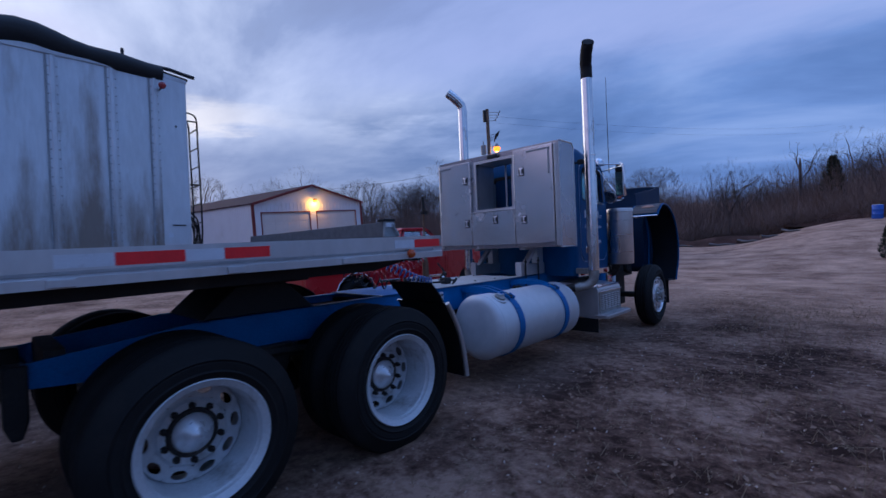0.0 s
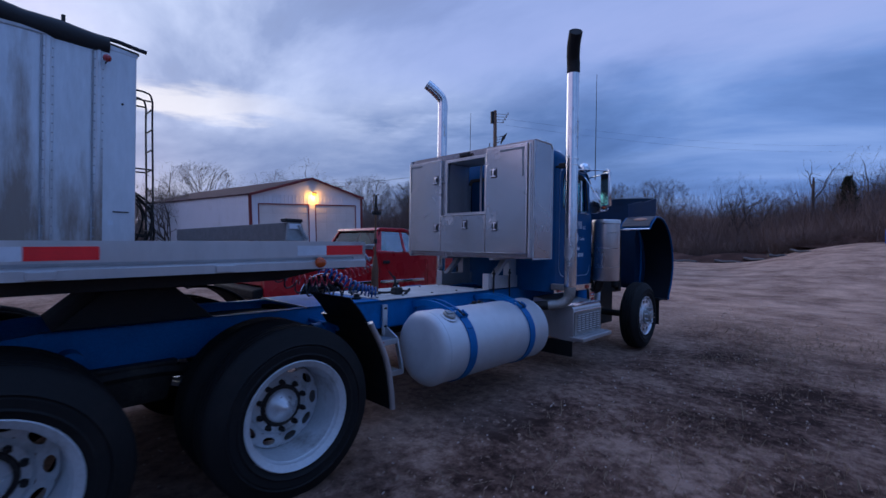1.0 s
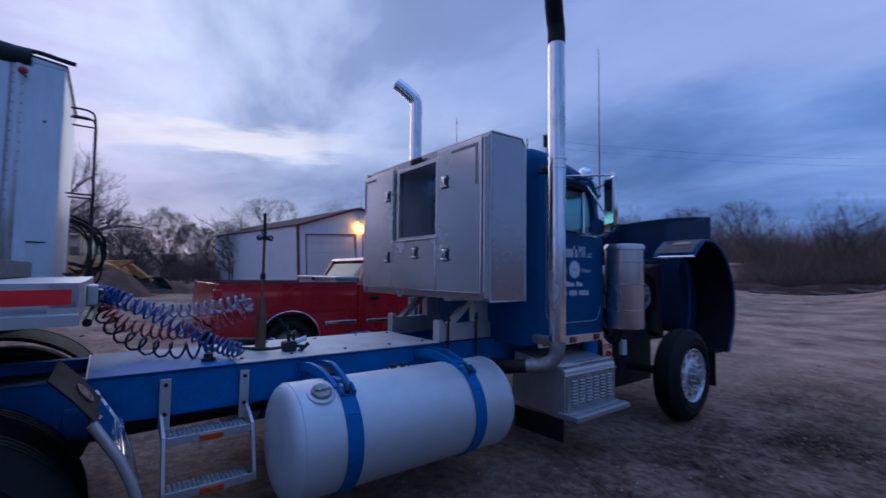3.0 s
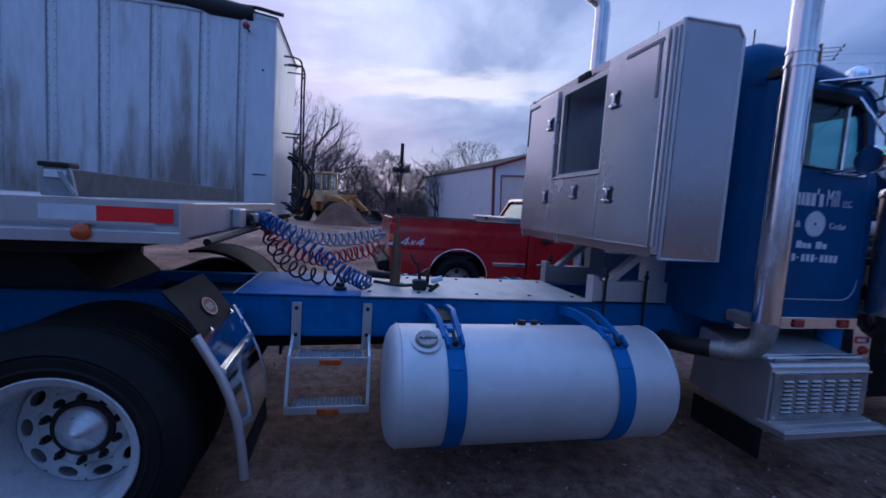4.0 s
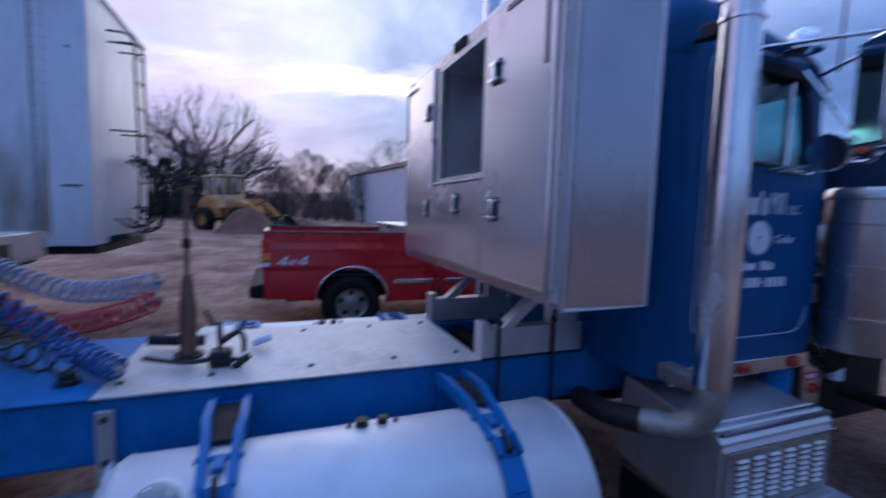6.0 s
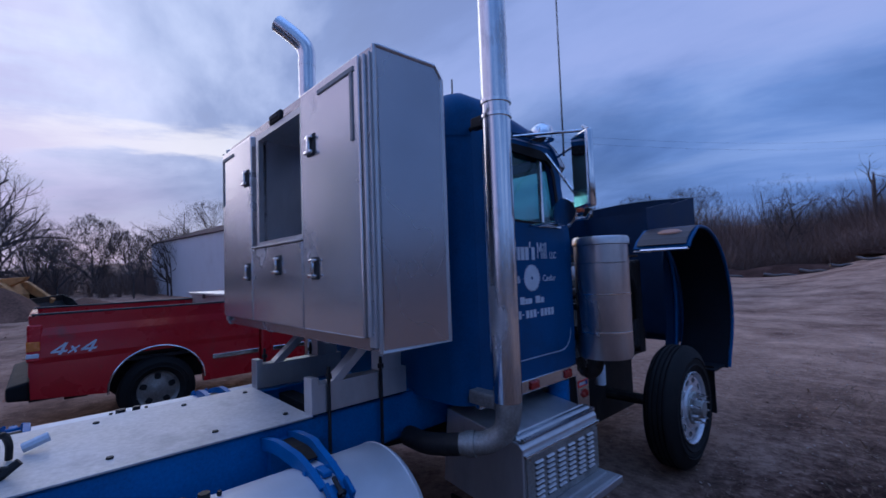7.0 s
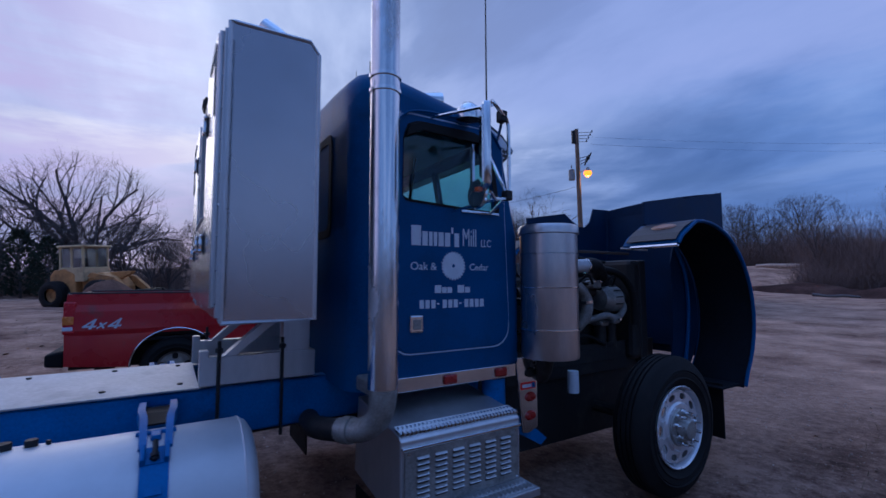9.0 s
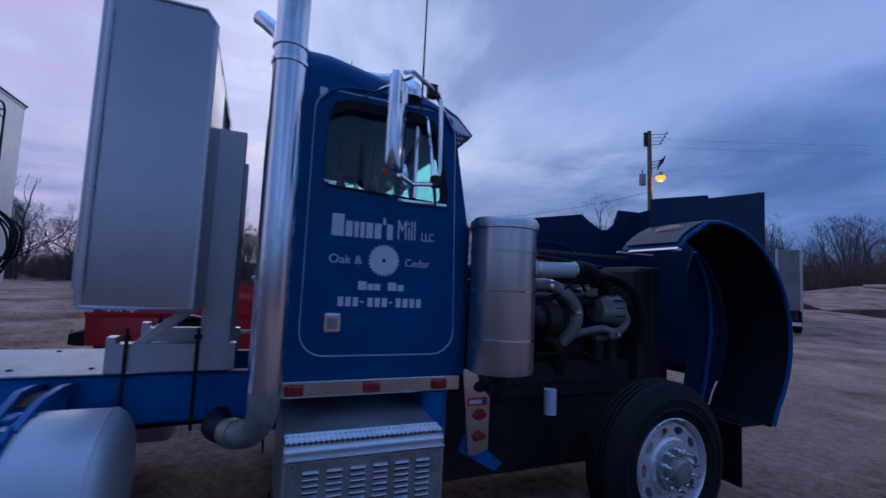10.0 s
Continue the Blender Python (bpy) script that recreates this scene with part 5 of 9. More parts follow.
    bm = tube([(-0.42 + 0.21 * math.cos(a), 4.52, 1.98 + 0.21 * math.sin(a)) for a in [2 * math.pi * k / 24 for k in range(25)]], 0.014, 6)
    part("steering_wheel", bm, CABIN, cab)
    # sides with door openings
    win = [(3.995, 2.128), (4.05, 2.120), (4.69, 2.092), (4.705, 2.13), (4.655, 2.44), (4.60, 2.565), (4.50, 2.60), (4.10, 2.60), (4.03, 2.575), (4.0, 2.50)]
    for s in (1, -1):
        outer = [(3.83, 1.0), (4.87, 1.03), (4.88, 1.98), (4.84, 2.16), (4.76, 2.50), (4.73, 2.57), (4.58, ztop(4.58) - R), (4.0, ztop(4.0) - R), (3.83, ztop(3.83) - R)]
        part("side_panel", holed(outer, win, "X", *sorted((s * (W - 0.03), s * W))), BLUE, cab)
        dout = round_rect(3.930, 4.812, 1.195, 2.55, 0.13)
        dout = [(y - 0.10 * max(0, z - 2.0) if y > 4.5 else y, z + (0.10 if z > 2.3 else 0)) for y, z in dout]
        d = part("door", holed(dout, win, "X", *sorted((s * W, s * (W + 0.010)))), BLUE, cab, "blue door with pale painted lettering" if s > 0 else "blue door")
        grow = lambda k: [(4.38 + (y - 4.38) * k, 1.86 + (z - 1.86) * k) for y, z in dout]
        part("pinstripe", frame_ring(grow(1.016), grow(1.004), "X", *sorted((s * (W + 0.002), s * (W + 0.006)))), PINSTRIPE, d)
        part("door_glass", prism(win, "X", *sorted((s * (W - 0.022), s * (W - 0.017)))), GLASSPANE, d, "clear side window, half down")
        part("window_seal", holed([(4.38 + (y - 4.36) * 1.05, 2.33 + (z - 2.33) * 1.07) for y, z in win], win, "X", *sorted((s * (W + 0.008), s * (W + 0.016)))), BLACKRUB, d)
        part("vent_post", box(*sorted((s * (W - 0.02), s * (W + 0.012))), 4.515, 4.535, 2.105, 2.60, 0.003), CHROME, d)
        part("window_rail", box(*sorted((s * (W + 0.01), s * (W + 0.022))), 4.42, 4.73, 2.070, 2.087, 0.003), CHROME, d)
        part("drip_rail", tube(smooth_path([(s * (W + 0.012), 3.95, 2.58), (s * (W + 0.02), 4.06, 2.67), (s * (W + 0.02), 4.35, 2.69), (s * (W + 0.018), 4.64, 2.66), (s * (W + 0.012), 4.76, 2.54)]), 0.009, 6), BLUE, cab, smooth=True)
        part("window_shade", prism([(4.01, 2.50), (4.04, 2.58), (4.12, 2.612), (4.50, 2.612), (4.60, 2.575), (4.63, 2.50), (4.56, 2.545), (4.12, 2.555), (4.05, 2.52)], "X", *sorted((s * (W + 0.012), s * (W + 0.035))), bevel=0.004), BLACKRUB, d, "dark window shade")
        part("door_handle", box(*sorted((s * (W + 0.008), s * (W + 0.026))), 4.045, 4.135, 1.315, 1.42, 0.010), CHROME, d, "chrome paddle handle")
        part("handle_recess", box(*sorted((s * (W + 0.024), s * (W + 0.03))), 4.062, 4.118, 1.335, 1.395, 0.004), CASTALU, d)
        # polished sill with marker lamps
        sl = part("sill_strip", box(*sorted((s * (W - 0.02), s * (W + 0.012))), 3.80, 4.87, 0.975, 1.06, 0.005), PIPECHROME, cab, "polished sill strip with red marker lamps")
        for y in (3.92, 4.33, 4.735):
            part("marker_lamp", box(*sorted((s * (W + 0.010), s * (W + 0.028))), y - 0.048, y + 0.048, 0.988, 1.046, 0.012), REDLENS, cab, "small dark red marker lamp")
        part("cab_badge", box(*sorted((s * (W + 0.001), s * (W + 0.006))), 3.945, 3.985, 2.615, 2.66, 0.002), LETTER, cab)
    # windscreen, pillars, cowl and visor
    part("windscreen_header", prism([(4.70, 2.60), (4.78, 2.55), (4.80, 2.62), (4.72, 2.74)], "X", -W + 0.12, W - 0.12, 0.01), BLUE, cab)
    part("cowl", prism([(4.70, 1.05), (4.92, 1.05), (4.92, 1.96), (4.86, 2.03), (4.72, 2.03)], "X", -W + 0.02, W - 0.02, 0.015), BLUE, cab)
    for s in (1, -1):
        part("windscreen_pillar", prism([(4.84, 1.98), (4.905, 1.98), (4.79, 2.60), (4.72, 2.60)], "X", *sorted((s * (W - 0.10), s * (W - 0.03))), bevel=0.01), BLUE, cab)
    part("windscreen_post", prism([(4.86, 1.98), (4.90, 1.98), (4.78, 2.60), (4.74, 2.60)], "X", -0.03, 0.03), BLUE, cab)
    part("windscreen", prism([(4.872, 2.0), (4.878, 2.0), (4.762, 2.59), (4.756, 2.59)], "X", -W + 0.11, W - 0.11), GLASSPANE, cab)
    vis = part("sun_visor", sheet([(4.70, 2.715), (4.80, 2.665), (4.91, 2.560)], 0.006, "X", -W + 0.02, W - 0.03), ALU, cab, "dull metal drop visor")
    for s in (1, -1):
        part("visor_cheek", prism([(4.69, 2.70), (4.80, 2.650), (4.905, 2.553), (4.715, 2.590)], "X", *sorted((s * (W - 0.034), s * (W - 0.028)))), ALU, vis)
        tab = part("visor_grille", prism([(4.715, 2.588), (4.905, 2.551), (4.745, 2.400), (4.725, 2.43)], "X", *sorted((s * (W - 0.034), s * (W - 0.028)))), PADBROWN, vis, "brown perforated visor tab")
        for r_, (z, y0, n) in enumerate(((2.560, 4.735, 6), (2.530, 4.74, 5), (2.50, 4.745, 4), (2.47, 4.745, 2))):
            for k in range(n):
                part("perforation", rod((s * (W - 0.029), y0 + 0.024 * k, z), (s * (W - 0.026), y0 + 0.024 * k, z), 0.0065, 6), LETTER, tab)
    # roof lamps, horn and whip aerials
    for x in (0.45, 0, -0.45):
        z = ztop(4.44) + (0.0 if abs(x) > 0.8 else 0.02)
        b = lathe([(-0.10, 0.0), (-0.085, 0.03), (-0.03, 0.055), (0.04, 0.065), (0.05, 0.06), (0.05, 0.0)], "Y", 20)
        part("roof_lamp", b, CHROME, cab, "chrome bullet clearance lamp", smooth=True, at=Matrix.Translation(Vector((x, 4.46, z + 0.01)) - ORIGIN[T.name]))
    part("air_horn", lathe([(-0.28, 0.03), (-0.1, 0.03), (0.1, 0.045), (0.22, 0.075), (0.222, 0.0)], "Y", 20), CHROME, cab, smooth=True, at=Matrix.Translation(Vector((0.55, 4.25, 2.945)) - ORIGIN[T.name]))
    for x, y, z0, z1 in ((1.14, 4.46, 2.52, 3.98), (-1.14, 4.46, 2.52, 3.9)):
        part("whip_aerial", rod((x, y, z0), (x, y, z1), 0.006, 6, 0.003), BLACK, cab)
    part("stub_aerial", rod((0.72, 3.86, 2.87), (0.72, 3.86, 3.02), 0.005, 6), BLACK, cab)
    # mirrors on tube brackets
    for s in (1, -1):
        # the plate is turned a little outward; ends are given from its outer edge inward
        o, i = Vector((s * 1.465, 4.20, 0)), Vector((s * 1.30, 4.30, 0))
        mid, ang = (o + i) / 2, math.atan2(i.y - o.y, i.x - o.x)
        place = Matrix.Translation(mid - ORIGIN[T.name]) @ Matrix.Rotation(ang, 4, "Z")
        if s < 0: place = place @ Matrix.Diagonal((1, -1, 1, 1))
        f = -1 if s > 0 else 1
        hb = box(-0.095, 0.095, -0.012, 0.03, 2.125, 2.575, 0.012)
        bmesh.ops.scale(hb, vec=(1, f, 1), verts=hb.verts[:])
        part("mirror_head", hb, CHROME, cab, "tall chrome west coast mirror", smooth=True, at=place)
        gb = box(-0.082, 0.082, -0.018, -0.012, 2.14, 2.56, 0.002)
        bmesh.ops.scale(gb, vec=(1, f, 1), verts=gb.verts[:])
        part("mirror_glass", gb, MIRROR, cab, at=place)
        # tube loop round the plate and arms back to the door
        loop = [(s * 1.42, 4.27, 2.59), (s * 1.36, 4.33, 2.635), (s * 1.28, 4.50, 2.59), (s * 1.275, 4.52, 2.55), (s * 1.25, 4.54, 2.2), (s * 1.25, 4.53, 2.12), (s * 1.34, 4.36, 2.08), (s * 1.41, 4.27, 2.10)]
        part("mirror_loop", tube(loop, 0.011, 8), CHROME, cab, smooth=True)
        for a, b in (((0.90, 4.74, 2.60), (1.30, 4.46, 2.60)), ((0.91, 4.20, 2.66), (1.36, 4.33, 2.61)), ((0.91, 4.66, 2.08), (1.27, 4.50, 2.12)), ((0.91, 4.35, 2.07), (1.34, 4.36, 2.08)), ((0.92, 4.58, 2.60), (1.27, 4.50, 2.14))):
            part("mirror_arm", rod((s * a[0], a[1], a[2]), (s * b[0], b[1], b[2]), 0.010, 8), CHROME, cab, smooth=True)
        part("arm_clamp", box(*sorted((s * 1.255, s * 1.305)), 4.44, 4.49, 2.56, 2.63, 0.008), BLACK, cab)
        part("arm_clamp", box(*sorted((s * 1.235, s * 1.285)), 4.49, 4.54, 2.10, 2.16, 0.008), BLACK, cab)
        part("spot_mirror", lathe([(-0.012, 0.0), (-0.012, 0.082), (-0.006, 0.088), (0.01, 0.085), (0.03, 0.05), (0.036, 0.0)], "Y", 24), CHROME, cab, smooth=True, at=Matrix.Translation(Vector((s * 1.20, 4.34, 2.13)) - ORIGIN[T.name]))
        part("mirror_lamp", box(*sorted((s * 1.36, s * 1.40)), 4.20, 4.23, 2.10, 2.125, 0.006), AMBER, cab)
        # bullet lamp hung beside the roof edge
        part("side_lamp", lathe([(0.05, 0.0), (0.045, 0.035), (0.01, 0.075), (-0.05, 0.088), (-0.07, 0.085), (-0.075, 0.0)], "Z", 22), CHROME, cab, "chrome bullet lamp beside the roof", smooth=True, at=Matrix.Translation(Vector((s * 1.0, 4.42, 2.72)) - ORIGIN[T.name]))
    # lettering on the door: readable words lettered, names and numbers as plain bars
    def word(body, size, y, z, squash=1.0):
        me = text_mesh(body, size)
        me.materials.append(LETTER)
        m = Matrix.Translation(Vector((W + 0.0115, y, z)) - ORIGIN[T.name]) @ Matrix(((0, 0, 1, 0), (1, 0, 0, 0), (0, 1, 0, 0), (0, 0, 0, 1))) @ Matrix.Diagonal((squash, 1, 1, 1))
        part("lettering", me, None, cab, "pale vinyl lettering", at=m)
    word("Oak &", 0.068, 4.143, 1.713, 1.04)
    word("Cedar", 0.062, 4.562, 1.713, 1.0)
    word("Mill", 0.165, 4.487, 1.900, 0.50)
    word("LLC", 0.070, 4.620, 1.872, 0.72)
    def bar(y0, y1, z0, z1):
        part("lettering_bar", box(W + 0.010, W + 0.0125, y0, y1, z0, z1), LETTER, cab)
    y = 4.057
    for w, h in ((0.066, 0.122), (0.038, 0.088), (0.024, 0.088), (0.024, 0.088), (0.038, 0.088), (0.038, 0.088), (0.014, 0.122), (0.034, 0.088)):
        bar(y, y + w, 1.842 if h > 0.1 and w > 0.02 else (1.842 if w > 0.02 else 1.925), 1.842 + h)
        y += w + 0.010
    for y0, w in ((4.222, 0.046), (4.274, 0.034), (4.314, 0.034), (4.392, 0.050), (4.450, 0.036)):
        bar(y0, y0 + w, 1.550, 1.598 if w > 0.04 else 1.586)
    for k in range(12):
        dash = k in (3, 7)
        bar(4.115 + k * 0.0412, 4.115 + k * 0.0412 + (0.018 if dash else 0.029), 1.478 if dash else 1.457, 1.488 if dash else 1.508)
    # saw blade emblem
    n = 26
    pts = []
    for k in range(n):
        a, b = 2 * math.pi * k / n, 2 * math.pi * (k + 0.75) / n
        pts += [(4.361 + 0.094 * math.cos(a), 1.721 + 0.094 * math.sin(a)), (4.361 + 0.079 * math.cos(b), 1.721 + 0.079 * math.sin(b))]
    part("saw_emblem", holed(pts, [(4.361 + 0.012 * math.cos(t), 1.721 + 0.012 * math.sin(t)) for t in np.linspace(0, 2 * math.pi, 12, endpoint=False)], "X", W + 0.010, W + 0.0125, 104), LETTER, cab, "pale saw blade emblem")


def build_hood(T):
    # tilted hood: a shell standing on its nose ahead of the engine, open towards the cab
    # standing nearly upright, its top sheet facing ahead, its sides reaching back between the fenders
    ys = lambda x: 8.10 + 0.06 * (1 - (x / 0.76) ** 2)
    cols = [-0.76, -0.70, -0.5, -0.25, 0, 0.25, 0.5, 0.70, 0.76]
    zs = lambda x: 2.66 - 0.05 * (abs(x) / 0.76) ** 2
    bm = bmesh.new()
    F = [[bm.verts.new((x, ys(x) - (0.05 if abs(x) > 0.73 else 0), z)) for x in cols] for z in (0.75, 1.4, 2.0, 2.5)] + [[bm.verts.new((x, ys(x) - (0.07 if abs(x) > 0.73 else 0.02), zs(x))) for x in cols]]
    B = [[bm.verts.new((v.co.x * 0.985, v.co.y - 0.03, v.co.z)) for v in row] for row in F]
    for R_ in (F, B):
        for P, Q in zip(R_, R_[1:]):
            for k in range(len(P) - 1):
                bm.faces.new((P[k], P[k + 1], Q[k + 1], Q[k]))
    for P, Q in ((F[0], B[0]), (F[-1], B[-1])):
        for k in range(len(P) - 1):
            bm.faces.new((P[k], P[k + 1], Q[k + 1], Q[k]))
    # shell, sides and inner panel carry the open hood's shade in their blue
    hood = part("hood", bm, SHADEDBLUE, T, "blue fibreglass hood tilted forward, its shade put into the colour", smooth=True)
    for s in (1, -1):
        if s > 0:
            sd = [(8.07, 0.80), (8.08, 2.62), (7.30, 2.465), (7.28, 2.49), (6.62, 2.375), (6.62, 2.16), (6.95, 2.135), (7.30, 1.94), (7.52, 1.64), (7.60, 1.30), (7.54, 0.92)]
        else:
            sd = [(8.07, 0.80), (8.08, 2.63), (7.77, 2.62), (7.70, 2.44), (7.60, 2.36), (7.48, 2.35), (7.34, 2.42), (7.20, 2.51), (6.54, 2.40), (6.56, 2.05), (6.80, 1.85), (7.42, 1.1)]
        part("hood_side", prism(sd, "X", *sorted((s * 0.745, s * 0.765))), SHADEDBLUE, hood)
    part("hood_inner_panel", box(-0.72, 0.72, 8.035, 8.05, 0.85, 2.5), SHADEDBLUE, hood)
    # fenders swung up with it
    for s in (1, -1):
        c = (6.74, 1.30)
        arc = [(6.34, 1.93), (6.40, 2.00), (6.50, 2.06)]
        arc += [(c[0] + 0.83 * math.cos(radians(a)), c[1] + 0.84 * math.sin(radians(a))) for a in range(98, -46, -8)]
        arc += [(7.34, 0.66)]
        x0, x1 = sorted((s * 0.73, s * 1.24))
        f = part("fender", sheet(arc, 0.012, "X", x0, x1), BLUE, hood, "blue front fender swung up with the hood", smooth=True)
        lip = [(s * 1.24, y, z) for y, z in arc]
        part("fender_edge", tube(lip, 0.016, 8), BLUE, hood, smooth=True)
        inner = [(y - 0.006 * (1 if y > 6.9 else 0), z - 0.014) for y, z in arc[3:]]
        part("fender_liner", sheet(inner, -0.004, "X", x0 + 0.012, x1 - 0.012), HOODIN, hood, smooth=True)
        wall = [p for p in arc[3:] if p[0] > 7.10] + [(7.04, 0.70), (7.09, 1.0), (7.13, 1.5), (7.10, 1.80)]
        part("inner_wall", prism(wall, "X", *sorted((s * 0.70, s * 0.715))), SHADEDBLUE, hood)
        part("inner_rim", tube(smooth_path([(s * 0.735, 7.16, 1.98), (s * 0.735, 7.31, 1.72), (s * 0.735, 7.36, 1.38), (s * 0.735, 7.31, 1.0), (s * 0.735, 7.24, 0.72)]), 0.02, 8), BLUE, hood, smooth=True)
        part("chrome_lip", prism([(6.325, 1.915), (6.36, 1.905), (6.40, 1.985), (6.345, 1.955)], "X", *sorted((s * 0.80, s * 1.235)), bevel=0.004), CHROME, hood, "bright strip on the fender edge")
        mk = sheet([(6.335, 1.965), (6.395, 2.025), (6.485, 2.082), (6.60, 2.130), (6.66, 2.148)], 0.006, "X", *sorted((s * 0.765, s * 1.225)))
        part("fender_pad", mk, PADBROWN, hood, "dull brown plate with a faded amber lamp")
        part("marker_lamp", lathe([(0, 0.075), (0.012, 0.06), (0.016, 0.0)], "Z", 20), PALEAMBER, hood, "oval faded amber marker lamp", at=Matrix.Translation(Vector((s * 1.03, 6.49, 2.094)) - ORIGIN[T.name]) @ Matrix.Rotation(radians(30), 4, "X") @ Matrix.Diagonal((1.55, 0.62, 1, 1)))
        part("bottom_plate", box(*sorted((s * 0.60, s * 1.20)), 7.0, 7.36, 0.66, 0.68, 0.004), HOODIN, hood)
        part("front_mud_flap", box(*sorted((s * 0.80, s * 1.17)), 7.07, 7.085, 0.22, 0.70, 0.003), BLACKRUB, T)


def build_engine(T):
    O = -ORIGIN[T.name]
    blk = prism([(-0.28, 0.85), (0.28, 0.85), (0.30, 1.30), (0.24, 1.66), (-0.24, 1.66), (-0.30, 1.30)], "Y", 5.25, 6.62, 0.03)
    eng = part("engine", blk, GREASE, T, "greasy diesel engine with cast pipes and hoses")
    part("rocker_cover", box(-0.20, 0.20, 5.3, 6.5, 1.66, 1.79, 0.04), GREASE, eng)
    part("oil_pan", box(-0.26, 0.26, 4.9, 6.7, 0.36, 0.85, 0.05), BLACK, eng)
    part("transmission", prism([(3.6, 0.62), (4.9, 0.48), (4.9, 0.98), (3.6, 0.86)], "X", -0.22, 0.22, 0.05), BLACK, eng)
    part("radiator", box(-0.50, 0.50, 6.90, 7.02, 0.80, 1.84, 0.02), BLACK, eng, "black radiator core")
    part("fan_shroud", box(-0.52, 0.52, 6.74, 6.90, 0.85, 1.84, 0.05), BLACK, eng)
    # straight bright pipe, clamped to a dark rubber elbow
    part("charge_pipe", tube([(0.62, 5.20, 1.72), (0.62, 5.58, 1.742), (0.62, 5.97, 1.762)], 0.060, 20), TANKALU, eng, "bright charge air pipe", smooth=True)
    for y in (5.60, 5.94):
        part("pipe_clamp", tube([(0.62, y, 1.738 + (y - 5.5) * 0.05), (0.62, y + 0.016, 1.739 + (y - 5.5) * 0.05)], 0.066, 20), CHROME, eng, smooth=True)
    part("pipe_boot", tube(smooth_path([(0.62, 5.95, 1.76), (0.60, 6.08, 1.765), (0.52, 6.24, 1.73), (0.42, 6.40, 1.66), (0.34, 6.52, 1.58)]), 0.068, 16), BLACKRUB, eng, smooth=True)
    part("coolant_hose", tube(smooth_path([(0.46, 5.66, 1.64), (0.51, 5.83, 1.63), (0.53, 5.97, 1.56), (0.53, 6.07, 1.44), (0.51, 6.06, 1.30), (0.44, 6.0, 1.18)]), 0.050, 16), PALECAST, eng, "pale wrapped hose", smooth=True)
    for p, q in (((0.505, 5.80, 1.632), (0.512, 5.83, 1.628)), ((0.53, 6.066, 1.45), (0.53, 6.07, 1.425))):
        part("hose_clamp", tube([p, q], 0.056, 16), CHROME, eng, smooth=True)
    part("turbocharger", lathe([(-0.20, 0.08), (-0.18, 0.115), (-0.07, 0.12), (-0.05, 0.16), (0.0, 0.175), (0.06, 0.165), (0.09, 0.12), (0.14, 0.09)], "Y", 28), GREASE, eng, "dull greasy turbocharger housing", smooth=True, at=Matrix.Translation(Vector((0.40, 5.86, 1.36)) + O))
    part("turbo_outlet", tube(smooth_path([(0.44, 5.82, 1.24), (0.46, 5.92, 1.16), (0.44, 5.98, 1.02), (0.38, 6.0, 0.92)]), 0.055, 14), GREASE, eng, smooth=True)
    part("turbo_inlet", tube(smooth_path([(0.42, 5.72, 1.36), (0.50, 5.58, 1.36), (0.60, 5.44, 1.32), (0.70, 5.30, 1.22)]), 0.085, 16), GREASE, eng, smooth=True)
    th = part("thermostat_housing", box(0.40, 0.50, 6.19, 6.32, 1.555, 1.635, 0.02), PALECAST, eng, "pale cast housing")
    part("housing_neck", rod((0.46, 6.12, 1.59), (0.46, 6.20, 1.595), 0.032, 12), CASTALU, th, smooth=True)
    for y in (6.215, 6.295):
        part("bolt_head", rod((0.498, y, 1.62), (0.510, y, 1.62), 0.010, 6), CHROME, th)
    al = part("alternator", lathe([(-0.15, 0.05), (-0.14, 0.105), (-0.05, 0.125), (0.08, 0.13), (0.12, 0.10), (0.15, 0.06)], "Y", 24), CASTALU, eng, "cast alternator", smooth=True, at=Matrix.Translation(Vector((0.42, 6.50, 1.45)) + O))
    for k in range(7):
        a = radians(-70 + 30 * k)
        part("cooling_slot", box(-0.006, 0.006, -0.05, 0.05, -0.004, 0.004), BLACK, al, at=Matrix.Rotation(a, 4, "Y") @ Matrix.Translation((0, 0.02, 0.128)))
    part("pulley", rod((0.42, 6.64, 1.45), (0.42, 6.70, 1.45), 0.07, 20), BLACK, eng, smooth=True)
    part("alternator_bracket", tube(smooth_path([(0.42, 6.14, 1.24), (0.49, 6.24, 1.28), (0.52, 6.36, 1.30), (0.53, 6.44, 1.27), (0.52, 6.54, 1.29), (0.50, 6.63, 1.36), (0.46, 6.65, 1.44)]), 0.032, 12), PALECAST, eng, "pale cast bracket", smooth=True)
    part("bracket_lug", box(0.50, 0.56, 6.40, 6.50, 1.22, 1.31, 0.02), PALECAST, eng)
    part("adjuster_bolt", rod((0.56, 6.45, 1.265), (0.60, 6.45, 1.265), 0.014, 6), CHROME, eng)
    part("fan_belt", tube(smooth_path([(0.42, 6.66, 1.52), (0.30, 6.67, 1.68), (0.10, 6.67, 1.74), (-0.10, 6.67, 1.66)]), 0.012, 6), BLACKRUB, eng, smooth=True)
    part("shroud_ring", tube(smooth_path([(0.50, 6.30, 1.74), (0.54, 6.50, 1.70), (0.55, 6.64, 1.60), (0.55, 6.72, 1.44), (0.54, 6.74, 1.20)]), 0.034, 10), BLACKRUB, eng, smooth=True)
    for y, z, r in ((6.42, 1.12, 0.060), (6.58, 1.14, 0.055), (5.62, 1.02, 0.06)):
        fl = part("oil_filter", rod((0.38, y, z - 0.16), (0.38, y, z + 0.07), r, 18), GREASE, eng, smooth=True)
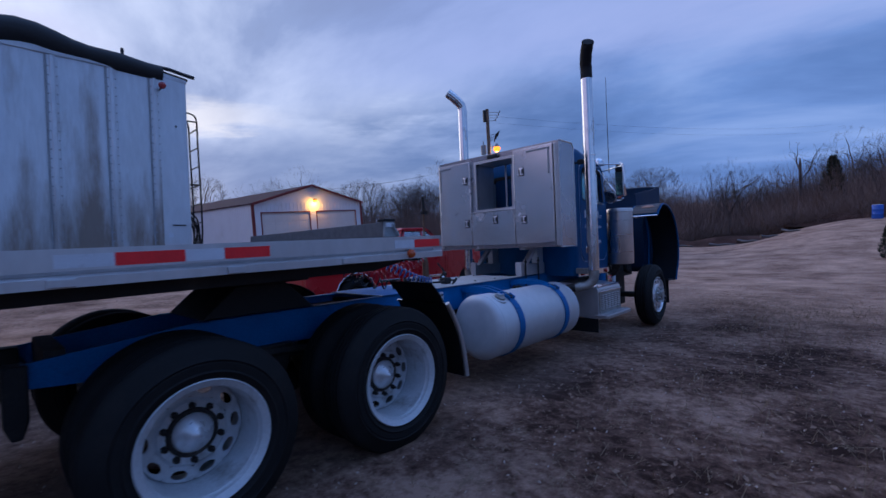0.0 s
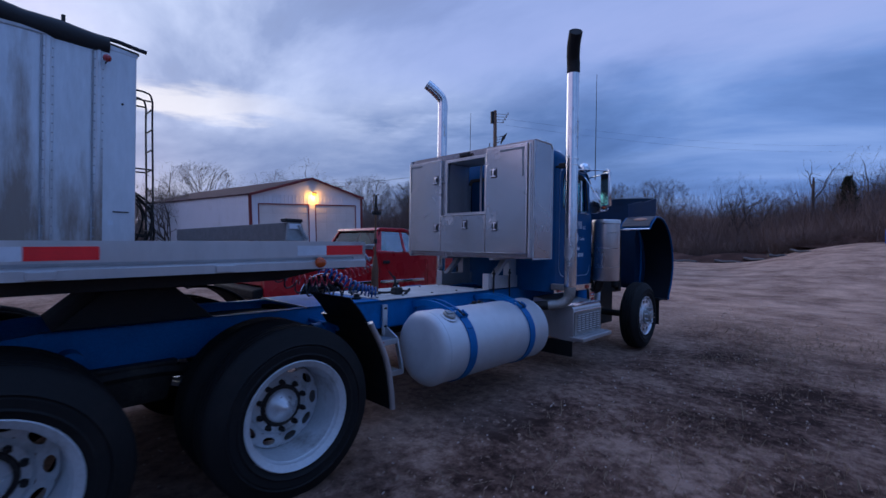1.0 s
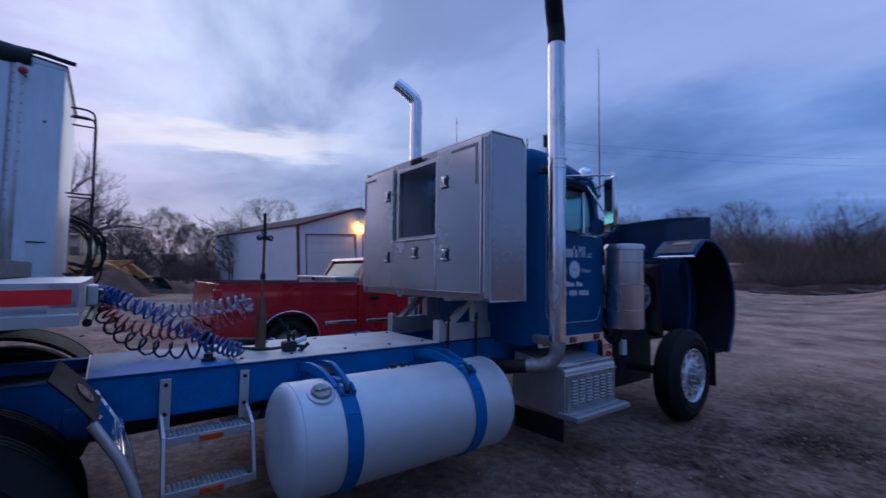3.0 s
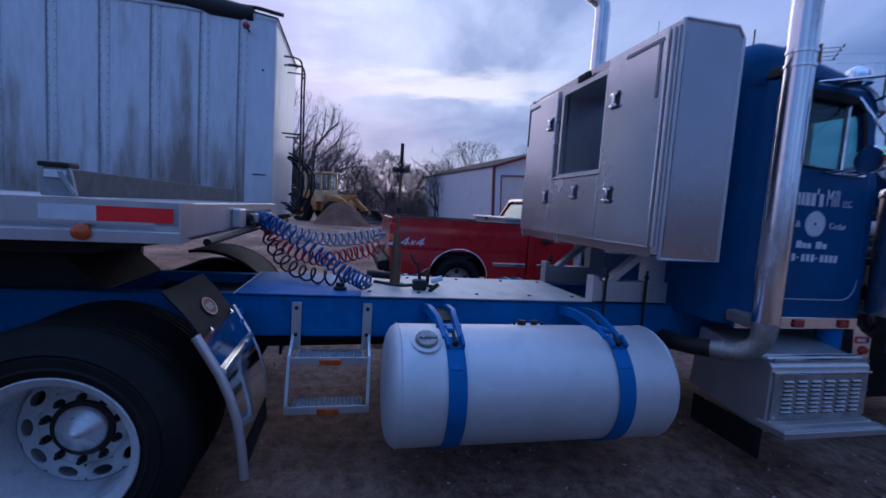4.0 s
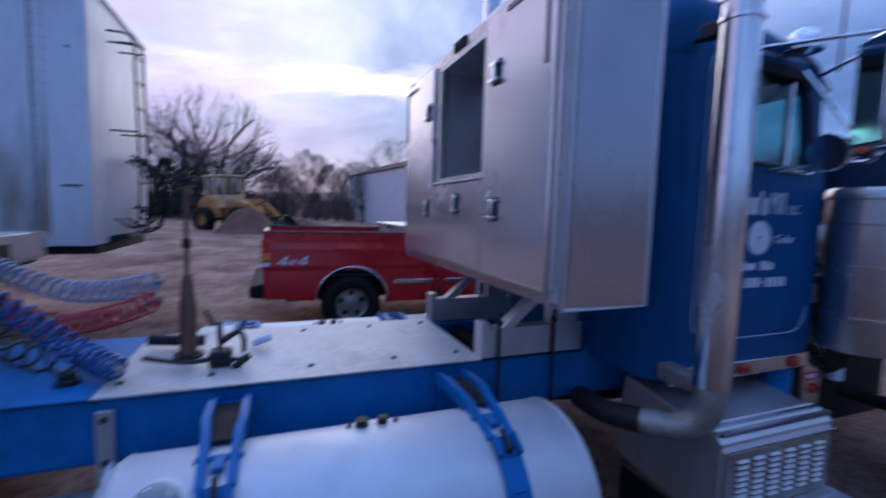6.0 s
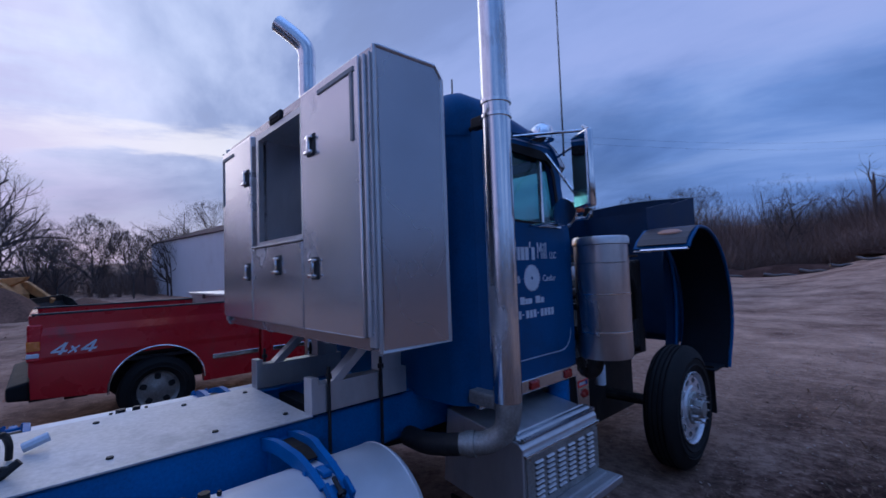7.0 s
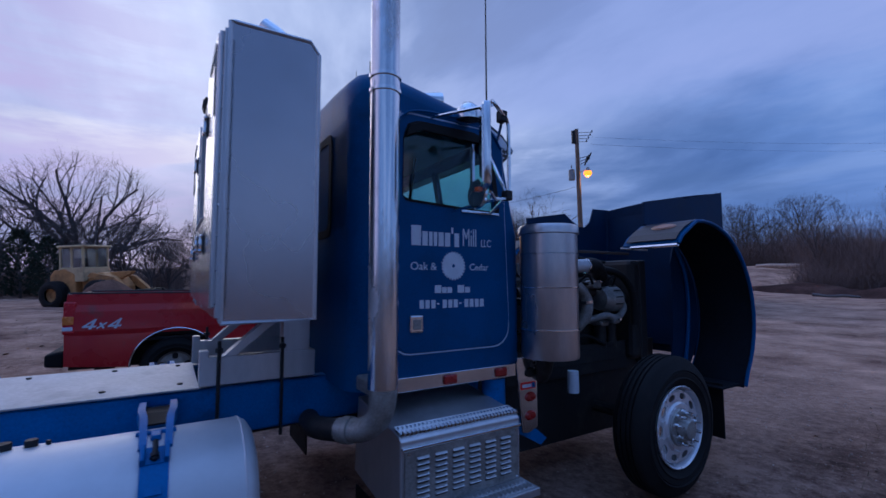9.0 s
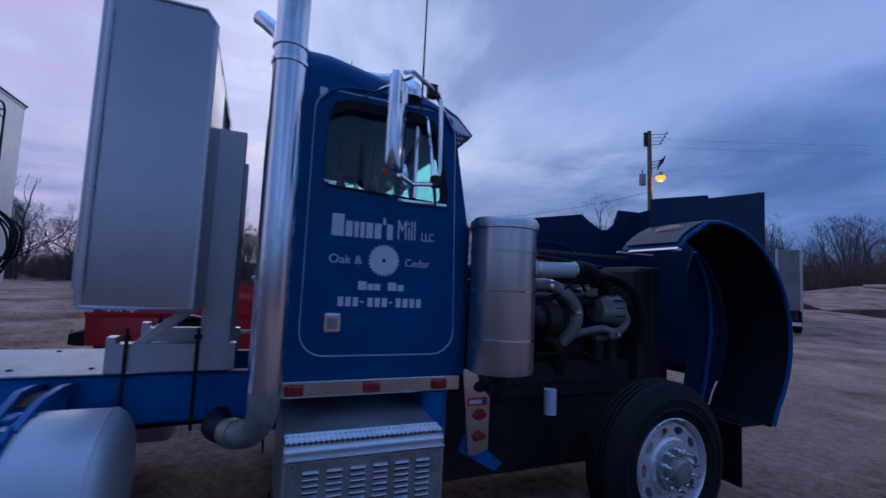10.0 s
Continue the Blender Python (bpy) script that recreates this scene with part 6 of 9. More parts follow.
        part("filter_head", box(0.31, 0.45, y - 0.06, y + 0.06, z + 0.07, z + 0.12, 0.015), CASTALU, fl)
    # exhaust manifold along the flank
    part("exhaust_manifold", tube([(0.36, 5.36, 1.52), (0.37, 5.9, 1.53), (0.36, 6.40, 1.52)], 0.05, 12), RUSTPIPE, eng, "rust-brown cast manifold", smooth=True)
    for k in range(6):
        y = 5.42 + 0.185 * k
        part("manifold_port", rod((0.22, y, 1.50), (0.36, y, 1.52), 0.038, 10), RUSTPIPE, eng, smooth=True)
    for pts, r in (([(0.5, 5.3, 1.5), (0.56, 5.6, 1.47), (0.50, 6.0, 1.60), (0.44, 6.4, 1.54)], 0.014), ([(0.45, 5.3, 1.2), (0.5, 5.7, 1.10), (0.47, 6.1, 1.12), (0.44, 6.4, 1.02)], 0.018), ([(0.62, 5.2, 1.84), (0.64, 5.7, 1.835), (0.55, 6.3, 1.80)], 0.014), ([(0.52, 6.16, 1.60), (0.56, 6.08, 1.66), (0.58, 5.98, 1.66), (0.52, 5.80, 1.50)], 0.012), ([(0.48, 6.34, 1.58), (0.54, 6.40, 1.66), (0.50, 6.52, 1.66), (0.44, 6.54, 1.56)], 0.010)):
        part("engine_hose", tube(smooth_path(pts), r, 8), BLACKRUB, eng, smooth=True)
    part("hood_ledge", box(0.705, 0.735, 5.15, 6.42, 1.862, 1.885, 0.004), RUSTPIPE, eng, "thin dark brown ledge over the engine")
    part("ledge_strip", box(0.77, 0.80, 6.24, 6.60, 1.905, 1.920, 0.003), ALU, eng, "dull metal strip")
    part("firewall_duct", box(-0.7, 0.7, 4.92, 5.0, 1.05, 1.9, 0.02), BLACK, eng)
    # far-side clutter seen over the block
    part("expansion_tank", box(-0.75, -0.35, 5.0, 5.3, 1.62, 1.95, 0.05), BLACK, eng)
    part("steering_box", box(-0.5, -0.36, 5.9, 6.2, 0.75, 1.05, 0.03), GREASE, eng)
    # black sheets added to fill the space under the engine with darkness
    part("frame_shield", box(0.36, 0.385, 4.95, 6.9, 0.20, 0.80, 0.004), BLACK, eng)
    part("frame_shield", box(-0.385, -0.36, 4.95, 6.6, 0.30, 0.80, 0.004), BLACK, eng)
    part("splash_panel", box(0.42, 0.44, 5.1, 6.6, 0.86, 0.98, 0.005), BLACK, eng)
    # air cleaners in front of the doors
    for s in (1, -1):
        ac = part("air_cleaner", lathe([(1.10, 0.0), (1.10, 0.16), (1.105, 0.192), (1.125, 0.197), (1.80, 0.197), (1.80, 0.203), (1.815, 0.203), (1.815, 0.197), (1.94, 0.197), (1.945, 0.208), (1.985, 0.208), (2.005, 0.196), (2.012, 0.0)], "Z", 40), CANISTER, T, "dull stainless round air cleaner canister", smooth=True, at=Matrix.Translation((s * 1.04, 5.07, 0)))
        for z in (1.808, 1.58, 1.30):
            part("canister_band", lathe([(z - 0.005, 0.197), (z - 0.004, 0.203), (z + 0.004, 0.203), (z + 0.005, 0.197)], "Z", 40), CHROME, ac, smooth=True, at=Matrix.Identity(4))
        part("canister_strap", box(*sorted((s * 0.70, s * 0.90)), 4.95, 5.05, 1.45, 1.50, 0.01), BLACK, T)
        part("intake_pipe", tube(smooth_path([(s * 0.95, 5.12, 1.12), (s * 0.90, 5.14, 0.98), (s * 0.78, 5.2, 0.94), (s * 0.55, 5.3, 1.1)]), 0.06, 12), GREASE, T, smooth=True)
        # lamp bracket below
        lb = part("lamp_bracket", prism([(4.92, 1.08), (5.12, 1.08), (5.12, 0.58), (5.03, 0.55), (4.98, 0.56)], "X", *sorted((s * 0.84, s * 0.855)), bevel=0.003), CHROME, T, "polished bracket with stickers and red lamps")
        for z, l in ((0.97, True), (0.80, True), (0.67, True)):
            part("bracket_lamp", lathe([(0, 0.035), (0.012, 0.028), (0.015, 0)], "X", 16), BLACK if z > 0.9 else REDLENS, lb, at=Matrix.Translation(Vector((s * 0.856, 5.05, z)) - ORIGIN[T.name]) @ Matrix.Scale(1.5, 4, (0, 1, 0)))
        part("sticker", box(*sorted((s * 0.856, s * 0.8575)), 4.96, 5.10, 0.855, 0.905), TAPERED, lb, "small red, white and blue sticker")
        part("sticker", box(*sorted((s * 0.8576, s * 0.859)), 4.975, 5.06, 0.868, 0.892), LETTER, lb)
        part("sticker", box(*sorted((s * 0.8576, s * 0.859)), 5.065, 5.095, 0.862, 0.898), STRAPBLUE, lb)
        part("reservoir", rod((s * 0.82, 4.745, 0.70), (s * 0.82, 4.745, 0.965), 0.080, 18), BLUEFRAME, T, smooth=True)
        part("small_filter", rod((s * 0.60, 5.78, 0.68), (s * 0.60, 5.78, 0.86), 0.048, 14), LETTER, T, smooth=True)
        part("cab_hanger", prism([(4.95, 0.56), (5.2, 0.42), (5.26, 0.46), (5.0, 0.66)], "X", *sorted((s * 0.76, s * 0.80))), BLUEFRAME, T)


truck = build_truck()


# ---- air lines and their post on the deck ----
def coil(points, turns, radius, wire, sides=6, per_turn=9):
    """A helix wound round a smooth line."""
    line = smooth_path(points, 24)
    n = turns * per_turn
    out = []
    up = Vector((0, 0, 1))
    for i in range(n + 1):
        f = i / n * (len(line) - 1)
        k = min(int(f), len(line) - 2)
        p = line[k].lerp(line[k + 1], f - k)
        d = (line[k + 1] - line[k]).normalized()
        a = (up - d * up.dot(d)).normalized()
        b = d.cross(a)
        t = 2 * math.pi * i / per_turn
        end = min(1.0, i / per_turn, (n - i) / per_turn)
        out.append(p + radius * end * (math.cos(t) * a + math.sin(t) * b))
    return tube(out, wire, sides)


def build_air_lines():
    def line(label, points, turns, radius, mat, wire=0.0085):
        pts = [Vector(p) for p in points]
        root = thing("air_hose", pts[-1], label, "air hose", "air lines to the trailer")
        h = part("coiled_hose", coil(points, turns, radius, wire), mat, root, smooth=True)
        for p, q in ((pts[0], pts[1]), (pts[-1], pts[-2])):
            part("hose_fitting", rod(p, p + (q - p).normalized() * 0.09, 0.014, 8), CASTALU, root, smooth=True)
        part("gladhand", box(pts[0].x - 0.05, pts[0].x + 0.05, 0.475, 0.53, pts[0].z - 0.03, pts[0].z + 0.045, 0.012), BLACK, root)
    line("blue coiled air hose sagging over the deck", [(-0.12, 0.53, 1.50), (-0.02, 0.66, 1.46), (0.08, 0.95, 1.30), (0.20, 1.20, 1.15), (0.31, 1.37, 1.09)], 24, 0.052, HOSEBLUE)
    line("red coiled air hose between trailer and post", [(-0.35, 0.53, 1.47), (-0.32, 0.68, 1.28), (-0.20, 0.97, 1.195), (0.0, 1.24, 1.27), (0.08, 1.47, 1.36)], 22, 0.050, HOSERED)
    line("pale blue coiled air hose between trailer and post", [(-0.55, 0.53, 1.47), (-0.48, 0.70, 1.40), (-0.28, 0.98, 1.35), (-0.08, 1.24, 1.38), (0.07, 1.47, 1.44)], 20, 0.050, HOSEPALE)
    line("black coiled electric cord hanging to the deck", [(-0.45, 0.53, 1.42), (-0.30, 0.64, 1.24), (-0.10, 0.80, 1.13), (0.06, 1.00, 1.10), (0.14, 1.24, 1.10)], 10, 0.054, HOSEBLACK)

    px, py = 0.005, 1.565
    P = thing("hose_post", (px, py, 1.044), "tall brown and black hose tender post on the deck", "hose post")
    at_post = Matrix.Translation((px, py, 0))
    part("base_tube", lathe([(1.056, 0.040), (1.30, 0.038), (1.33, 0.036), (1.36, 0.030), (1.42, 0.026), (1.46, 0.018)], "Z", 18), COPPER, P, "brown weathered spring tube", smooth=True, at=at_post)
    part("upper_rod", rod((px, py, 1.44), (px, py + 0.002, 2.06), 0.011, 10), COPPER, P, smooth=True)
    part("tip_sleeve", rod((px, py, 1.98), (px, py, 2.12), 0.013, 10), BLACK, P, smooth=True)
    part("hose_clamp", lathe([(1.590, 0.0), (1.594, 0.021), (1.640, 0.021), (1.644, 0.0)], "Z", 12), BLACK, P, at=at_post)
    part("swivel_head", box(px - 0.012, px + 0.012, py - 0.050, py + 0.050, 1.912, 1.930, 0.005), BLACK, P)
    for dy, dz in ((-0.042, 0.0), (0.0, 0.0), (0.042, 0.0), (-0.008, 0.040)):
        part("swivel_ring", tube([(px + 0.018, py + dy + 0.018 * math.cos(a), 1.922 + dz + 0.018 * math.sin(a)) for a in [2 * math.pi * k / 14 for k in range(15)]], 0.0065, 6), BLACK, P, smooth=True)
    part("foot_flange", lathe([(1.044, 0.07), (1.056, 0.07), (1.058, 0.0)], "Z", 16), BLACK, P, at=at_post)

    V = thing("air_valve_cluster", (0.18, 1.76, 1.044), "black pipe fittings and valves on the deck plate", "valve")
    part("pipe_run", tube(smooth_path([(0.12, 1.40, 1.085), (0.20, 1.58, 1.075), (0.21, 1.72, 1.085), (0.25, 1.84, 1.08)]), 0.012, 8), BLACK, V, smooth=True)
    part("valve_body", box(0.13, 0.23, 1.68, 1.78, 1.044, 1.12, 0.014), BLACK, V)
    part("valve_stem", rod((0.18, 1.73, 1.12), (0.14, 1.72, 1.24), 0.013, 8), BLACK, V)
    part("lever", rod((0.15, 1.70, 1.23), (0.12, 1.66, 1.30), 0.009, 8), BLACK, V)
    part("pipe_elbow", tube(smooth_path([(0.18, 1.74, 1.16), (0.10, 1.80, 1.18), (0.02, 1.82, 1.12), (0.0, 1.82, 1.05)]), 0.014, 8), BLACK, V, smooth=True)
    part("tee_fitting", rod((0.245, 1.79, 1.044), (0.245, 1.86, 1.10), 0.016, 8), BLACK, V)
    part("brass_coupling", rod((-0.05, 1.86, 1.07), (-0.05, 1.95, 1.10), 0.022, 8), LETTER, V)
    part("rear_pipe", rod((-0.15, 1.36, 1.10), (-0.10, 1.62, 1.09), 0.03, 10), BLACK, V, smooth=True)
    G = thing("deck_plug", (0.25, 1.16, 1.04), "black capped grease plug on the blue deck plate", "plug")
    part("plug_base", lathe([(0, 0.045), (0.02, 0.045), (0.025, 0.03), (0.05, 0.03), (0.052, 0.0)], "Z", 16), BLACK, G, smooth=True, at=Matrix.Translation((0.25, 1.16, 1.04)))


build_air_lines()


# ---- flatbed trailer over the fifth wheel ----
def build_flatbed():
    F = thing("flatbed_trailer", (0, -5.0, 0), "aluminium flatbed trailer with red and white reflective tape", "trailer")
    Y0, Y1, Z = -11.5, 0.495, 1.592
    for s in (1, -1):
        prof = [(s * 1.297, Z), (s * 1.297, Z - 0.10), (s * 1.284, Z - 0.115), (s * 1.304, Z - 0.13), (s * 1.304, Z - 0.175), (s * 1.18, Z - 0.175), (s * 1.18, Z - 0.16), (s * 1.25, Z - 0.15), (s * 1.25, Z - 0.02), (s * 1.11, Z - 0.02), (s * 1.11, Z)]
        r = part("side_rail", prism(prof, "Y", Y0, Y1), ALU, F, "aluminium side rail with stake pockets")
        segs = [(0.186, 0.470, TAPERED), (-0.02, 0.184, TAPEWHITE), (-1.255, -0.998, TAPERED), (-1.45, -1.257, TAPEWHITE), (-1.75, -1.452, TAPERED), (-1.97, -1.752, TAPEWHITE), (-3.25, -2.95, TAPERED), (-3.45, -3.252, TAPEWHITE), (-5.2, -4.9, TAPERED), (-5.4, -5.202, TAPEWHITE)]
        for a, b, m in segs:
            part("reflective_tape", box(*sorted((s * 1.2972, s * 1.2992)), a, b, Z - 0.088, Z - 0.026), m, F)
        part("marker_lamp", lathe([(0, 0.036), (0.02, 0.032), (0.03, 0.015), (0.031, 0)], "X", 16), AMBER, F, "round amber marker lamp", smooth=True, at=Matrix.Translation((s * 1.304, 0.135, Z - 0.135)) @ (Matrix.Identity(4) if s > 0 else Matrix.Rotation(math.pi, 4, "Z")))
        for y in np.arange(-11.0, -0.4, 0.75):
            part("stake_pocket", box(*sorted((s * 1.305, s * 1.318)), y, y + 0.10, Z - 0.172, Z - 0.132, 0.004), ALU, F)
    for k in range(14):
        x = -1.11 + k * 0.1586
        part("deck_plank", box(x + 0.002, x + 0.156, Y0, Y1 - 0.10, Z - 0.035, Z - 0.004, 0.003), ALU, F)
    part("front_rail", prism([(Y1 - 0.10, Z), (Y1, Z), (Y1, Z - 0.155), (Y1 - 0.03, Z - 0.175), (Y1 - 0.10, Z - 0.175)], "X", -1.297, 1.297, 0.005), ALU, F, "aluminium front rail with air fittings")
    part("front_box", box(0.30, 0.46, Y1, Y1 + 0.05, Z - 0.15, Z - 0.03, 0.01), ALU, F)
    part("gladhand_plate", box(-0.85, 0.25, Y1, Y1 + 0.012, Z - 0.16, Z - 0.05, 0.004), BLACK, F)
    for x in (0.05, -0.22, -0.50):
        part("air_coupling", box(x - 0.05, x + 0.05, Y1 + 0.012, Y1 + 0.075, Z - 0.135, Z - 0.065, 0.014), CASTALU, F)
        part("coupling_arm", rod((x + 0.03, Y1 + 0.045, Z - 0.10), (x + 0.16, Y1 + 0.06, Z - 0.085), 0.016, 8), BLACK, F)
        part("coupling_knob", lathe([(0, 0.034), (0.03, 0.034), (0.035, 0.02), (0.05, 0.0)], "Y", 14), BLACK, F, smooth=True, at=Matrix.Translation((x + 0.14, Y1 + 0.02, Z - 0.09)))
    part("upper_coupler", prism([(-2.2, 1.33), (0.0, 1.33), (Y1 - 0.05, 1.41), (Y1 - 0.05, 1.425), (-2.2, 1.425)], "X", -1.0, 1.0), BLACK, F)
    for x in (-0.5, 0.5):
        part("main_beam", prism([(Y0, 1.05), (-3.0, 1.05), (-2.2, 1.33), (-0.2, 1.33), (-0.2, 1.425), (Y0, 1.425)], "X", x - 0.06, x + 0.06), BLACK, F)
    for y in np.arange(-11.2, -0.3, 0.6):
        part("cross_bearer", box(-1.18, 1.18, y, y + 0.05, 1.43, 1.56), BLACK, F)
    part("nose_hose_bar", rod((1.0, Y1 + 0.02, 1.40), (-1.0, Y1 + 0.05, 1.43), 0.02, 8), BLACK, F)
    # bogie far behind, to stand on
    tm = mesh_of("trailer_tyre", tyre_mesh(0.52, 0.27), RUBBER, True)
    for y in (-9.6, -10.9):
        for s in (1, -1):
            part("trailer_tyre", tm, None, F, at=Matrix.Translation((s * 1.05, y, 0.67)))
            part("trailer_tyre", tm, None, F, at=Matrix.Translation((s * 0.72, y, 0.67)))
        part("trailer_axle", rod((-1.0, y, 0.67), (1.0, y, 0.67), 0.065, 10), BLACK, F)
        part("axle_hanger", box(-0.55, 0.55, y - 0.15, y + 0.15, 0.70, 1.06), BLACK, F)

    # the trailer lies a little lower at the rear than the tractor's frame
    hitch = Vector((0, 5.3, 1.55))
    F.matrix_world = F.matrix_world @ Matrix.Translation(hitch) @ Matrix.Rotation(radians(0.9), 4, "X") @ Matrix.Translation(-hitch)

    B = thing("timber_beam", (0, 0.0, Z), "weathered grey timber beam lying across the flatbed", "timber")
    b = box(-1.29, 1.20, -0.05, 0.05, Z, Z + 0.115, 0.006)
    rot(b, -1.0, "Z", (1.20, 0, Z))
    part("beam", b, WOODGREY, B)
    C = thing("chain_binder", (1.22, 0.0, Z), "pale strap bracket with a black cap on the timber end", "bracket")
    part("bracket_plate", prism([(-0.055, Z), (0.075, Z), (0.055, Z + 0.10), (0.045, Z + 0.125), (-0.045, Z + 0.125)], "X", 1.203, 1.222, 0.003), PAINTGREY, C)
    part("strap_web", box(1.222, 1.230, -0.040, 0.040, Z + 0.075, Z + 0.108, 0.003), LETTER, C)
    part("strap_hook", box(1.150, 1.232, -0.062, 0.052, Z + 0.118, Z + 0.140, 0.006), BLACK, C)
    part("strap_tail", tube(smooth_path([(1.228, 0.02, Z + 0.10), (1.236, 0.05, Z + 0.05), (1.24, 0.08, Z + 0.008)]), 0.010, 6), PAINTGREY, C)


build_flatbed()


# ---- tall aluminium trailer beside it ----
def build_tall_trailer():
    V = thing("bulk_trailer", (-4.8, -5.0, 0.12), "tall riveted aluminium bulk trailer with rolled black tarp and brown stains", "trailer", level=False)
    X1, X0, Y1, Y0, Z0, Z1 = -3.50, -5.78, 0.06, -12.0, 1.36, 4.17
    body = part("body", box(X0 + 0.02, X1 - 0.02, Y0, Y1 - 0.02, Z0, Z1, 0.01), VANALU, V, "aluminium sheet body")
    # side panels between posts, each its own sheet, slightly bowed
    ys = [-0.36, -0.86, -1.47, -2.08, -2.68, -3.29, -3.90, -4.51, -5.12, -5.73, -6.34, -6.95, -7.56, -8.17, -8.78, -9.39, -10.0, -10.6, -11.2, -11.8]
    for a, b in zip(ys, ys[1:]):
        bow = sheet([(X1 - 0.012, b + 0.03), (X1 + 0.002, b + 0.10), (X1 + 0.008, (a + b) / 2), (X1 + 0.002, a - 0.10), (X1 - 0.012, a - 0.03)], -0.004, "Z", Z0 + 0.10, Z1 - 0.03)
        part("side_sheet", bow, VANSIDE, body, smooth=True)
    part("corner_sheet", sheet([(X1 - 0.002, -0.33), (X1 + 0.003, -0.1), (X1 - 0.002, 0.05), (X1 - 0.02, Y1 - 0.005), (X1 - 0.06, Y1)], -0.005, "Z", Z0 - 0.05, Z1 + 0.02), VANALU, body, "plain wrapped corner sheet", smooth=True)
    for y in ys:
        p = part("side_post", prism([(X1 - 0.005, y - 0.055), (X1 + 0.006, y - 0.05), (X1 + 0.010, y - 0.03), (X1 + 0.022, y - 0.018), (X1 + 0.022, y + 0.018), (X1 + 0.010, y + 0.03), (X1 + 0.006, y + 0.05), (X1 - 0.005, y + 0.055)], "Z", Z0 + 0.06, Z1 - 0.02), VANSIDE, body)
        # thin grey strip draws the shade in the gap along each post
        part("panel_seam", box(X1 + 0.004, X1 + 0.0125, y - 0.075, y - 0.056, Z0 + 0.10, Z1 - 0.03), SEAMSHADE_RIVETS, body)
    rivet = mesh_of("rivet", lathe([(0, 0.011), (0.005, 0.009), (0.008, 0)], "X", 6), SEAMSHADE_RIVETS)
    for y in ys[:8]:
        for dy in (-0.042, 0.042):
            for k in range(22):
                part("rivet", rivet, None, body, at=Matrix.Translation(Vector((X1 + 0.0085, y + dy, Z0 + 0.16 + 0.117 * k)) - ORIGIN[V.name]))
    part("bottom_rail", box(X1 - 0.03, X1 + 0.025, Y0, -0.33, Z0 - 0.06, Z0 + 0.10, 0.006), VANALU, V)
    part("top_rail", box(X1 - 0.05, X1 + 0.03, Y0, -0.30, Z1 - 0.05, Z1 + 0.06, 0.012), VANALU, V)
    # front wall and its ladder
    part("front_wall", box(X0 + 0.03, X1 - 0.05, Y1 - 0.03, Y1, Z0 - 0.05, Z1 - 0.02, 0.006), VANALU, V, "front wall sheet")
    part("front_cap", prism([(-0.34, Z1 - 0.02), (-0.34, Z1 + 0.075), (Y1 + 0.01, Z1 + 0.02), (Y1 + 0.01, Z1 - 0.04)], "X", X0, X1 + 0.012, 0.006), VANALU, V)
    part("cap_trim", rod((X1 + 0.01, -0.34, Z1 + 0.07), (X1 + 0.01, Y1 + 0.015, Z1 + 0.015), 0.014, 6), BLACK, V)
    part("cap_trim", rod((X1, Y1 + 0.015, Z1 + 0.01), (X0, Y1 + 0.015, Z1 + 0.01), 0.014, 6), BLACK, V)
    ld = part("ladder", tube(smooth_path([(-4.02, 0.10, 3.84), (-4.04, 0.28, 3.84), (-4.05, 0.36, 3.76), (-4.05, 0.37, 3.4), (-4.05, 0.37, 1.62), (-4.05, 0.12, 1.60)], 5), 0.014, 8), BLACK, V, "dark tube ladder on the front wall", smooth=True)
    part("ladder_rail", tube(smooth_path([(-4.42, 0.10, 3.84), (-4.44, 0.28, 3.84), (-4.45, 0.36, 3.76), (-4.45, 0.37, 3.4), (-4.45, 0.37, 1.62), (-4.45, 0.12, 1.60)], 5), 0.014, 8), BLACK, ld, smooth=True)
    for z in np.arange(1.75, 3.75, 0.31):
        part("ladder_rung", rod((-4.05, 0.37, z), (-4.45, 0.37, z), 0.011, 8), BLACK, ld)
    for z in (2.68, 3.72):
        for x in (-4.05, -4.45):
            part("ladder_stay", rod((x, 0.37, z), (x, 0.10, z), 0.012, 8), BLACK, ld)
    part("clearance_lamp", lathe([(0, 0.05), (0.03, 0.045), (0.05, 0.02), (0.051, 0)], "X", 16), REDLENS, V, "round red clearance lamp on a stalk", smooth=True, at=Matrix.Translation((X1 + 0.17, -0.30, 3.97)))
    part("lamp_stalk", rod((X1, -0.29, 3.955), (X1 + 0.18, -0.30, 3.97), 0.012, 6), BLACK, V)
    part("door_hasp", box(X1 + 0.006, X1 + 0.022, -0.20, -0.02, 1.97, 1.986, 0.004), BLACK, V)
    part("data_sticker", box(X1 + 0.004, X1 + 0.006, -0.25, -0.13, 1.80, 1.86), LETTER, V)
    part("rivet_head", rod((X1, -0.10, 3.45), (X1 + 0.02, -0.10, 3.45), 0.015, 8), BLACK, V)
    # rolled tarp
    b = bmesh.new()
    pts, rs = [], []
    for k in range(70):
        y = -0.25 - k * 0.17
        pts.append((X1 - 0.04, y, Z1 + 0.06 + 0.05 * noise.noise((y * 1.3, 0, 0)) + 0.13 * math.exp(-((y + 1.75) / 0.4) ** 2)))
        rs.append(0.125 + 0.035 * noise.noise((y * 2.1, 5, 0)) + 0.05 * math.exp(-((y + 1.75) / 0.4) ** 2))
    part("rolled_tarp", tube(pts, rs, 10), TARP, V, "black rolled load tarp", smooth=True)
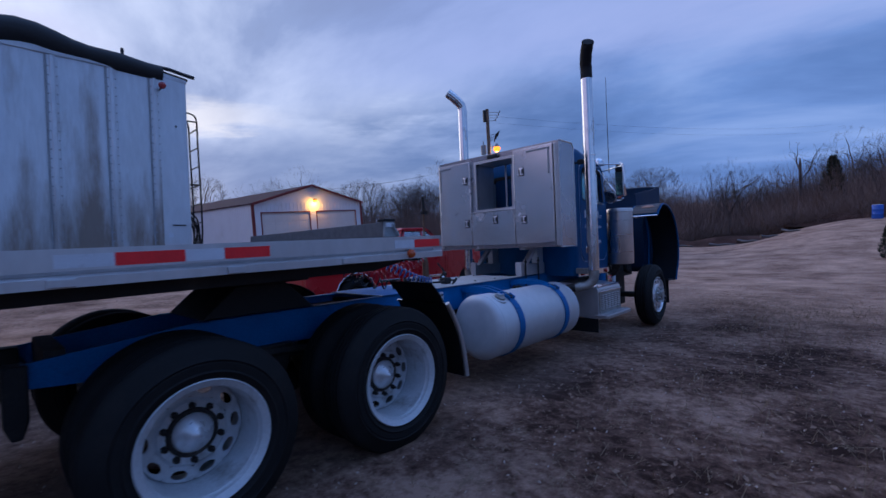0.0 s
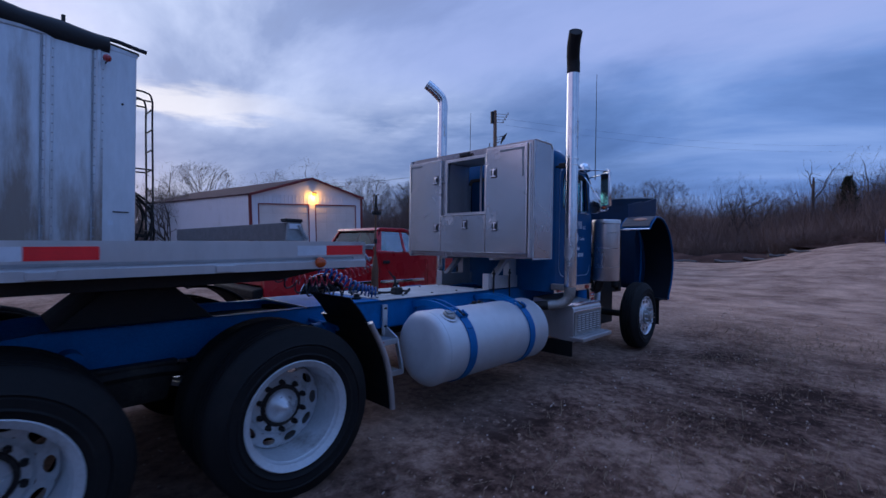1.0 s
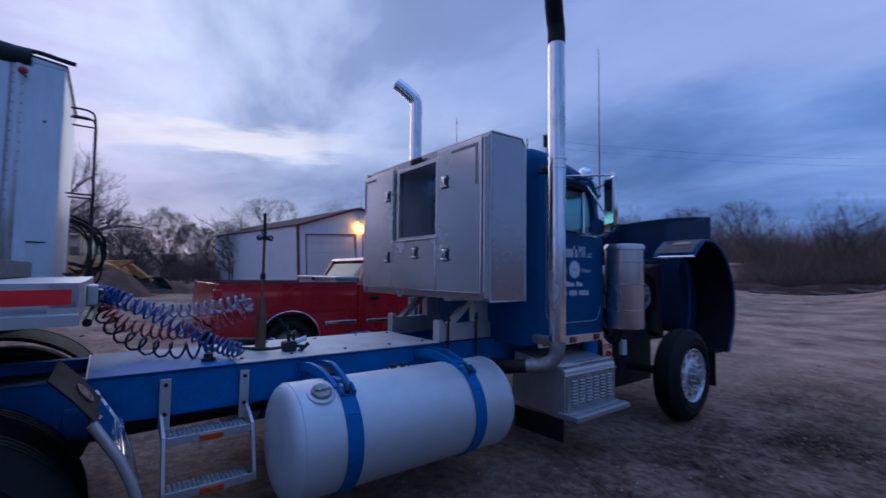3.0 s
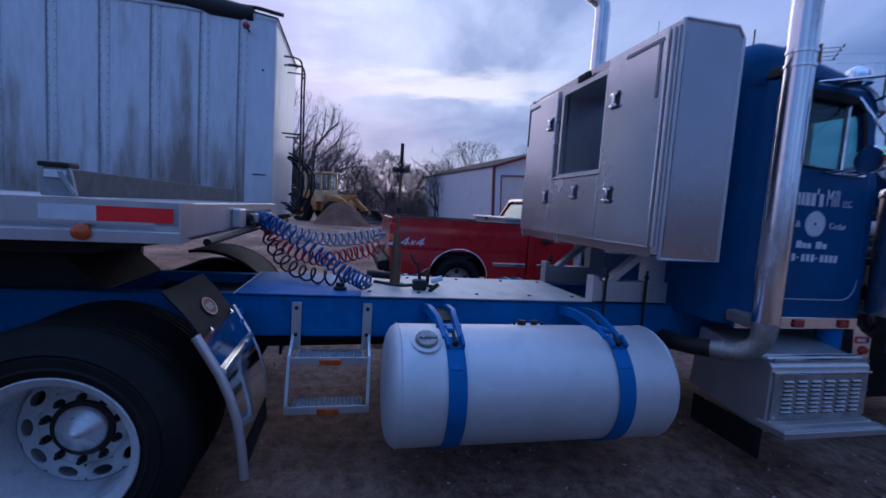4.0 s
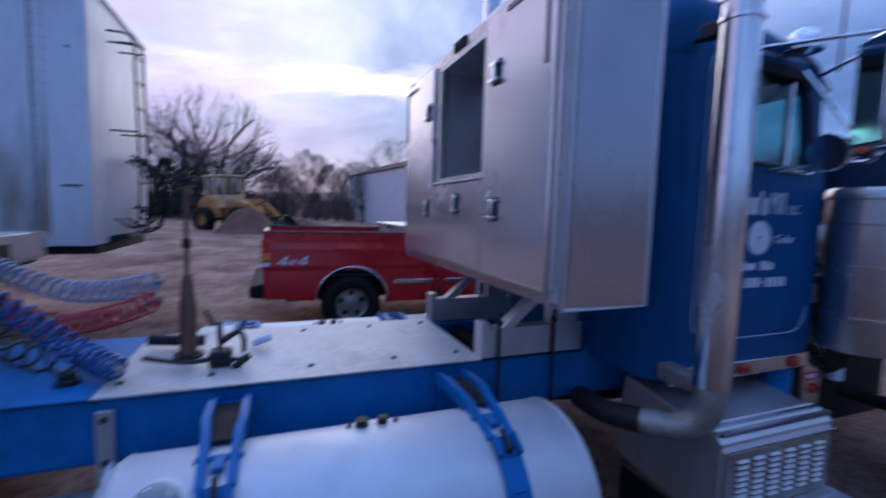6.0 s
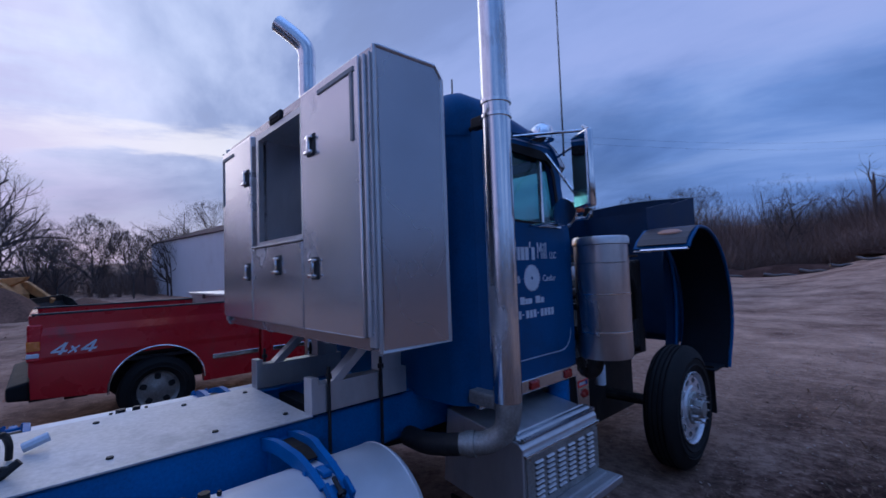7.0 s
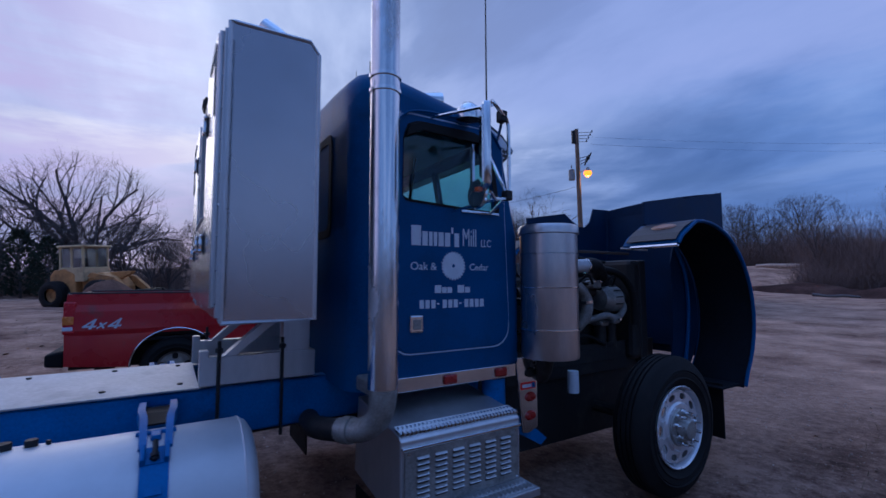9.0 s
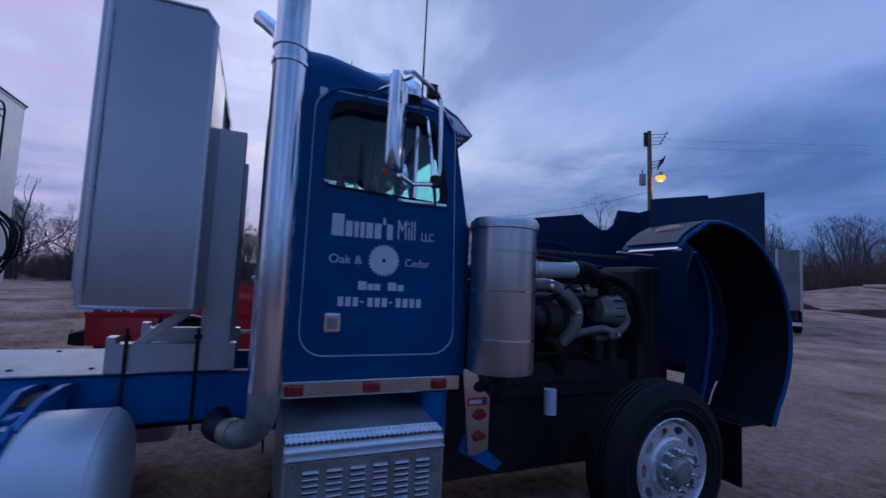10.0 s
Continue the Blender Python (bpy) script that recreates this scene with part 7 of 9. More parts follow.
    part("tarp_flap", sheet([(-0.10, Z1 + 0.055), (-0.5, Z1 + 0.10), (-1.2, Z1 + 0.12), (-3.5, Z1 + 0.10), (-11.5, Z1 + 0.10)], 0.02, "X", X0 + 0.3, X1 - 0.02), TARP, V)
    part("tarp_strap", tube(smooth_path([(X1 - 0.04, -0.45, Z1 + 0.12), (X1 + 0.02, -0.20, Z1 + 0.11), (X1 + 0.05, 0.02, Z1 + 0.07), (X1 + 0.06, 0.16, Z1 + 0.05)]), 0.028, 8), TARP, V, smooth=True)
    part("tarp_bow_end", rod((X1 - 0.02, -0.72, Z1 + 0.12), (X1 - 0.02, -0.72, Z1 + 0.27), 0.022, 8), TARP, V)
    # running gear
    part("king_pin_plate", box(X0 + 0.2, X1 - 0.15, -1.6, 0.05, Z0 - 0.16, Z0 - 0.05, 0.01), BLACK, V)
    for x in (-4.05, -5.65):
        part("landing_leg", box(x - 0.06, x + 0.06, -2.62, -2.50, 0.22, Z0 - 0.05, 0.008), BLACK, V)
        part("landing_foot", box(x - 0.14, x + 0.14, -2.70, -2.42, 0.12, 0.22, 0.01), BLACK, V)
    part("chassis_beam", box(-5.3, -4.4, Y0, -1.5, Z0 - 0.32, Z0 - 0.05), BLACK, V)
    tm = mesh_of("trailer_tyre", tyre_mesh(0.5, 0.27), RUBBER, True)
    for y in (-10.0, -11.2):
        for x in (-3.75, -4.08, -5.62, -5.95):
            part("trailer_tyre", tm, None, V, at=Matrix.Translation((x, y, 0.60)))
        part("trailer_axle", rod((-5.9, y, 0.60), (-3.8, y, 0.60), 0.06, 8), BLACK, V)
        part("axle_hanger", box(-5.2, -4.5, y - 0.1, y + 0.1, 0.60, Z0 - 0.2), BLACK, V)
    part("lower_step", prism([(-0.4, Z0 - 0.05), (0.25, Z0 + 0.06), (0.30, Z0 + 0.02), (-0.3, Z0 - 0.16)], "X", -4.9, -4.0), BLACK, V)

    H = thing("hose_bundle", (-4.9, 0.14, 1.55), "black rubber hoses hanging in loops on the trailer front", "hose")
    rng = random.Random(4)
    for k in range(7):
        x, w, z = -4.50 - 0.10 * k, 0.12 + 0.22 * rng.random(), 1.40 + 0.35 * rng.random()
        top = 2.25 + 0.25 * rng.random()
        pts = [(x, 0.13, top), (x - 0.05 + 0.1 * rng.random(), 0.20 + w * 0.5, top - 0.12), (x + 0.04 * rng.random(), 0.22 + w, 0.5 * (top + z) + 0.1 * rng.random()), (x + 0.06 * rng.random(), 0.20 + w * rng.uniform(0.5, 1.0), z), (x - 0.05, 0.13, z + 0.06)]
        part("hose_loop", tube(smooth_path(pts), 0.015, 8), BLACKRUB, H, smooth=True)


build_tall_trailer()


# ---- red pickup ----
def build_pickup():
    gz = 0.13
    P = thing("pickup_truck", (-4.3, 4.3, gz), "red four-by-four pickup with chrome trim and bed toolbox", "pickup")
    XR, XL = -3.35, -5.25
    tail, gap, nose = 1.82, 4.08, 7.30
    wy, fwy, wz, wr = 2.93, 6.45, 0.53, 0.39
    # bed sides with wheel arch cut-out
    def side(x0, x1, name):
        arch = [(wy + 0.47 * math.cos(radians(a)), wz + 0.08 + 0.43 * math.sin(radians(a))) for a in range(180, -1, -12)]
        outline = [(tail + 0.02, 0.66), (wy - 0.47, 0.60)] + arch + [(wy + 0.47, 0.55), (gap - 0.012, 0.55), (gap - 0.012, 1.46), (gap - 0.03, 1.485), (tail + 0.06, 1.485), (tail + 0.015, 1.45), (tail, 1.2)]
        return part(name, prism(outline, "X", x0, x1), PKRED, P, "red bed side with chrome wheel lip")
    b1 = side(XR - 0.09, XR, "bed_side")
    b2 = side(XL, XL + 0.09, "bed_side")
    lip = [(XR + 0.006, wy + 0.475 * math.cos(radians(a)), wz + 0.08 + 0.435 * math.sin(radians(a))) for a in range(184, -5, -8)]
    part("wheel_lip", tube(lip, 0.012, 8), CHROME, b1, "chrome wheel lip", smooth=True)
    # pressed crease and bulge along the flank
    part("flank_crease", prism([(XR, 1.0), (XR + 0.009, 1.06), (XR + 0.009, 1.28), (XR, 1.36)], "Y", tail + 0.04, gap - 0.02, 0.004), PKRED, b1)
    part("bed_rail_cap", box(XR - 0.10, XR + 0.004, tail + 0.02, gap - 0.02, 1.485, 1.505, 0.006), CABIN, P)
    part("bed_rail_cap", box(XL - 0.004, XL + 0.10, tail + 0.02, gap - 0.02, 1.485, 1.505, 0.006), CABIN, P)
    part("tailgate", box(XL + 0.09, XR - 0.09, tail, tail + 0.07, 0.86, 1.485, 0.015), PKRED, P)
    part("bed_floor", box(XL + 0.09, XR - 0.09, tail + 0.07, gap - 0.02, 0.90, 0.94), CABIN, P)
    part("bed_headboard", box(XL + 0.09, XR - 0.09, gap - 0.07, gap - 0.02, 0.90, 1.48, 0.01), PKRED, P)
    tl = part("tail_lamp", box(XR - 0.10, XR + 0.010, tail - 0.012, tail + 0.11, 1.02, 1.40, 0.02), TAILRED, P, "red and amber tail lamp")
    part("turn_lens", box(XR - 0.09, XR + 0.014, tail - 0.016, tail + 0.09, 1.13, 1.23, 0.01), TAILAMBER, tl)
    part("reverse_lens", box(XR - 0.09, XR + 0.013, tail - 0.015, tail + 0.085, 1.06, 1.11, 0.01), LETTER, tl)
    part("rear_bumper", prism([(tail - 0.16, 0.66), (tail + 0.02, 0.64), (tail + 0.02, 0.84), (tail - 0.16, 0.80)], "X", XL + 0.04, XR - 0.04, 0.025), BLACKRUB, P, "dark rear bumper")
    part("chassis", box(XL + 0.45, XR - 0.45, tail, nose - 0.3, 0.55, 0.80), BLACK, P)
    part("exhaust_pipe", rod((XR - 0.22, 2.1, 0.60), (XR - 0.22, 2.3, 0.60), 0.035, 10), GREASE, P)
    # side moulding
    part("side_moulding", box(XR, XR + 0.022, wy + 0.56, gap - 0.03, 0.80, 0.86, 0.008), CHROME, b1, "chrome side moulding")
    # cab: lower body, door, glasshouse
    part("cab_body", prism([(gap + 0.012, 0.55), (5.62, 0.55), (5.62, 1.40), (gap + 0.012, 1.485)], "X", XL, XR, 0.03), PKRED, P)
    d = part("door", box(XR, XR + 0.012, gap + 0.14, 5.52, 0.66, 1.44, 0.02), PKRED, P, "red door with black handle")
    part("door_handle", box(XR + 0.010, XR + 0.035, gap + 0.22, gap + 0.40, 1.20, 1.27, 0.014), BLACK, d)
    part("door_moulding", box(XR + 0.010, XR + 0.030, gap + 0.16, 5.48, 0.80, 0.86, 0.008), CHROME, d)
    roof = prism([(gap + 0.20, 1.90), (gap + 0.28, 1.955), (5.05, 1.965), (5.20, 1.92), (5.16, 1.88), (gap + 0.30, 1.88)], "X", XL + 0.18, XR - 0.18, 0.015)
    part("roof", roof, PKRED, P)
    for s, x in ((1, XR - 0.20), (-1, XL + 0.20)):
        xo = XR - 0.02 if s > 0 else XL + 0.02
        for (ya, yb, yc, yd) in ((gap + 0.02, gap + 0.20, gap + 0.34, gap + 0.24), (5.55, 5.68, 5.22, 5.10), (gap + 0.82, gap + 0.88, gap + 0.88, gap + 0.83)):
            b = bmesh.new()
            A = [b.verts.new(p) for p in ((xo, ya, 1.45), (xo, yb, 1.45), (x, yc, 1.90), (x, yd, 1.90))]
            B = [b.verts.new(p) for p in ((xo - s * 0.05, ya, 1.45), (xo - s * 0.05, yb, 1.45), (x - s * 0.05, yc, 1.90), (x - s * 0.05, yd, 1.90))]
            b.faces.new(A); b.faces.new(B[::-1])
            for k in range(4):
                b.faces.new((A[k], B[k], B[(k + 1) % 4], A[(k + 1) % 4]))
            part("roof_pillar", b, PKRED, P)
        b = bmesh.new()
        A = [b.verts.new(p) for p in ((xo - s * 0.012, gap + 0.15, 1.45), (xo - s * 0.012, 5.58, 1.45), (x - s * 0.012, 5.14, 1.90), (x - s * 0.012, gap + 0.30, 1.90))]
        b.faces.new(A)
        bmesh.ops.solidify(b, geom=b.faces[:], thickness=0.006)
        bmesh.ops.recalc_face_normals(b, faces=b.faces[:])
        part("side_glass", b, PICKUPGLASS, P)
    for ya, yb in ((gap + 0.06, gap + 0.27), (5.62, 5.16)):
        part("screen_glass", prism([(ya, 1.47), (ya + 0.006, 1.47), (yb + 0.006, 1.90), (yb, 1.90)], "X", XL + 0.14, XR - 0.14), PICKUPGLASS, P)
    part("seat_bench", box(XL + 0.25, XR - 0.25, gap + 0.35, gap + 0.55, 1.1, 1.62, 0.06), CABIN, P)
    # nose
    part("front_wing", prism([(5.62, 0.55), (fwy - 0.46, 0.55)] + [(fwy + 0.46 * math.cos(radians(a)), wz + 0.06 + 0.43 * math.sin(radians(a))) for a in range(180, -1, -15)] + [(nose, 0.58), (nose, 1.20), (nose - 0.1, 1.30), (5.62, 1.40)], "X", XR - 0.12, XR - 0.005), PKRED, P)
    part("front_wing", prism([(5.62, 0.55), (fwy - 0.46, 0.55)] + [(fwy + 0.46 * math.cos(radians(a)), wz + 0.06 + 0.43 * math.sin(radians(a))) for a in range(180, -1, -15)] + [(nose, 0.58), (nose, 1.20), (nose - 0.1, 1.30), (5.62, 1.40)], "X", XL + 0.005, XL + 0.12), PKRED, P)
    part("hood", prism([(5.60, 1.40), (5.60, 1.47), (6.9, 1.40), (nose - 0.02, 1.28), (nose - 0.02, 1.20)], "X", XL + 0.10, XR - 0.10, 0.02), PKRED, P)
    part("grille", box(XL + 0.1, XR - 0.1, nose - 0.03, nose + 0.02, 0.78, 1.20, 0.02), CHROME, P)
    part("front_bumper", box(XL + 0.02, XR - 0.02, nose - 0.02, nose + 0.12, 0.58, 0.80, 0.03), CHROME, P)
    part("engine_bay_floor", box(XL + 0.12, XR - 0.12, 5.65, nose - 0.05, 0.75, 1.15), BLACK, P)
    # wheels
    ty = mesh_of("tyre", tyre_mesh(wr, 0.24, 0.215), RUBBER, True)
    rim = lathe([(-0.06, 0.21), (0.03, 0.215), (0.06, 0.225), (0.066, 0.222), (0.05, 0.205), (0.03, 0.19), (0.035, 0.10), (0.05, 0.07), (0.055, 0.0)], "X", 32)
    rm = mesh_of("rim", rim, CASTALU, True)
    sp = mesh_of("spoke", box(-0.012, 0.012, -0.03, 0.03, 0.05, 0.20, 0.006), CASTALU)
    slot = mesh_of("rim_slot", prism(round_rect(-0.032, 0.032, 0.115, 0.185, 0.02), "X", 0.034, 0.040), BLACK)
    for y in (wy, fwy):
        for x, s in ((XR - 0.13, 1), (XL + 0.13, -1)):
            m = Matrix.Translation((x, y, wz)) @ (Matrix.Identity(4) if s > 0 else Matrix.Rotation(math.pi, 4, "Z"))
            w = part("wheel", rm, None, P, "cast alloy pickup wheel", at=m)
            t = new("tyre", ty); t.parent = w
            for k in range(5):
                o = new("rim_slot", slot); o.parent = w
                o.matrix_basis = Matrix.Rotation(2 * math.pi * k / 5, 4, "X")
        part("axle", rod((XL + 0.2, y, wz), (XR - 0.2, y, wz), 0.05, 8), BLACK, P)
    part("wheel_well", box(XR - 0.40, XR - 0.09, wy - 0.5, wy + 0.5, 0.95, 1.08, 0.02), BLACK, P)
    # lettering on the flank
    def stroke(b, u0, v0, u1, v1, w):
        d = Vector((u1 - u0, v1 - v0)).normalized() * w
        q = [(u0 - d.x * 0.5 - d.y, v0 - d.y * 0.5 + d.x), (u1 + d.x * 0.5 - d.y, v1 + d.y * 0.5 + d.x), (u1 + d.x * 0.5 + d.y, v1 + d.y * 0.5 - d.x), (u0 - d.x * 0.5 + d.y, v0 - d.y * 0.5 - d.x)]
        prism([(y + 0.45 * (z - 1.08), z) for y, z in q], "X", XR + 0.010, XR + 0.0135, bm=b)
    for y, four in ((1.985, True), (2.125, False), (2.225, True)):
        b = bmesh.new()
        if four:
            stroke(b, y + 0.075, 1.185, y, 1.105, 0.011); stroke(b, y, 1.105, y + 0.115, 1.105, 0.011); stroke(b, y + 0.075, 1.185, y + 0.075, 1.08, 0.013)
        else:
            stroke(b, y, 1.085, y + 0.06, 1.145, 0.009); stroke(b, y + 0.06, 1.085, y, 1.145, 0.009)
        part("lettering", b, LETTER, P, "pale slanted 4x4 lettering")

    X = thing("truck_toolbox", (-4.3, 3.6, 1.49), "aluminium crossover toolbox in the pickup bed", "toolbox")
    part("toolbox_body", box(XL + 0.05, XR - 0.05, 3.68, 4.10, 1.30, 1.55, 0.01), ALU, X)
    part("toolbox_lid", box(XL + 0.02, XR - 0.02, 3.65, 4.13, 1.55, 1.60, 0.012), ALU, X)
    part("toolbox_latch", box(-4.4, -4.28, 3.64, 3.655, 1.52, 1.58, 0.004), BLACK, X)


build_pickup()


# ---- shed with two doors and a lamp ----
def placed(name, x, y, angle, label, category, group="", kind=""):
    """A level thing on the ground at a place of the truck's plane, turned about z; its meshes are local."""
    root = new(name)
    root.empty_display_size = 0.3
    p = SLOPE @ on_ground(x, y)
    root.matrix_world = Matrix.Translation(p) @ Matrix.Rotation(radians(angle), 4, "Z")
    ORIGIN[root.name] = Vector((0, 0, 0))
    return tagged(root, label, category, group, kind)


def build_shed():
    W, D, E, R = 9.41, 25.8, 4.42, 5.76
    S = placed("shed", -26.7, 11.24, 91.2, "white metal shed with red trim and two garage doors", "building")
    d1, d2, dh = (0.67, 4.46), (5.12, 8.77), 3.72
    # gable front built round the two openings
    def pier(a, b):
        top = lambda x: E + (R - E) * (1 - abs(x - W / 2) / (W / 2))
        pts = [(a, -0.4), (b, -0.4), (b, top(b))] + ([(W / 2, R)] if a < W / 2 < b else []) + [(a, top(a))]
        return prism(pts, "Y", 0.0, 0.15)
    bm = pier(0, d1[0])
    merge(bm, pier(d1[1], d2[0])); merge(bm, pier(d2[1], W))
    top = lambda x: E + (R - E) * (1 - abs(x - W / 2) / (W / 2))
    for a, b in (d1, d2):
        pts = [(a, dh), (b, dh), (b, top(b))] + ([(W / 2, R)] if a < W / 2 < b else []) + [(a, top(a))]
        prism(pts, "Y", 0.0, 0.15, bm=bm)
    wall = part("front_wall", bm, WHITESHEET, S, at=Matrix.Identity(4))
    part("side_wall", box(0, 0.12, 0.15, D, -1.8, E), WHITESHEET, S, at=Matrix.Identity(4))
    part("side_wall", box(W - 0.12, W, 0.15, D, -1.8, E), WHITESHEET, S, at=Matrix.Identity(4))
    part("back_wall", prism([(0.12, -1.8), (W - 0.12, -1.8), (W - 0.12, E), (W / 2, R), (0.12, E)], "Y", D - 0.15, D), WHITESHEET, S, at=Matrix.Identity(4))
    rib = mesh_of("siding_rib", prism([(-0.025, 0), (-0.010, 0.012), (0.010, 0.012), (0.025, 0)], "Z", -1.6, E - 0.02), WHITESHEET)
    for k in range(85):
        part("siding_rib", rib, None, S, at=Matrix.Translation((0, 0.35 + 0.3 * k, 0)) @ Matrix.Rotation(radians(90), 4, "Z"))
    ribf = mesh_of("siding_rib", prism([(-0.03, 0), (-0.012, -0.02), (0.012, -0.02), (0.03, 0)], "Z", dh + 0.12, E + 0.02), WHITESHEET)
    for k in range(30):
        part("siding_rib", ribf, None, S, at=Matrix.Translation((0.15 + 0.305 * k, 0, 0)))
    for s in (0, 1):
        m = Matrix.Identity(4)
        pts = [(-0.07, E - 0.03), (W / 2, R), (W / 2, R + 0.05), (-0.07, E + 0.02)]
        if s: pts = [(W - x, z) for x, z in pts]
        roof = part("roof", prism(pts, "Y", -0.22, D + 0.2), ROOFSHEET, S, "dark red metal roof sheet", at=m)
        part("rake_trim", prism([(x, z + (0.015 if i > 1 else -0.11)) for i, (x, z) in enumerate(pts)], "Y", -0.25, -0.22), REDTRIM, roof, "dark red rake trim", at=m)
        x = -0.10 if s == 0 else W + 0.06
        part("eave_trim", box(x, x + 0.04, -0.2, D + 0.2, E - 0.075, E + 0.01), ROOFSHEET, roof, at=m)
        x = -0.02 if s == 0 else W - 0.12
        part("corner_trim", box(x, x + 0.19, -0.03, 0.10, -0.6, E - 0.05, 0.005), REDTRIM, S, "dark red corner trim", at=m)
    for i, (a, b) in enumerate((d1, d2)):
        d = part("garage_door", box(a, b, 0.08, 0.12, -0.3, dh), DOORSHEET, S, "pale sectional garage door", at=Matrix.Identity(4))
        h = (dh + 0.3) / 6
        for k in range(6):
            for c in range(4):
                w = (b - a) / 4
                part("door_section", box(a + c * w + 0.06, a + (c + 1) * w - 0.06, 0.068, 0.082, -0.3 + k * h + 0.06, -0.3 + (k + 1) * h - 0.06, 0.006), DOORSHEET, d, at=Matrix.Identity(4))
        part("door_trim", box(a - 0.08, a, -0.012, 0.02, -0.35, dh + 0.08), REDTRIM, S, at=Matrix.Identity(4))
        part("door_trim", box(b, b + 0.08, -0.012, 0.02, -0.35, dh + 0.08), REDTRIM, S, at=Matrix.Identity(4))
        part("door_trim", box(a, b, -0.012, 0.02, dh, dh + 0.08), REDTRIM, S, at=Matrix.Identity(4))
    L = part("wall_lamp", lathe([(0, 0.10), (0.05, 0.16), (0.10, 0.17), (0.12, 0.12)], "Z", 16), CASTALU, S, "sodium lamp in a round hood", smooth=True, at=Matrix.Translation((W / 2 + 0.14, -0.30, 4.60)))
    part("lamp_arm", rod((W / 2 + 0.14, 0, 4.67), (W / 2 + 0.14, -0.30, 4.73), 0.025, 8), CASTALU, S, at=Matrix.Identity(4))
    part("lamp_bulb", lathe([(-0.18, 0.0), (-0.15, 0.11), (-0.04, 0.17), (0.02, 0.10)], "Z", 16), glowing("sodium_glow", (1.0, 0.30, 0.025), 3.2), S, "glowing orange lamp bulb", smooth=True, at=Matrix.Translation((W / 2 + 0.14, -0.30, 4.60)))
    lt = new("shed_lamp_light", bpy.data.lights.new("shed_lamp_light", "POINT"))
    lt.data.energy, lt.data.color, lt.data.shadow_soft_size = 120, (1.0, 0.46, 0.06), 0.12
    lt.matrix_world = S.matrix_world @ Matrix.Translation((W / 2 + 0.14, -0.30, 4.38))


build_shed()


# ---- utility pole with lamp and wires ----
def build_pole():
    P = placed("utility_pole", -21.1, 31.5, 0, "wooden utility pole with transformer and lit orange lamp", "utility pole")
    K = 1.266
    P.matrix_world = P.matrix_world @ Matrix.Scale(K, 4)
    I = Matrix.Identity(4)
    H = 10.3
    part("pole_shaft", lathe([(-0.3, 0.17), (4, 0.155), (H, 0.12), (H + 0.005, 0)], "Z", 14), POLEWOOD, P, smooth=True, at=I)
    ax = Matrix.Rotation(radians(58), 4, "Z")
    for z, n in ((H - 0.2, 4),):
        arm = part("top_bracket", box(-0.32, -0.10, -0.09, 0.09, z - 0.72, z + 0.12, 0.01), BLACK, P, at=ax)
        for k in range(4):
            part("insulator_arm", rod((0.1, 0, z - 0.02 - 0.20 * k), (1.05 - 0.12 * k, 0, z - 0.02 - 0.20 * k), 0.02, 6), CASTALU, P, at=ax)
            part("insulator", lathe([(0, 0.03), (0.05, 0.06), (0.10, 0.03), (0.12, 0.05), (0.16, 0.0)], "Z", 10), PAINTGREY, P, smooth=True, at=ax @ Matrix.Translation((1.0 - 0.12 * k, 0, z - 0.02 - 0.20 * k)))
    for k in range(3):
        part("cutout_fuse", rod((0.45 + 0.13 * k, 0, 7.95 + 0.18 * k), (0.62 + 0.13 * k, 0, 8.5 + 0.12 * k), 0.045, 8), BLACK, P, at=ax)
        part("fuse_arm", rod((0.1, 0, 8.0 + 0.2 * k), (0.6 + 0.1 * k, 0, 8.2 + 0.18 * k), 0.02, 6), BLACK, P, at=ax)
    part("transformer", lathe([(0, 0.16), (0.03, 0.20), (0.65, 0.20), (0.70, 0.16), (0.74, 0.0)], "Z", 18), PAINTGREY, P, "grey pole transformer can", smooth=True, at=ax @ Matrix.Translation((-0.42, 0, 7.0)))
    part("bushing", rod((-0.42, 0, 7.7), (-0.42, 0, 7.98), 0.04, 8), PAINTGREY, P, at=ax)
    part("meter_conduit", rod((0.16, 0.05, 0.3), (0.14, 0.05, 6.5), 0.03, 8), CASTALU, P, at=ax)
    part("lamp_arm", tube(smooth_path([(0.1, 0, 7.43), (0.3, 0, 7.60), (0.58, 0, 7.64)]), 0.03, 8), CASTALU, P, at=ax)
    part("lamp_head", lathe([(0.0, 0.18), (0.08, 0.15), (0.22, 0.10), (0.26, 0.0)], "Z", 16), CASTALU, P, smooth=True, at=ax @ Matrix.Translation((0.62, 0, 7.58)))
    part("lamp_bulb", lathe([(-0.36, 0.0), (-0.31, 0.17), (-0.15, 0.27), (0.0, 0.22), (0.02, 0.1)], "Z", 16), glowing("pole_sodium_glow", (1.0, 0.22, 0.015), 3.0), P, "glowing orange lamp bulb", smooth=True, at=ax @ Matrix.Translation((0.62, 0, 7.56)))
    lt = new("pole_lamp_light", bpy.data.lights.new("pole_lamp_light", "POINT"))
    lt.data.energy, lt.data.color, lt.data.shadow_soft_size = 150, (1.0, 0.45, 0.08), 0.15
    lt.matrix_world = P.matrix_world @ ax @ Matrix.Translation((0.62, 0, 7.1))
    # wires: a service drop to the shed and a span that leaves over the woods
    p0 = P.matrix_world.translation
    def wire(a, b, sag, r=0.012):
        a, b = Vector(a), Vector(b)
        pts = [a.lerp(b, k / 16) - Vector((0, 0, 4 * sag * (k / 16) * (1 - k / 16))) for k in range(17)]
        root = new("overhead_wire")
        root.matrix_world = Matrix.Translation(pts[0])
        tagged(root, "thin black overhead wire strung from the wooden pole", "wire", "overhead wires")
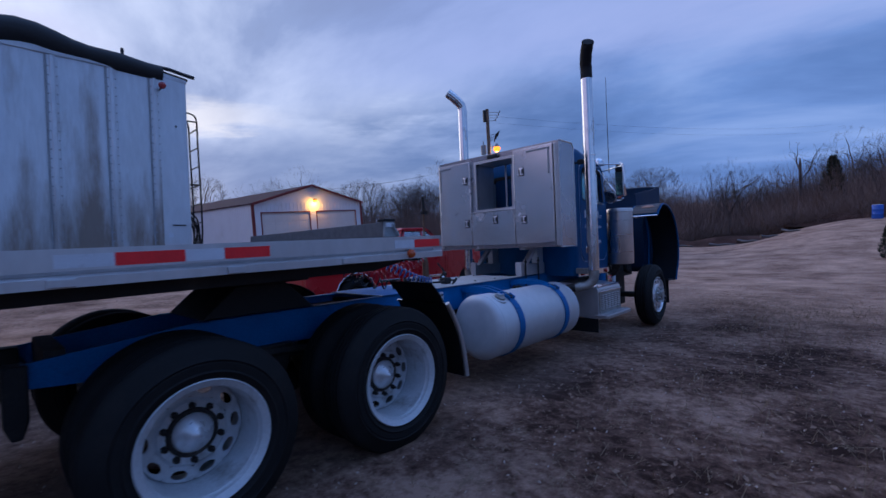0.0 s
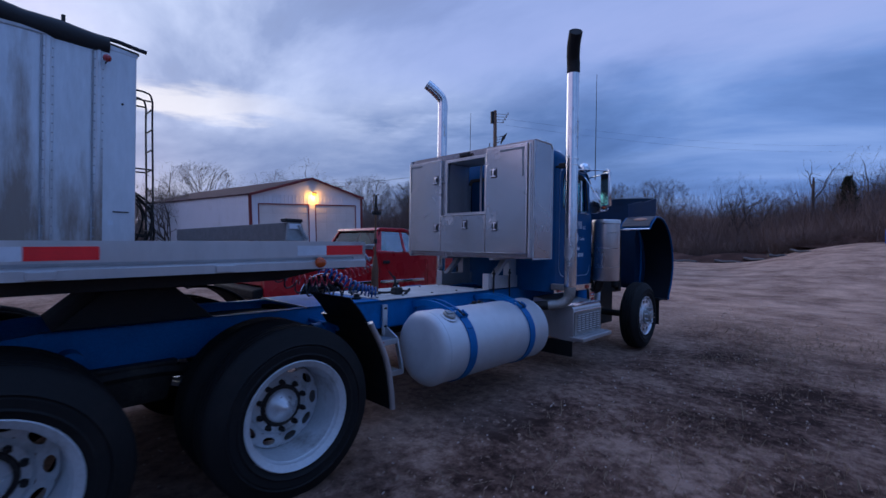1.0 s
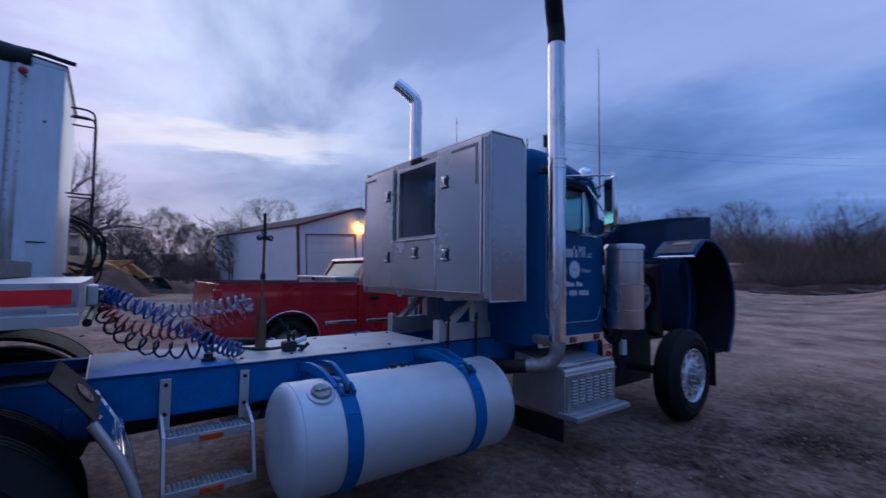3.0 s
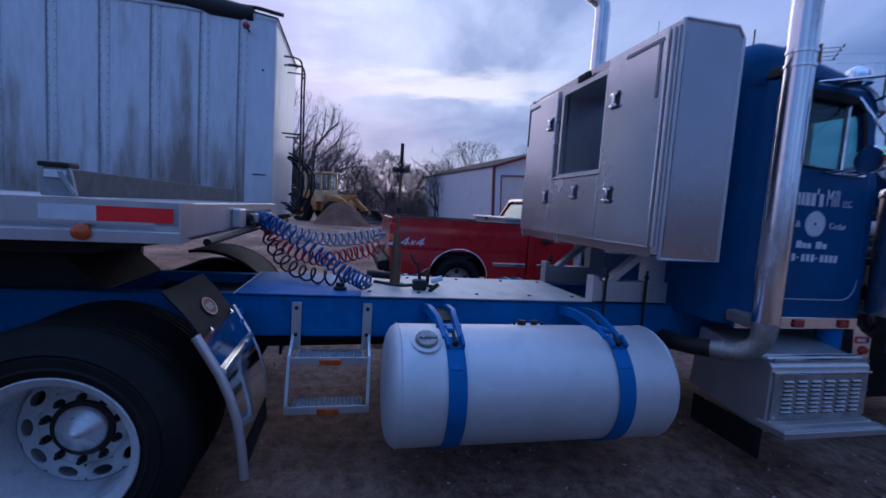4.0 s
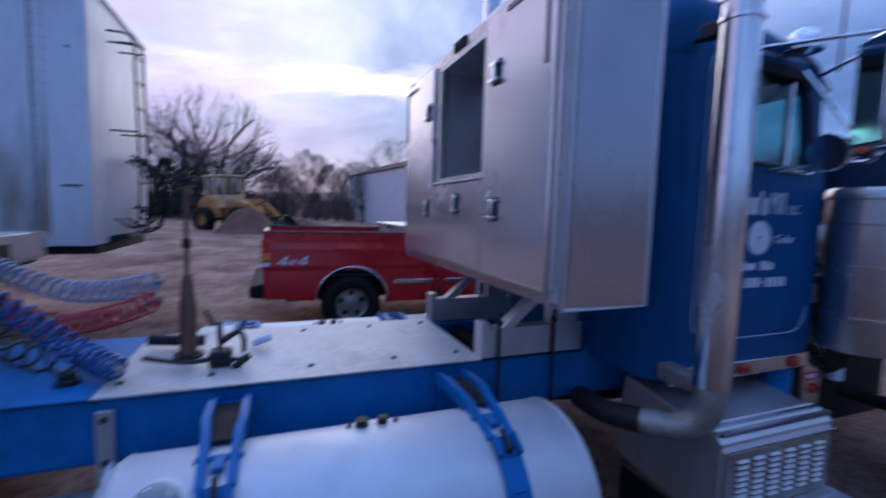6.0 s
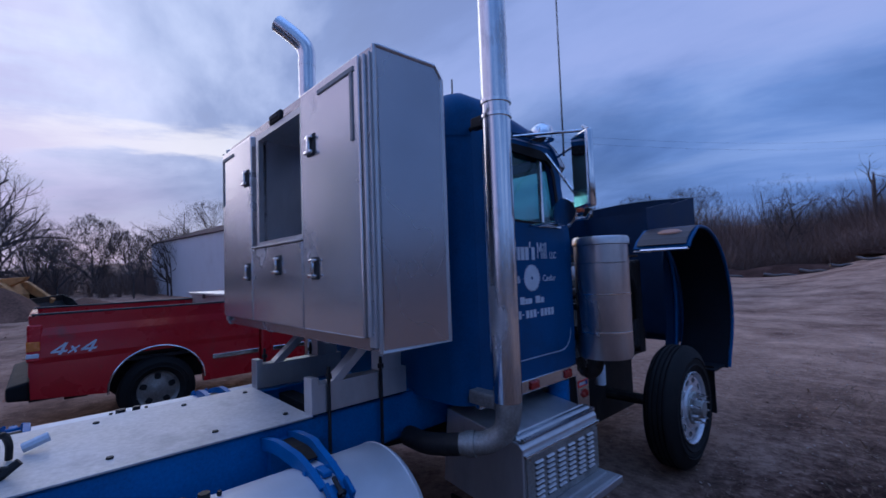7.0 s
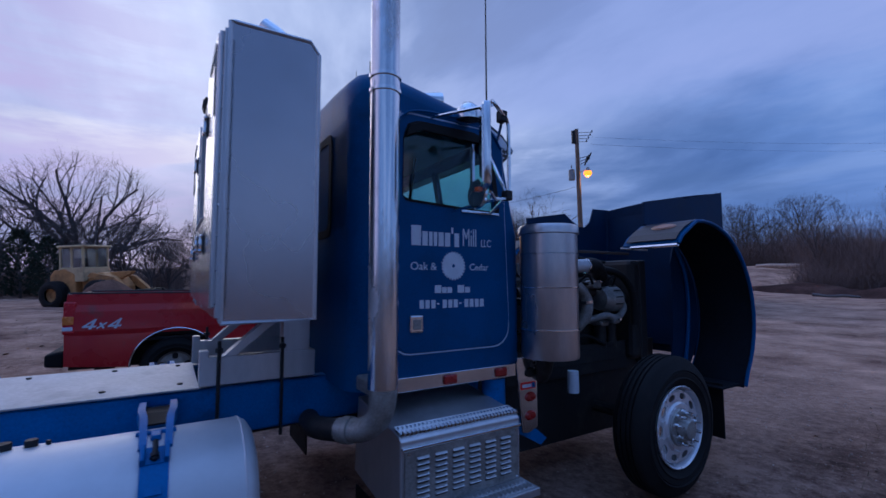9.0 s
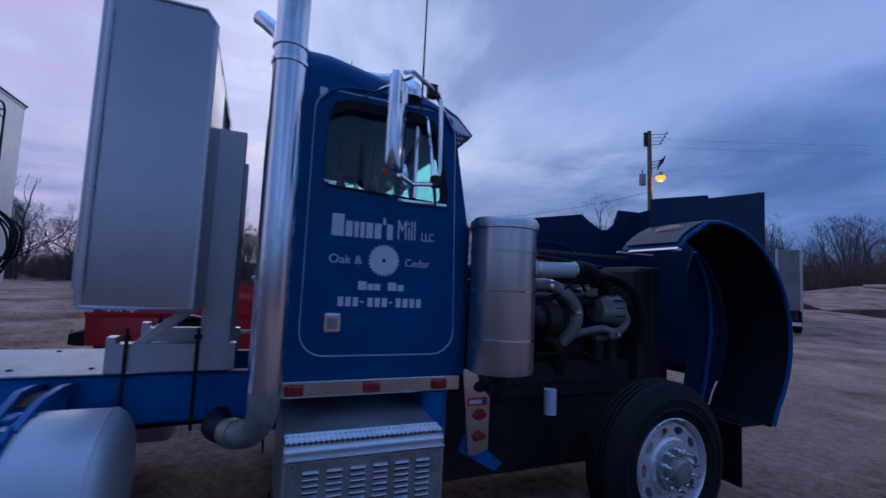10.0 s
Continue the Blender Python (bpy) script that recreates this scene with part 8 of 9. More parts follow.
        ORIGIN[root.name] = pts[0]
        part("wire_strand", tube(pts, r, 5), BLACK, root)
    wire(p0 + K * Vector((-0.1, 0, 6.6)), (-27.0, 17.0, 4.6), 0.4)
    wire(p0 + K * Vector((0.5, 0.8, 9.75)), p0 + Vector((22, 66, 15)), 0.9, 0.006)
    wire(p0 + K * Vector((0.45, 0.7, 9.3)), p0 + Vector((22, 66, 14)), 0.9, 0.006)


build_pole()


# ---- yellow wheel loader ----
def build_loader():
    Lr = placed("wheel_loader", -21.2, 0.15, 140, "faded yellow wheel loader with enclosed cab", "wheel loader")
    I = Matrix.Identity(4)
    Lr.matrix_world = Lr.matrix_world @ Matrix.Scale(0.85, 4)
    # local: -y is ahead (bucket), +y the engine end
    part("rear_frame", prism([(0.3, 0.75), (1.7, 0.8), (1.80, 1.60), (1.55, 1.90), (0.9, 2.00), (0.3, 1.7)], "X", -0.75, 0.75, 0.06), YELLOW, Lr, "faded yellow engine housing", at=I)
    part("engine_grille", box(-0.6, 0.6, 1.74, 1.78, 0.9, 1.4, 0.01), BLACK, Lr, at=I)
    part("counterweight", box(-0.9, 0.9, 1.4, 1.85, 0.65, 1.0, 0.06), YELLOW, Lr, at=I)
    part("front_frame", prism([(-1.9, 0.7), (0.2, 0.7), (0.2, 1.3), (-0.8, 1.75), (-1.5, 1.5), (-1.9, 1.0)], "X", -0.5, 0.5, 0.05), YELLOW, Lr, at=I)
    part("cab_floor", box(-0.74, 0.74, -0.17, 1.27, 1.30, 2.02, 0.04), CREAM, Lr, at=I)
    for x in (-0.68, 0.68):
        for y in (-0.1, 0.55, 1.2):
            part("cab_post", box(x - 0.045, x + 0.045, y - 0.045, y + 0.045, 1.85, 3.05, 0.01), CREAM, Lr, at=I)
        part("cab_glass", box(x - 0.006, x + 0.006, -0.05, 0.5, 2.0, 2.95), LOADERGLASS, Lr, at=I)
        part("cab_glass", box(x - 0.006, x + 0.006, 0.6, 1.15, 2.0, 2.95), LOADERGLASS, Lr, at=I)
    for y in (-0.1, 1.2):
        part("cab_glass", box(-0.63, 0.63, y - 0.006, y + 0.006, 2.0, 2.95), LOADERGLASS, Lr, at=I)
    part("cab_roof", box(-0.80, 0.80, -0.25, 1.32, 3.03, 3.14, 0.04), CREAM, Lr, at=I)
    part("operator_seat", box(-0.25, 0.25, 0.6, 1.0, 1.85, 2.5, 0.06), CABIN, Lr, at=I)
    part("exhaust_pipe", rod((0.4, 1.45, 1.5), (0.4, 1.45, 2.5), 0.04, 10), BLACK, Lr, at=I)
    for x in (-0.62, 0.62):
        part("lift_arm", prism([(-0.5, 1.75), (-0.3, 1.55), (-1.6, 1.15), (-2.7, 0.45), (-2.85, 0.65), (-1.8, 1.5)], "X", x - 0.09, x + 0.09, 0.02), YELLOW, Lr, at=I)
        part("lift_cylinder", rod((x * 0.85, 0.0, 0.95), (x * 0.85, -1.5, 1.15), 0.06, 10), CASTALU, Lr, at=I)
    part("tilt_link", prism([(-1.0, 1.7), (-0.8, 1.6), (-1.5, 1.35), (-2.2, 1.6), (-2.3, 1.75), (-1.5, 1.75)], "X", -0.12, 0.12, 0.02), YELLOW, Lr, at=I)
    part("bucket", sheet([(-2.75, 0.80), (-2.70, 0.55), (-2.78, 0.34), (-3.0, 0.17), (-3.5, 0.12)], 0.05, "X", -1.3, 1.3), GREASE, Lr, "rusty loader bucket", at=I)
    for x in (-1.3, 1.26):
        part("bucket_end", prism([(-2.75, 0.80), (-2.70, 0.55), (-2.78, 0.34), (-3.0, 0.17), (-3.5, 0.12), (-3.1, 0.6)], "X", x, x + 0.04), GREASE, Lr, at=I)
    ty = mesh_of("loader_tyre", tyre_mesh(0.70, 0.50, 0.33), RUBBER, True)
    rm = mesh_of("loader_rim", lathe([(-0.1, 0.33), (0.12, 0.34), (0.10, 0.28), (0.02, 0.2), (0.06, 0.1), (0.06, 0)], "X", 24), YELLOW, True)
    for y in (-1.25, 1.25):
        for x, s in ((0.98, 1), (-0.98, -1)):
            m = Matrix.Translation((x, y, 0.68)) @ (I if s > 0 else Matrix.Rotation(math.pi, 4, "Z"))
            w = part("wheel", rm, None, Lr, at=m)
            t = new("tyre", ty); t.parent = w
        part("axle", rod((-0.9, y, 0.68), (0.9, y, 0.68), 0.12, 10), BLACK, Lr, at=I)


build_loader()


# ---- dirt mounds, logs, drum, parked trailer ----
def mound(x, y, rx, ry, h, seed, label, mat=None):
    n, m = 28, 9
    b = bmesh.new()
    rings = []
    for j in range(m + 1):
        f = j / m
        ring = []
        for k in range(n):
            a = 2 * math.pi * k / n
            w = 1 + 0.22 * noise.noise((math.cos(a) * 1.5 + seed, math.sin(a) * 1.5, seed))
            z = h * (math.cos(f * math.pi) * 0.5 + 0.5) * (1 + 0.35 * noise.noise((math.cos(a) * f * 3, math.sin(a) * f * 3, seed + 2))) - 0.25 * f
            ring.append(b.verts.new((rx * f * w * math.cos(a) + 1e-4 * k * (j == 0), ry * f * w * math.sin(a), z)))
        rings.append(ring)
    for A, B in zip(rings, rings[1:]):
        for k in range(n):
            b.faces.new((A[k], A[(k + 1) % n], B[(k + 1) % n], B[k]))
    bmesh.ops.remove_doubles(b, verts=b.verts[:], dist=2e-3)
    me = mesh_of("dirt_mound", b, mat or MOUNDDIRT, True)
    o = new("dirt_mound", me)
    o.matrix_world = Matrix.Translation(SLOPE @ on_ground(x, y))
    tagged(o, label, "dirt mound")


mound(-18.6, 0.9, 2.2, 1.9, 1.15, 3.1, "rounded heap of bare brown dirt beside the loader")
mound(-21.5, 3.4, 1.6, 2.2, 0.55, 7.7, "low heap of scraped brown dirt with debris")
mound(-19.0, 12.5, 2.6, 1.3, 0.35, 9.2, "low spoil bank of grey dirt by the shed")
for i, (x, y, rx, ry, h) in enumerate(((-8.5, 36.8, 7.5, 2.6, 0.6), (-1.8, 37.0, 6.5, 2.6, 0.55), (-16.0, 36.2, 4.5, 2.2, 0.8), (3.0, 40.5, 4.0, 2.2, 0.6))):
    mound(x, y, rx, ry, h, 11.3 + i, "long low bank of dark scraped soil at the woods edge", DARKSOIL)


def log(x, y, angle, length, r, label):
    root = placed("log", x, y, angle, label, "log", "felled logs at the woods edge")
    pts = [(length * (k / 8 - 0.5), 0.06 * math.sin(k * 1.7), r * 0.9 + 0.03 * math.cos(k * 1.1)) for k in range(9)]
    part("log_trunk", tube(pts, [r * (1 - 0.05 * k) for k in range(9)], 10), PEBBLE if r > 0.2 else WOODGREY, root, smooth=True, at=Matrix.Identity(4))
    part("cut_end", rod((-length / 2 - 0.01, 0, r * 0.9), (-length / 2, 0, r * 0.9), r * 0.97, 10), STRAW, root, at=Matrix.Identity(4))


for k, (x, y, a, l, r) in enumerate(((-14.3, 50.0, 176, 4.0, 0.26), (-1.6, 35.4, -12, 1.5, 0.11), (-0.4, 35.6, 30, 1.2, 0.10), (-3.2, 35.0, 5, 1.6, 0.10), (0.8, 36.0, -35, 1.6, 0.09), (-6.0, 34.4, 8, 2.0, 0.10))):
    log(x, y, a, l, r, "pale barkless log lying on scraped soil" if r > 0.2 else "grey weathered branch lying on scraped soil")

dr = placed("steel_drum", 4.95, 38.0, 0, "bright blue steel drum standing on the rise", "drum")
part("drum_body", lathe([(0, 0.0), (0, 0.27), (0.02, 0.29), (0.28, 0.285), (0.30, 0.30), (0.32, 0.285), (0.58, 0.285), (0.60, 0.30), (0.62, 0.285), (0.86, 0.29), (0.88, 0.275), (0.88, 0.0)], "Z", 24), material("drum_blue", (0.01, 0.09, 0.42), 0.45, 0, 0.2, 4, 40, 0.05), dr, smooth=True, at=Matrix.Identity(4))
part("drum_lid", lathe([(0.882, 0.26), (0.90, 0.26), (0.90, 0.0)], "Z", 20), LETTER, dr, at=Matrix.Identity(4))

pv = placed("box_trailer", -7.20, 21.22, 29, "narrow grey ribbed box trailer parked across the yard", "trailer")
part("trailer_box", box(0.55, 1.3, 0, 9.0, 0.95, 3.15, 0.02), BOXGREY, pv, at=Matrix.Identity(4))
for k in range(6):
    part("wall_rib", box(0.64 + k * 0.105, 0.665 + k * 0.105, -0.02, 0.0, 1.0, 3.1), BOXGREY, pv, at=Matrix.Identity(4))
for x in (0.53, 1.22):
    part("corner_post", box(x, x + 0.08, -0.03, 0.05, 0.9, 3.18, 0.01), ALU, pv, at=Matrix.Identity(4))
part("under_bumper", box(0.6, 1.25, -0.02, 0.06, 0.40, 0.52, 0.01), LETTER, pv, at=Matrix.Identity(4))
for x in (0.7, 1.1):
    part("bumper_hanger", box(x - 0.05, x + 0.05, 0.0, 0.06, 0.5, 0.96), BLACK, pv, at=Matrix.Identity(4))
tm2 = mesh_of("trailer_tyre", tyre_mesh(0.5, 0.27), RUBBER, True)
for x in (0.70, 1.14):
    for y in (1.2, 2.4, 7.8):
        part("trailer_tyre", tm2, None, pv, at=Matrix.Translation((x, y, 0.50)))
part("trailer_chassis", box(0.72, 1.12, 0.3, 8.7, 0.5, 0.96), BLACK, pv, at=Matrix.Identity(4))


# ---- bare trees ----
def tree_geometry(seed, height, clear, crown, limbs, tilt, forks, bole, twig=0.011):
    """A bare tree: limbs fan out of the bole and fork again and again inside a rounded crown.
    crown: centre height and three radii as shares of the height; tilt: least and most lean of the limbs in degrees."""
    r = np.random.RandomState(seed)
    cz, rx, ry, rz = (v * height for v in crown)
    centre, size = np.array([0, 0, cz]), np.array([rx, ry, rz])
    trunk_store, crown_store = [[], []], [[], []]

    def room(p, d):
        """The way from p along d to the crown's edge."""
        u, v = (p - centre) / size, d / size
        a, b, c = v.dot(v), u.dot(v), u.dot(u) - 1
        q = b * b - a * c
        return max(0.0, (-b + math.sqrt(q)) / a) if q > 0 else 0.0

    def tube_along(P, R, sides, store):
        V, F = store
        base, up = len(V), None
        for j, p in enumerate(P):
            w = Vector(P[min(j + 1, len(P) - 1)] - P[max(j - 1, 0)]).normalized()
            up = w.orthogonal().normalized() if up is None else (up - w * up.dot(w)).normalized()
            sd = w.cross(up)
            for k in range(sides):
                a = 2 * math.pi * k / sides
                V.append(Vector(p) + float(R[j]) * (math.cos(a) * up + math.sin(a) * sd))
        for j in range(len(P) - 1):
            for k in range(sides):
                F.append((base + j * sides + k, base + j * sides + (k + 1) % sides, base + (j + 1) * sides + (k + 1) % sides, base + (j + 1) * sides + k))

    def strip(P, half):
        V, F = crown_store
        w = r.normal(0, 1, 3); w *= half / np.linalg.norm(w)
        i = len(V)
        for j, p in enumerate(P[:-1]):
            k = 1 - 0.6 * j / len(P)
            V += [Vector(p - w * k), Vector(p + w * k)]
            if j: F.append((i + 2 * j - 2, i + 2 * j - 1, i + 2 * j + 1, i + 2 * j))
        V.append(Vector(P[-1]))
        F.append((len(V) - 3, len(V) - 2, len(V) - 1))

    def grow(start, d, length, radius, level):
        n = max(3, min(9, int(length / (0.06 * height)) + 3))
        P, d = [start], d / np.linalg.norm(d)
        for j in range(n):
            d = d + r.normal(0, 0.13 + 0.03 * level, 3) + (0, 0, 0.05 if level > 1 else 0.02)
            d /= np.linalg.norm(d)
            P.append(P[-1] + d * length / n)
        if level >= len(forks): strip(P, twig * r.uniform(0.7, 1.3))
        elif radius < 0.022: strip(P, max(radius * 0.7, twig * 1.3))
        else: tube_along(P, [radius * (1 - 0.72 * j / n) for j in range(n + 1)], 7 if level == 0 else (5 if level == 1 else 4), crown_store if level else trunk_store)
        if level >= len(forks): return
        turn = r.uniform(0, 6.28)
        for k in range(forks[level]):
            f = 0.22 + 0.78 * (k + r.uniform(0.2, 1.0)) / forks[level]
            x = min(f, 0.999) * n
            j = int(x)
            p, along = P[j] + (P[j + 1] - P[j]) * (x - j), (P[j + 1] - P[j]) * n / length
            side = np.cross(along, r.normal(0, 1, 3)); side /= np.linalg.norm(side)
            turn += 2.4
            side = side * math.cos(turn) + np.cross(along, side) * math.sin(turn)
            lean = radians(r.uniform(22, 52))
            w = along * math.cos(lean) + side * math.sin(lean) + np.array([0, 0, 0.10])
            w /= np.linalg.norm(w)
            reach = min(length * r.uniform(0.48, 0.78), room(p, w) * r.uniform(0.82, 1.08) + 0.03 * height)
            if reach > 0.02 * height: grow(p, w, reach, radius * (1 - 0.72 * f) * r.uniform(0.50, 0.72), level + 1)

    top = clear * height
    bend = r.normal(0, 0.02, 2) * height
    stem = [np.array([bend[0] * f * f, bend[1] * f * f, top * f - 0.3 * (1 - f)]) for f in (0, 0.12, 0.3, 0.6, 1.0, 1.12)]
    tube_along(stem, [bole * q for q in (1.7, 1.25, 1.05, 0.95, 0.92, 0.4)], 9, trunk_store)
    for k in range(limbs):
        a = 2.4 * k + r.uniform(-0.3, 0.3)
        lean = radians(tilt[0] + (tilt[1] - tilt[0]) * (k + 0.5) / limbs)
        d = np.array([math.sin(lean) * math.cos(a), math.sin(lean) * math.sin(a), math.cos(lean)])
        p = stem[4] + np.array([0, 0, top * r.uniform(-0.30, 0.05)])
        grow(p, d, max(0.15 * height, room(p, d) * r.uniform(0.86, 1.02)), bole * r.uniform(0.42, 0.58) * (1.15 - 0.4 * k / limbs), 1)
    return trunk_store, crown_store


def mesh_from(name, store, mat):
    me = bpy.data.meshes.new(name)
    me.from_pydata([tuple(v) for v in store[0]], [], store[1])
    me.materials.append(mat)
    return me


TREE_KINDS = {}


def tree(kind, x, y, scale, turn, label, group="", stretch=1.0):
    trunk, crown = TREE_KINDS[kind]
    root = placed("bare_tree", x, y, turn, label, "tree", group)
    for name, me in (("trunk", trunk), ("crown", crown)):
        o = new(name, me)
        o.parent = root
        o.matrix_basis = Matrix.Diagonal((scale, scale, scale * stretch, 1))


def tree_kind(key, *a, **k):
    t, c = tree_geometry(*a, **k)
    TREE_KINDS[key] = (mesh_from("trunk", t, BARK), mesh_from("crown", c, BARK))


tree_kind("oak", 23, 17.0, 0.17, (0.50, 0.60, 0.56, 0.49), 10, (6, 72), (0, 6, 5, 4, 3), 0.62, 0.0055)
tree_kind("round", 5, 8.0, 0.20, (0.56, 0.46, 0.44, 0.42), 9, (5, 62), (0, 5, 4, 4, 3), 0.17, 0.008)
tree_kind("spread", 41, 8.0, 0.18, (0.55, 0.56, 0.50, 0.45), 8, (10, 70), (0, 5, 4, 4, 2), 0.19, 0.0055)
tree_kind("dense", 3, 8.0, 0.12, (0.50, 0.50, 0.50, 0.50), 11, (4, 78), (0, 6, 5, 5, 4), 0.15, 0.014)
tree_kind("tall", 8, 9.5, 0.34, (0.64, 0.27, 0.27, 0.37), 7, (3, 48), (0, 5, 4, 4, 2), 0.15, 0.0055)
tree_kind("slim", 14, 8.0, 0.30, (0.62, 0.20, 0.20, 0.40), 6, (2, 36), (0, 5, 4, 3, 2), 0.10, 0.0055)
tree_kind("snag", 31, 7.5, 0.72, (0.84, 0.24, 0.20, 0.18), 4, (10, 60), (0, 3, 2), 0.12)

tree("oak", -62.0, -5.6, 0.92, 20, "large bare spreading oak behind the loader")
tree("round", -77.0, 23.8, 1.70, 40, "bare rounded tree behind the shed")
tree("tall", -76.0, 18.0, 1.38, 150, "slender bare tree behind the shed")
tree("dense", -57.0, 6.0, 1.02, 15, "dense bare rounded tree across the field")
tree("dense", -59.5, 9.4, 0.84, 95, "dense bare rounded tree across the field")
tree("dense", -61.0, 3.0, 0.78, 205, "dense bare rounded tree across the field")
for x, y, k, turn in ((-45.0, -9.2, 0.62, 10), (-47.0, -11.8, 0.74, 80), (-44.5, -14.6, 0.66, 150), (-46.0, -17.5, 0.95, 220), (-48.0, -21.5, 0.8, 300)):
    tree("round", x, y, k, turn, "bare twisted tree in the row across the field", "trees in a row across the field")
rt = random.Random(77)
# woods behind the shed and along the yard's edge
for k in range(44):
    az = radians(rt.uniform(118, 157)); dist = rt.uniform(52, 70)
    x, y = 3.8 + dist * math.cos(az), -1.0 + dist * math.sin(az)
    tree(rt.choice(("tall", "slim", "tall", "round")), x, y, rt.uniform(0.95, 1.28) * (0.78 if az < radians(131) else 1), rt.uniform(0, 360), "slender bare winter tree in the woods", "woods behind the shed")
for k in range(14):
    az = radians(rt.uniform(160, 182)); dist = rt.uniform(46, 60)
    x, y = 3.4 + dist * math.cos(az), 2.0 + dist * math.sin(az)
    tree(rt.choice(("round", "slim", "spread")), x, y, rt.uniform(0.6, 0.95), rt.uniform(0, 360), "small bare winter tree beyond the yard", "trees beyond the yard")
for k in range(22):
    az = radians(rt.uniform(182, 222)); dist = rt.uniform(48, 75)
    x, y = 3.2 + dist * math.cos(az), 3.0 + dist * math.sin(az)
    tree(rt.choice(("round", "spread", "tall")), x, y, rt.uniform(0.95, 1.3), rt.uniform(0, 360), "bare winter tree on the field edge", "trees on the field edge")
for k in range(70):
    deg = rt.uniform(84, 122); dist = rt.uniform(45, 62) * (1.5 if deg > 107 else 1)
    az = radians(deg)
    x, y = 3.8 + dist * math.cos(az), -1.0 + dist * math.sin(az)
    tree(rt.choice(("slim", "tall", "tall", "slim")), x, y, rt.uniform(0.75, 1.02) * (1.15 if deg > 107 else 0.84), rt.uniform(0, 360), "thin bare tree standing in the brush", "trees in the brush")
tree("round", -25.0, 67.0, 1.15, 70, "bare rounded tree at the woods edge")
tree("round", -19.0, 70.0, 1.2, 200, "bare rounded tree at the woods edge")
tree("snag", 0.6, 45.0, 0.95, 30, "broken bare snag rising from the brush", "trees in the brush")


# ---- brush: nobody could count it ----
def brush(name, spots, twigs, length, width, spread, mat, label, seed, stacked=0.55):
    r = np.random.RandomState(seed)
    V, F = [], []
    for x, y, s in spots:
        p = SLOPE @ on_ground(x, y)
        for k in range(twigs):
            base = np.array([p.x + r.normal(0, 0.35 * s), p.y + r.normal(0, 0.35 * s), p.z - 0.1 * min(1, length) + abs(r.normal(0, stacked)) * s * (k % 3 > 0)])
            d = np.array([r.normal(0, spread), r.normal(0, spread), 1.0])
            d *= s * length * r.uniform(0.45, 1.0) / np.linalg.norm(d)
            a = r.uniform(0, math.pi)
            w = np.array([math.cos(a), math.sin(a), 0]) * width * r.uniform(0.6, 1.4)
            i = len(V)
            mid = base + d * 0.55 + r.normal(0, 0.06, 3) * s
            V += [tuple(base - w), tuple(base + w), tuple(mid + w * 0.6), tuple(mid - w * 0.6), tuple(base + d)]
            F += [(i, i + 1, i + 2, i + 3), (i + 3, i + 2, i + 4)]
    me = bpy.data.meshes.new(name)
    me.from_pydata(V, [], F)
    me.materials.append(mat)
    o = new(name, me)
    tagged(o, label, "brush", kind="stuff")


spots = []
for k in range(900):
    deg, dist = rt.uniform(84, 124), rt.uniform(43, 57)
    az = radians(deg)
    if deg > 107: dist = dist * 1.5
    spots.append((3.8 + dist * math.cos(az), -1.0 + dist * math.sin(az), rt.uniform(0.75, 1.35) * (0.7 if dist < 45 else 1.0)))
brush("woods_brush", spots, 95, 4.6, 0.0105, 0.42, TWIG, "dense leafless brown brush along the woods edge", 1)
spots = []
for k in range(500):
    az, dist = radians(rt.uniform(84, 108)), rt.uniform(40.5, 45)
    spots.append((3.8 + dist * math.cos(az), -1.0 + dist * math.sin(az), rt.uniform(0.7, 1.3)))
brush("low_brush", spots, 60, 1.7, 0.010, 0.6, TWIG, "low tangled dead weeds before the woods", 2)
spots = []
for k in range(420):
    az, dist = radians(rt.uniform(124, 160)), rt.uniform(48, 64)
    spots.append((3.8 + dist * math.cos(az), -1.0 + dist * math.sin(az), rt.uniform(0.7, 1.2)))
brush("shed_brush", spots, 95, 6.3, 0.013, 0.36, TWIG, "dense leafless undergrowth behind the shed", 3)
spots = []
for k in range(520):
    az, dist = radians(rt.uniform(160, 226)), rt.uniform(50, 72)
    spots.append((3.4 + dist * math.cos(az), 2.0 + dist * math.sin(az), rt.uniform(0.5, 1.0)))
brush("field_brush", spots, 80, 4.3, 0.014, 0.38, TWIG, "leafless hedge brush round the field", 4)


# brush out of view to the east, added for what the polished metal reflects
spots = []
for k in range(520):
    az, dist = radians(rt.uniform(-95, 62)), rt.uniform(24, 34)
    spots.append((3.8 + dist * math.cos(az), 1.0 + dist * math.sin(az), rt.uniform(0.8, 1.3)))
brush("east_brush", spots, 30, 3.6, 0.05, 0.34, TWIG, "unseen leafless brush on the east side, added for reflections", 9)


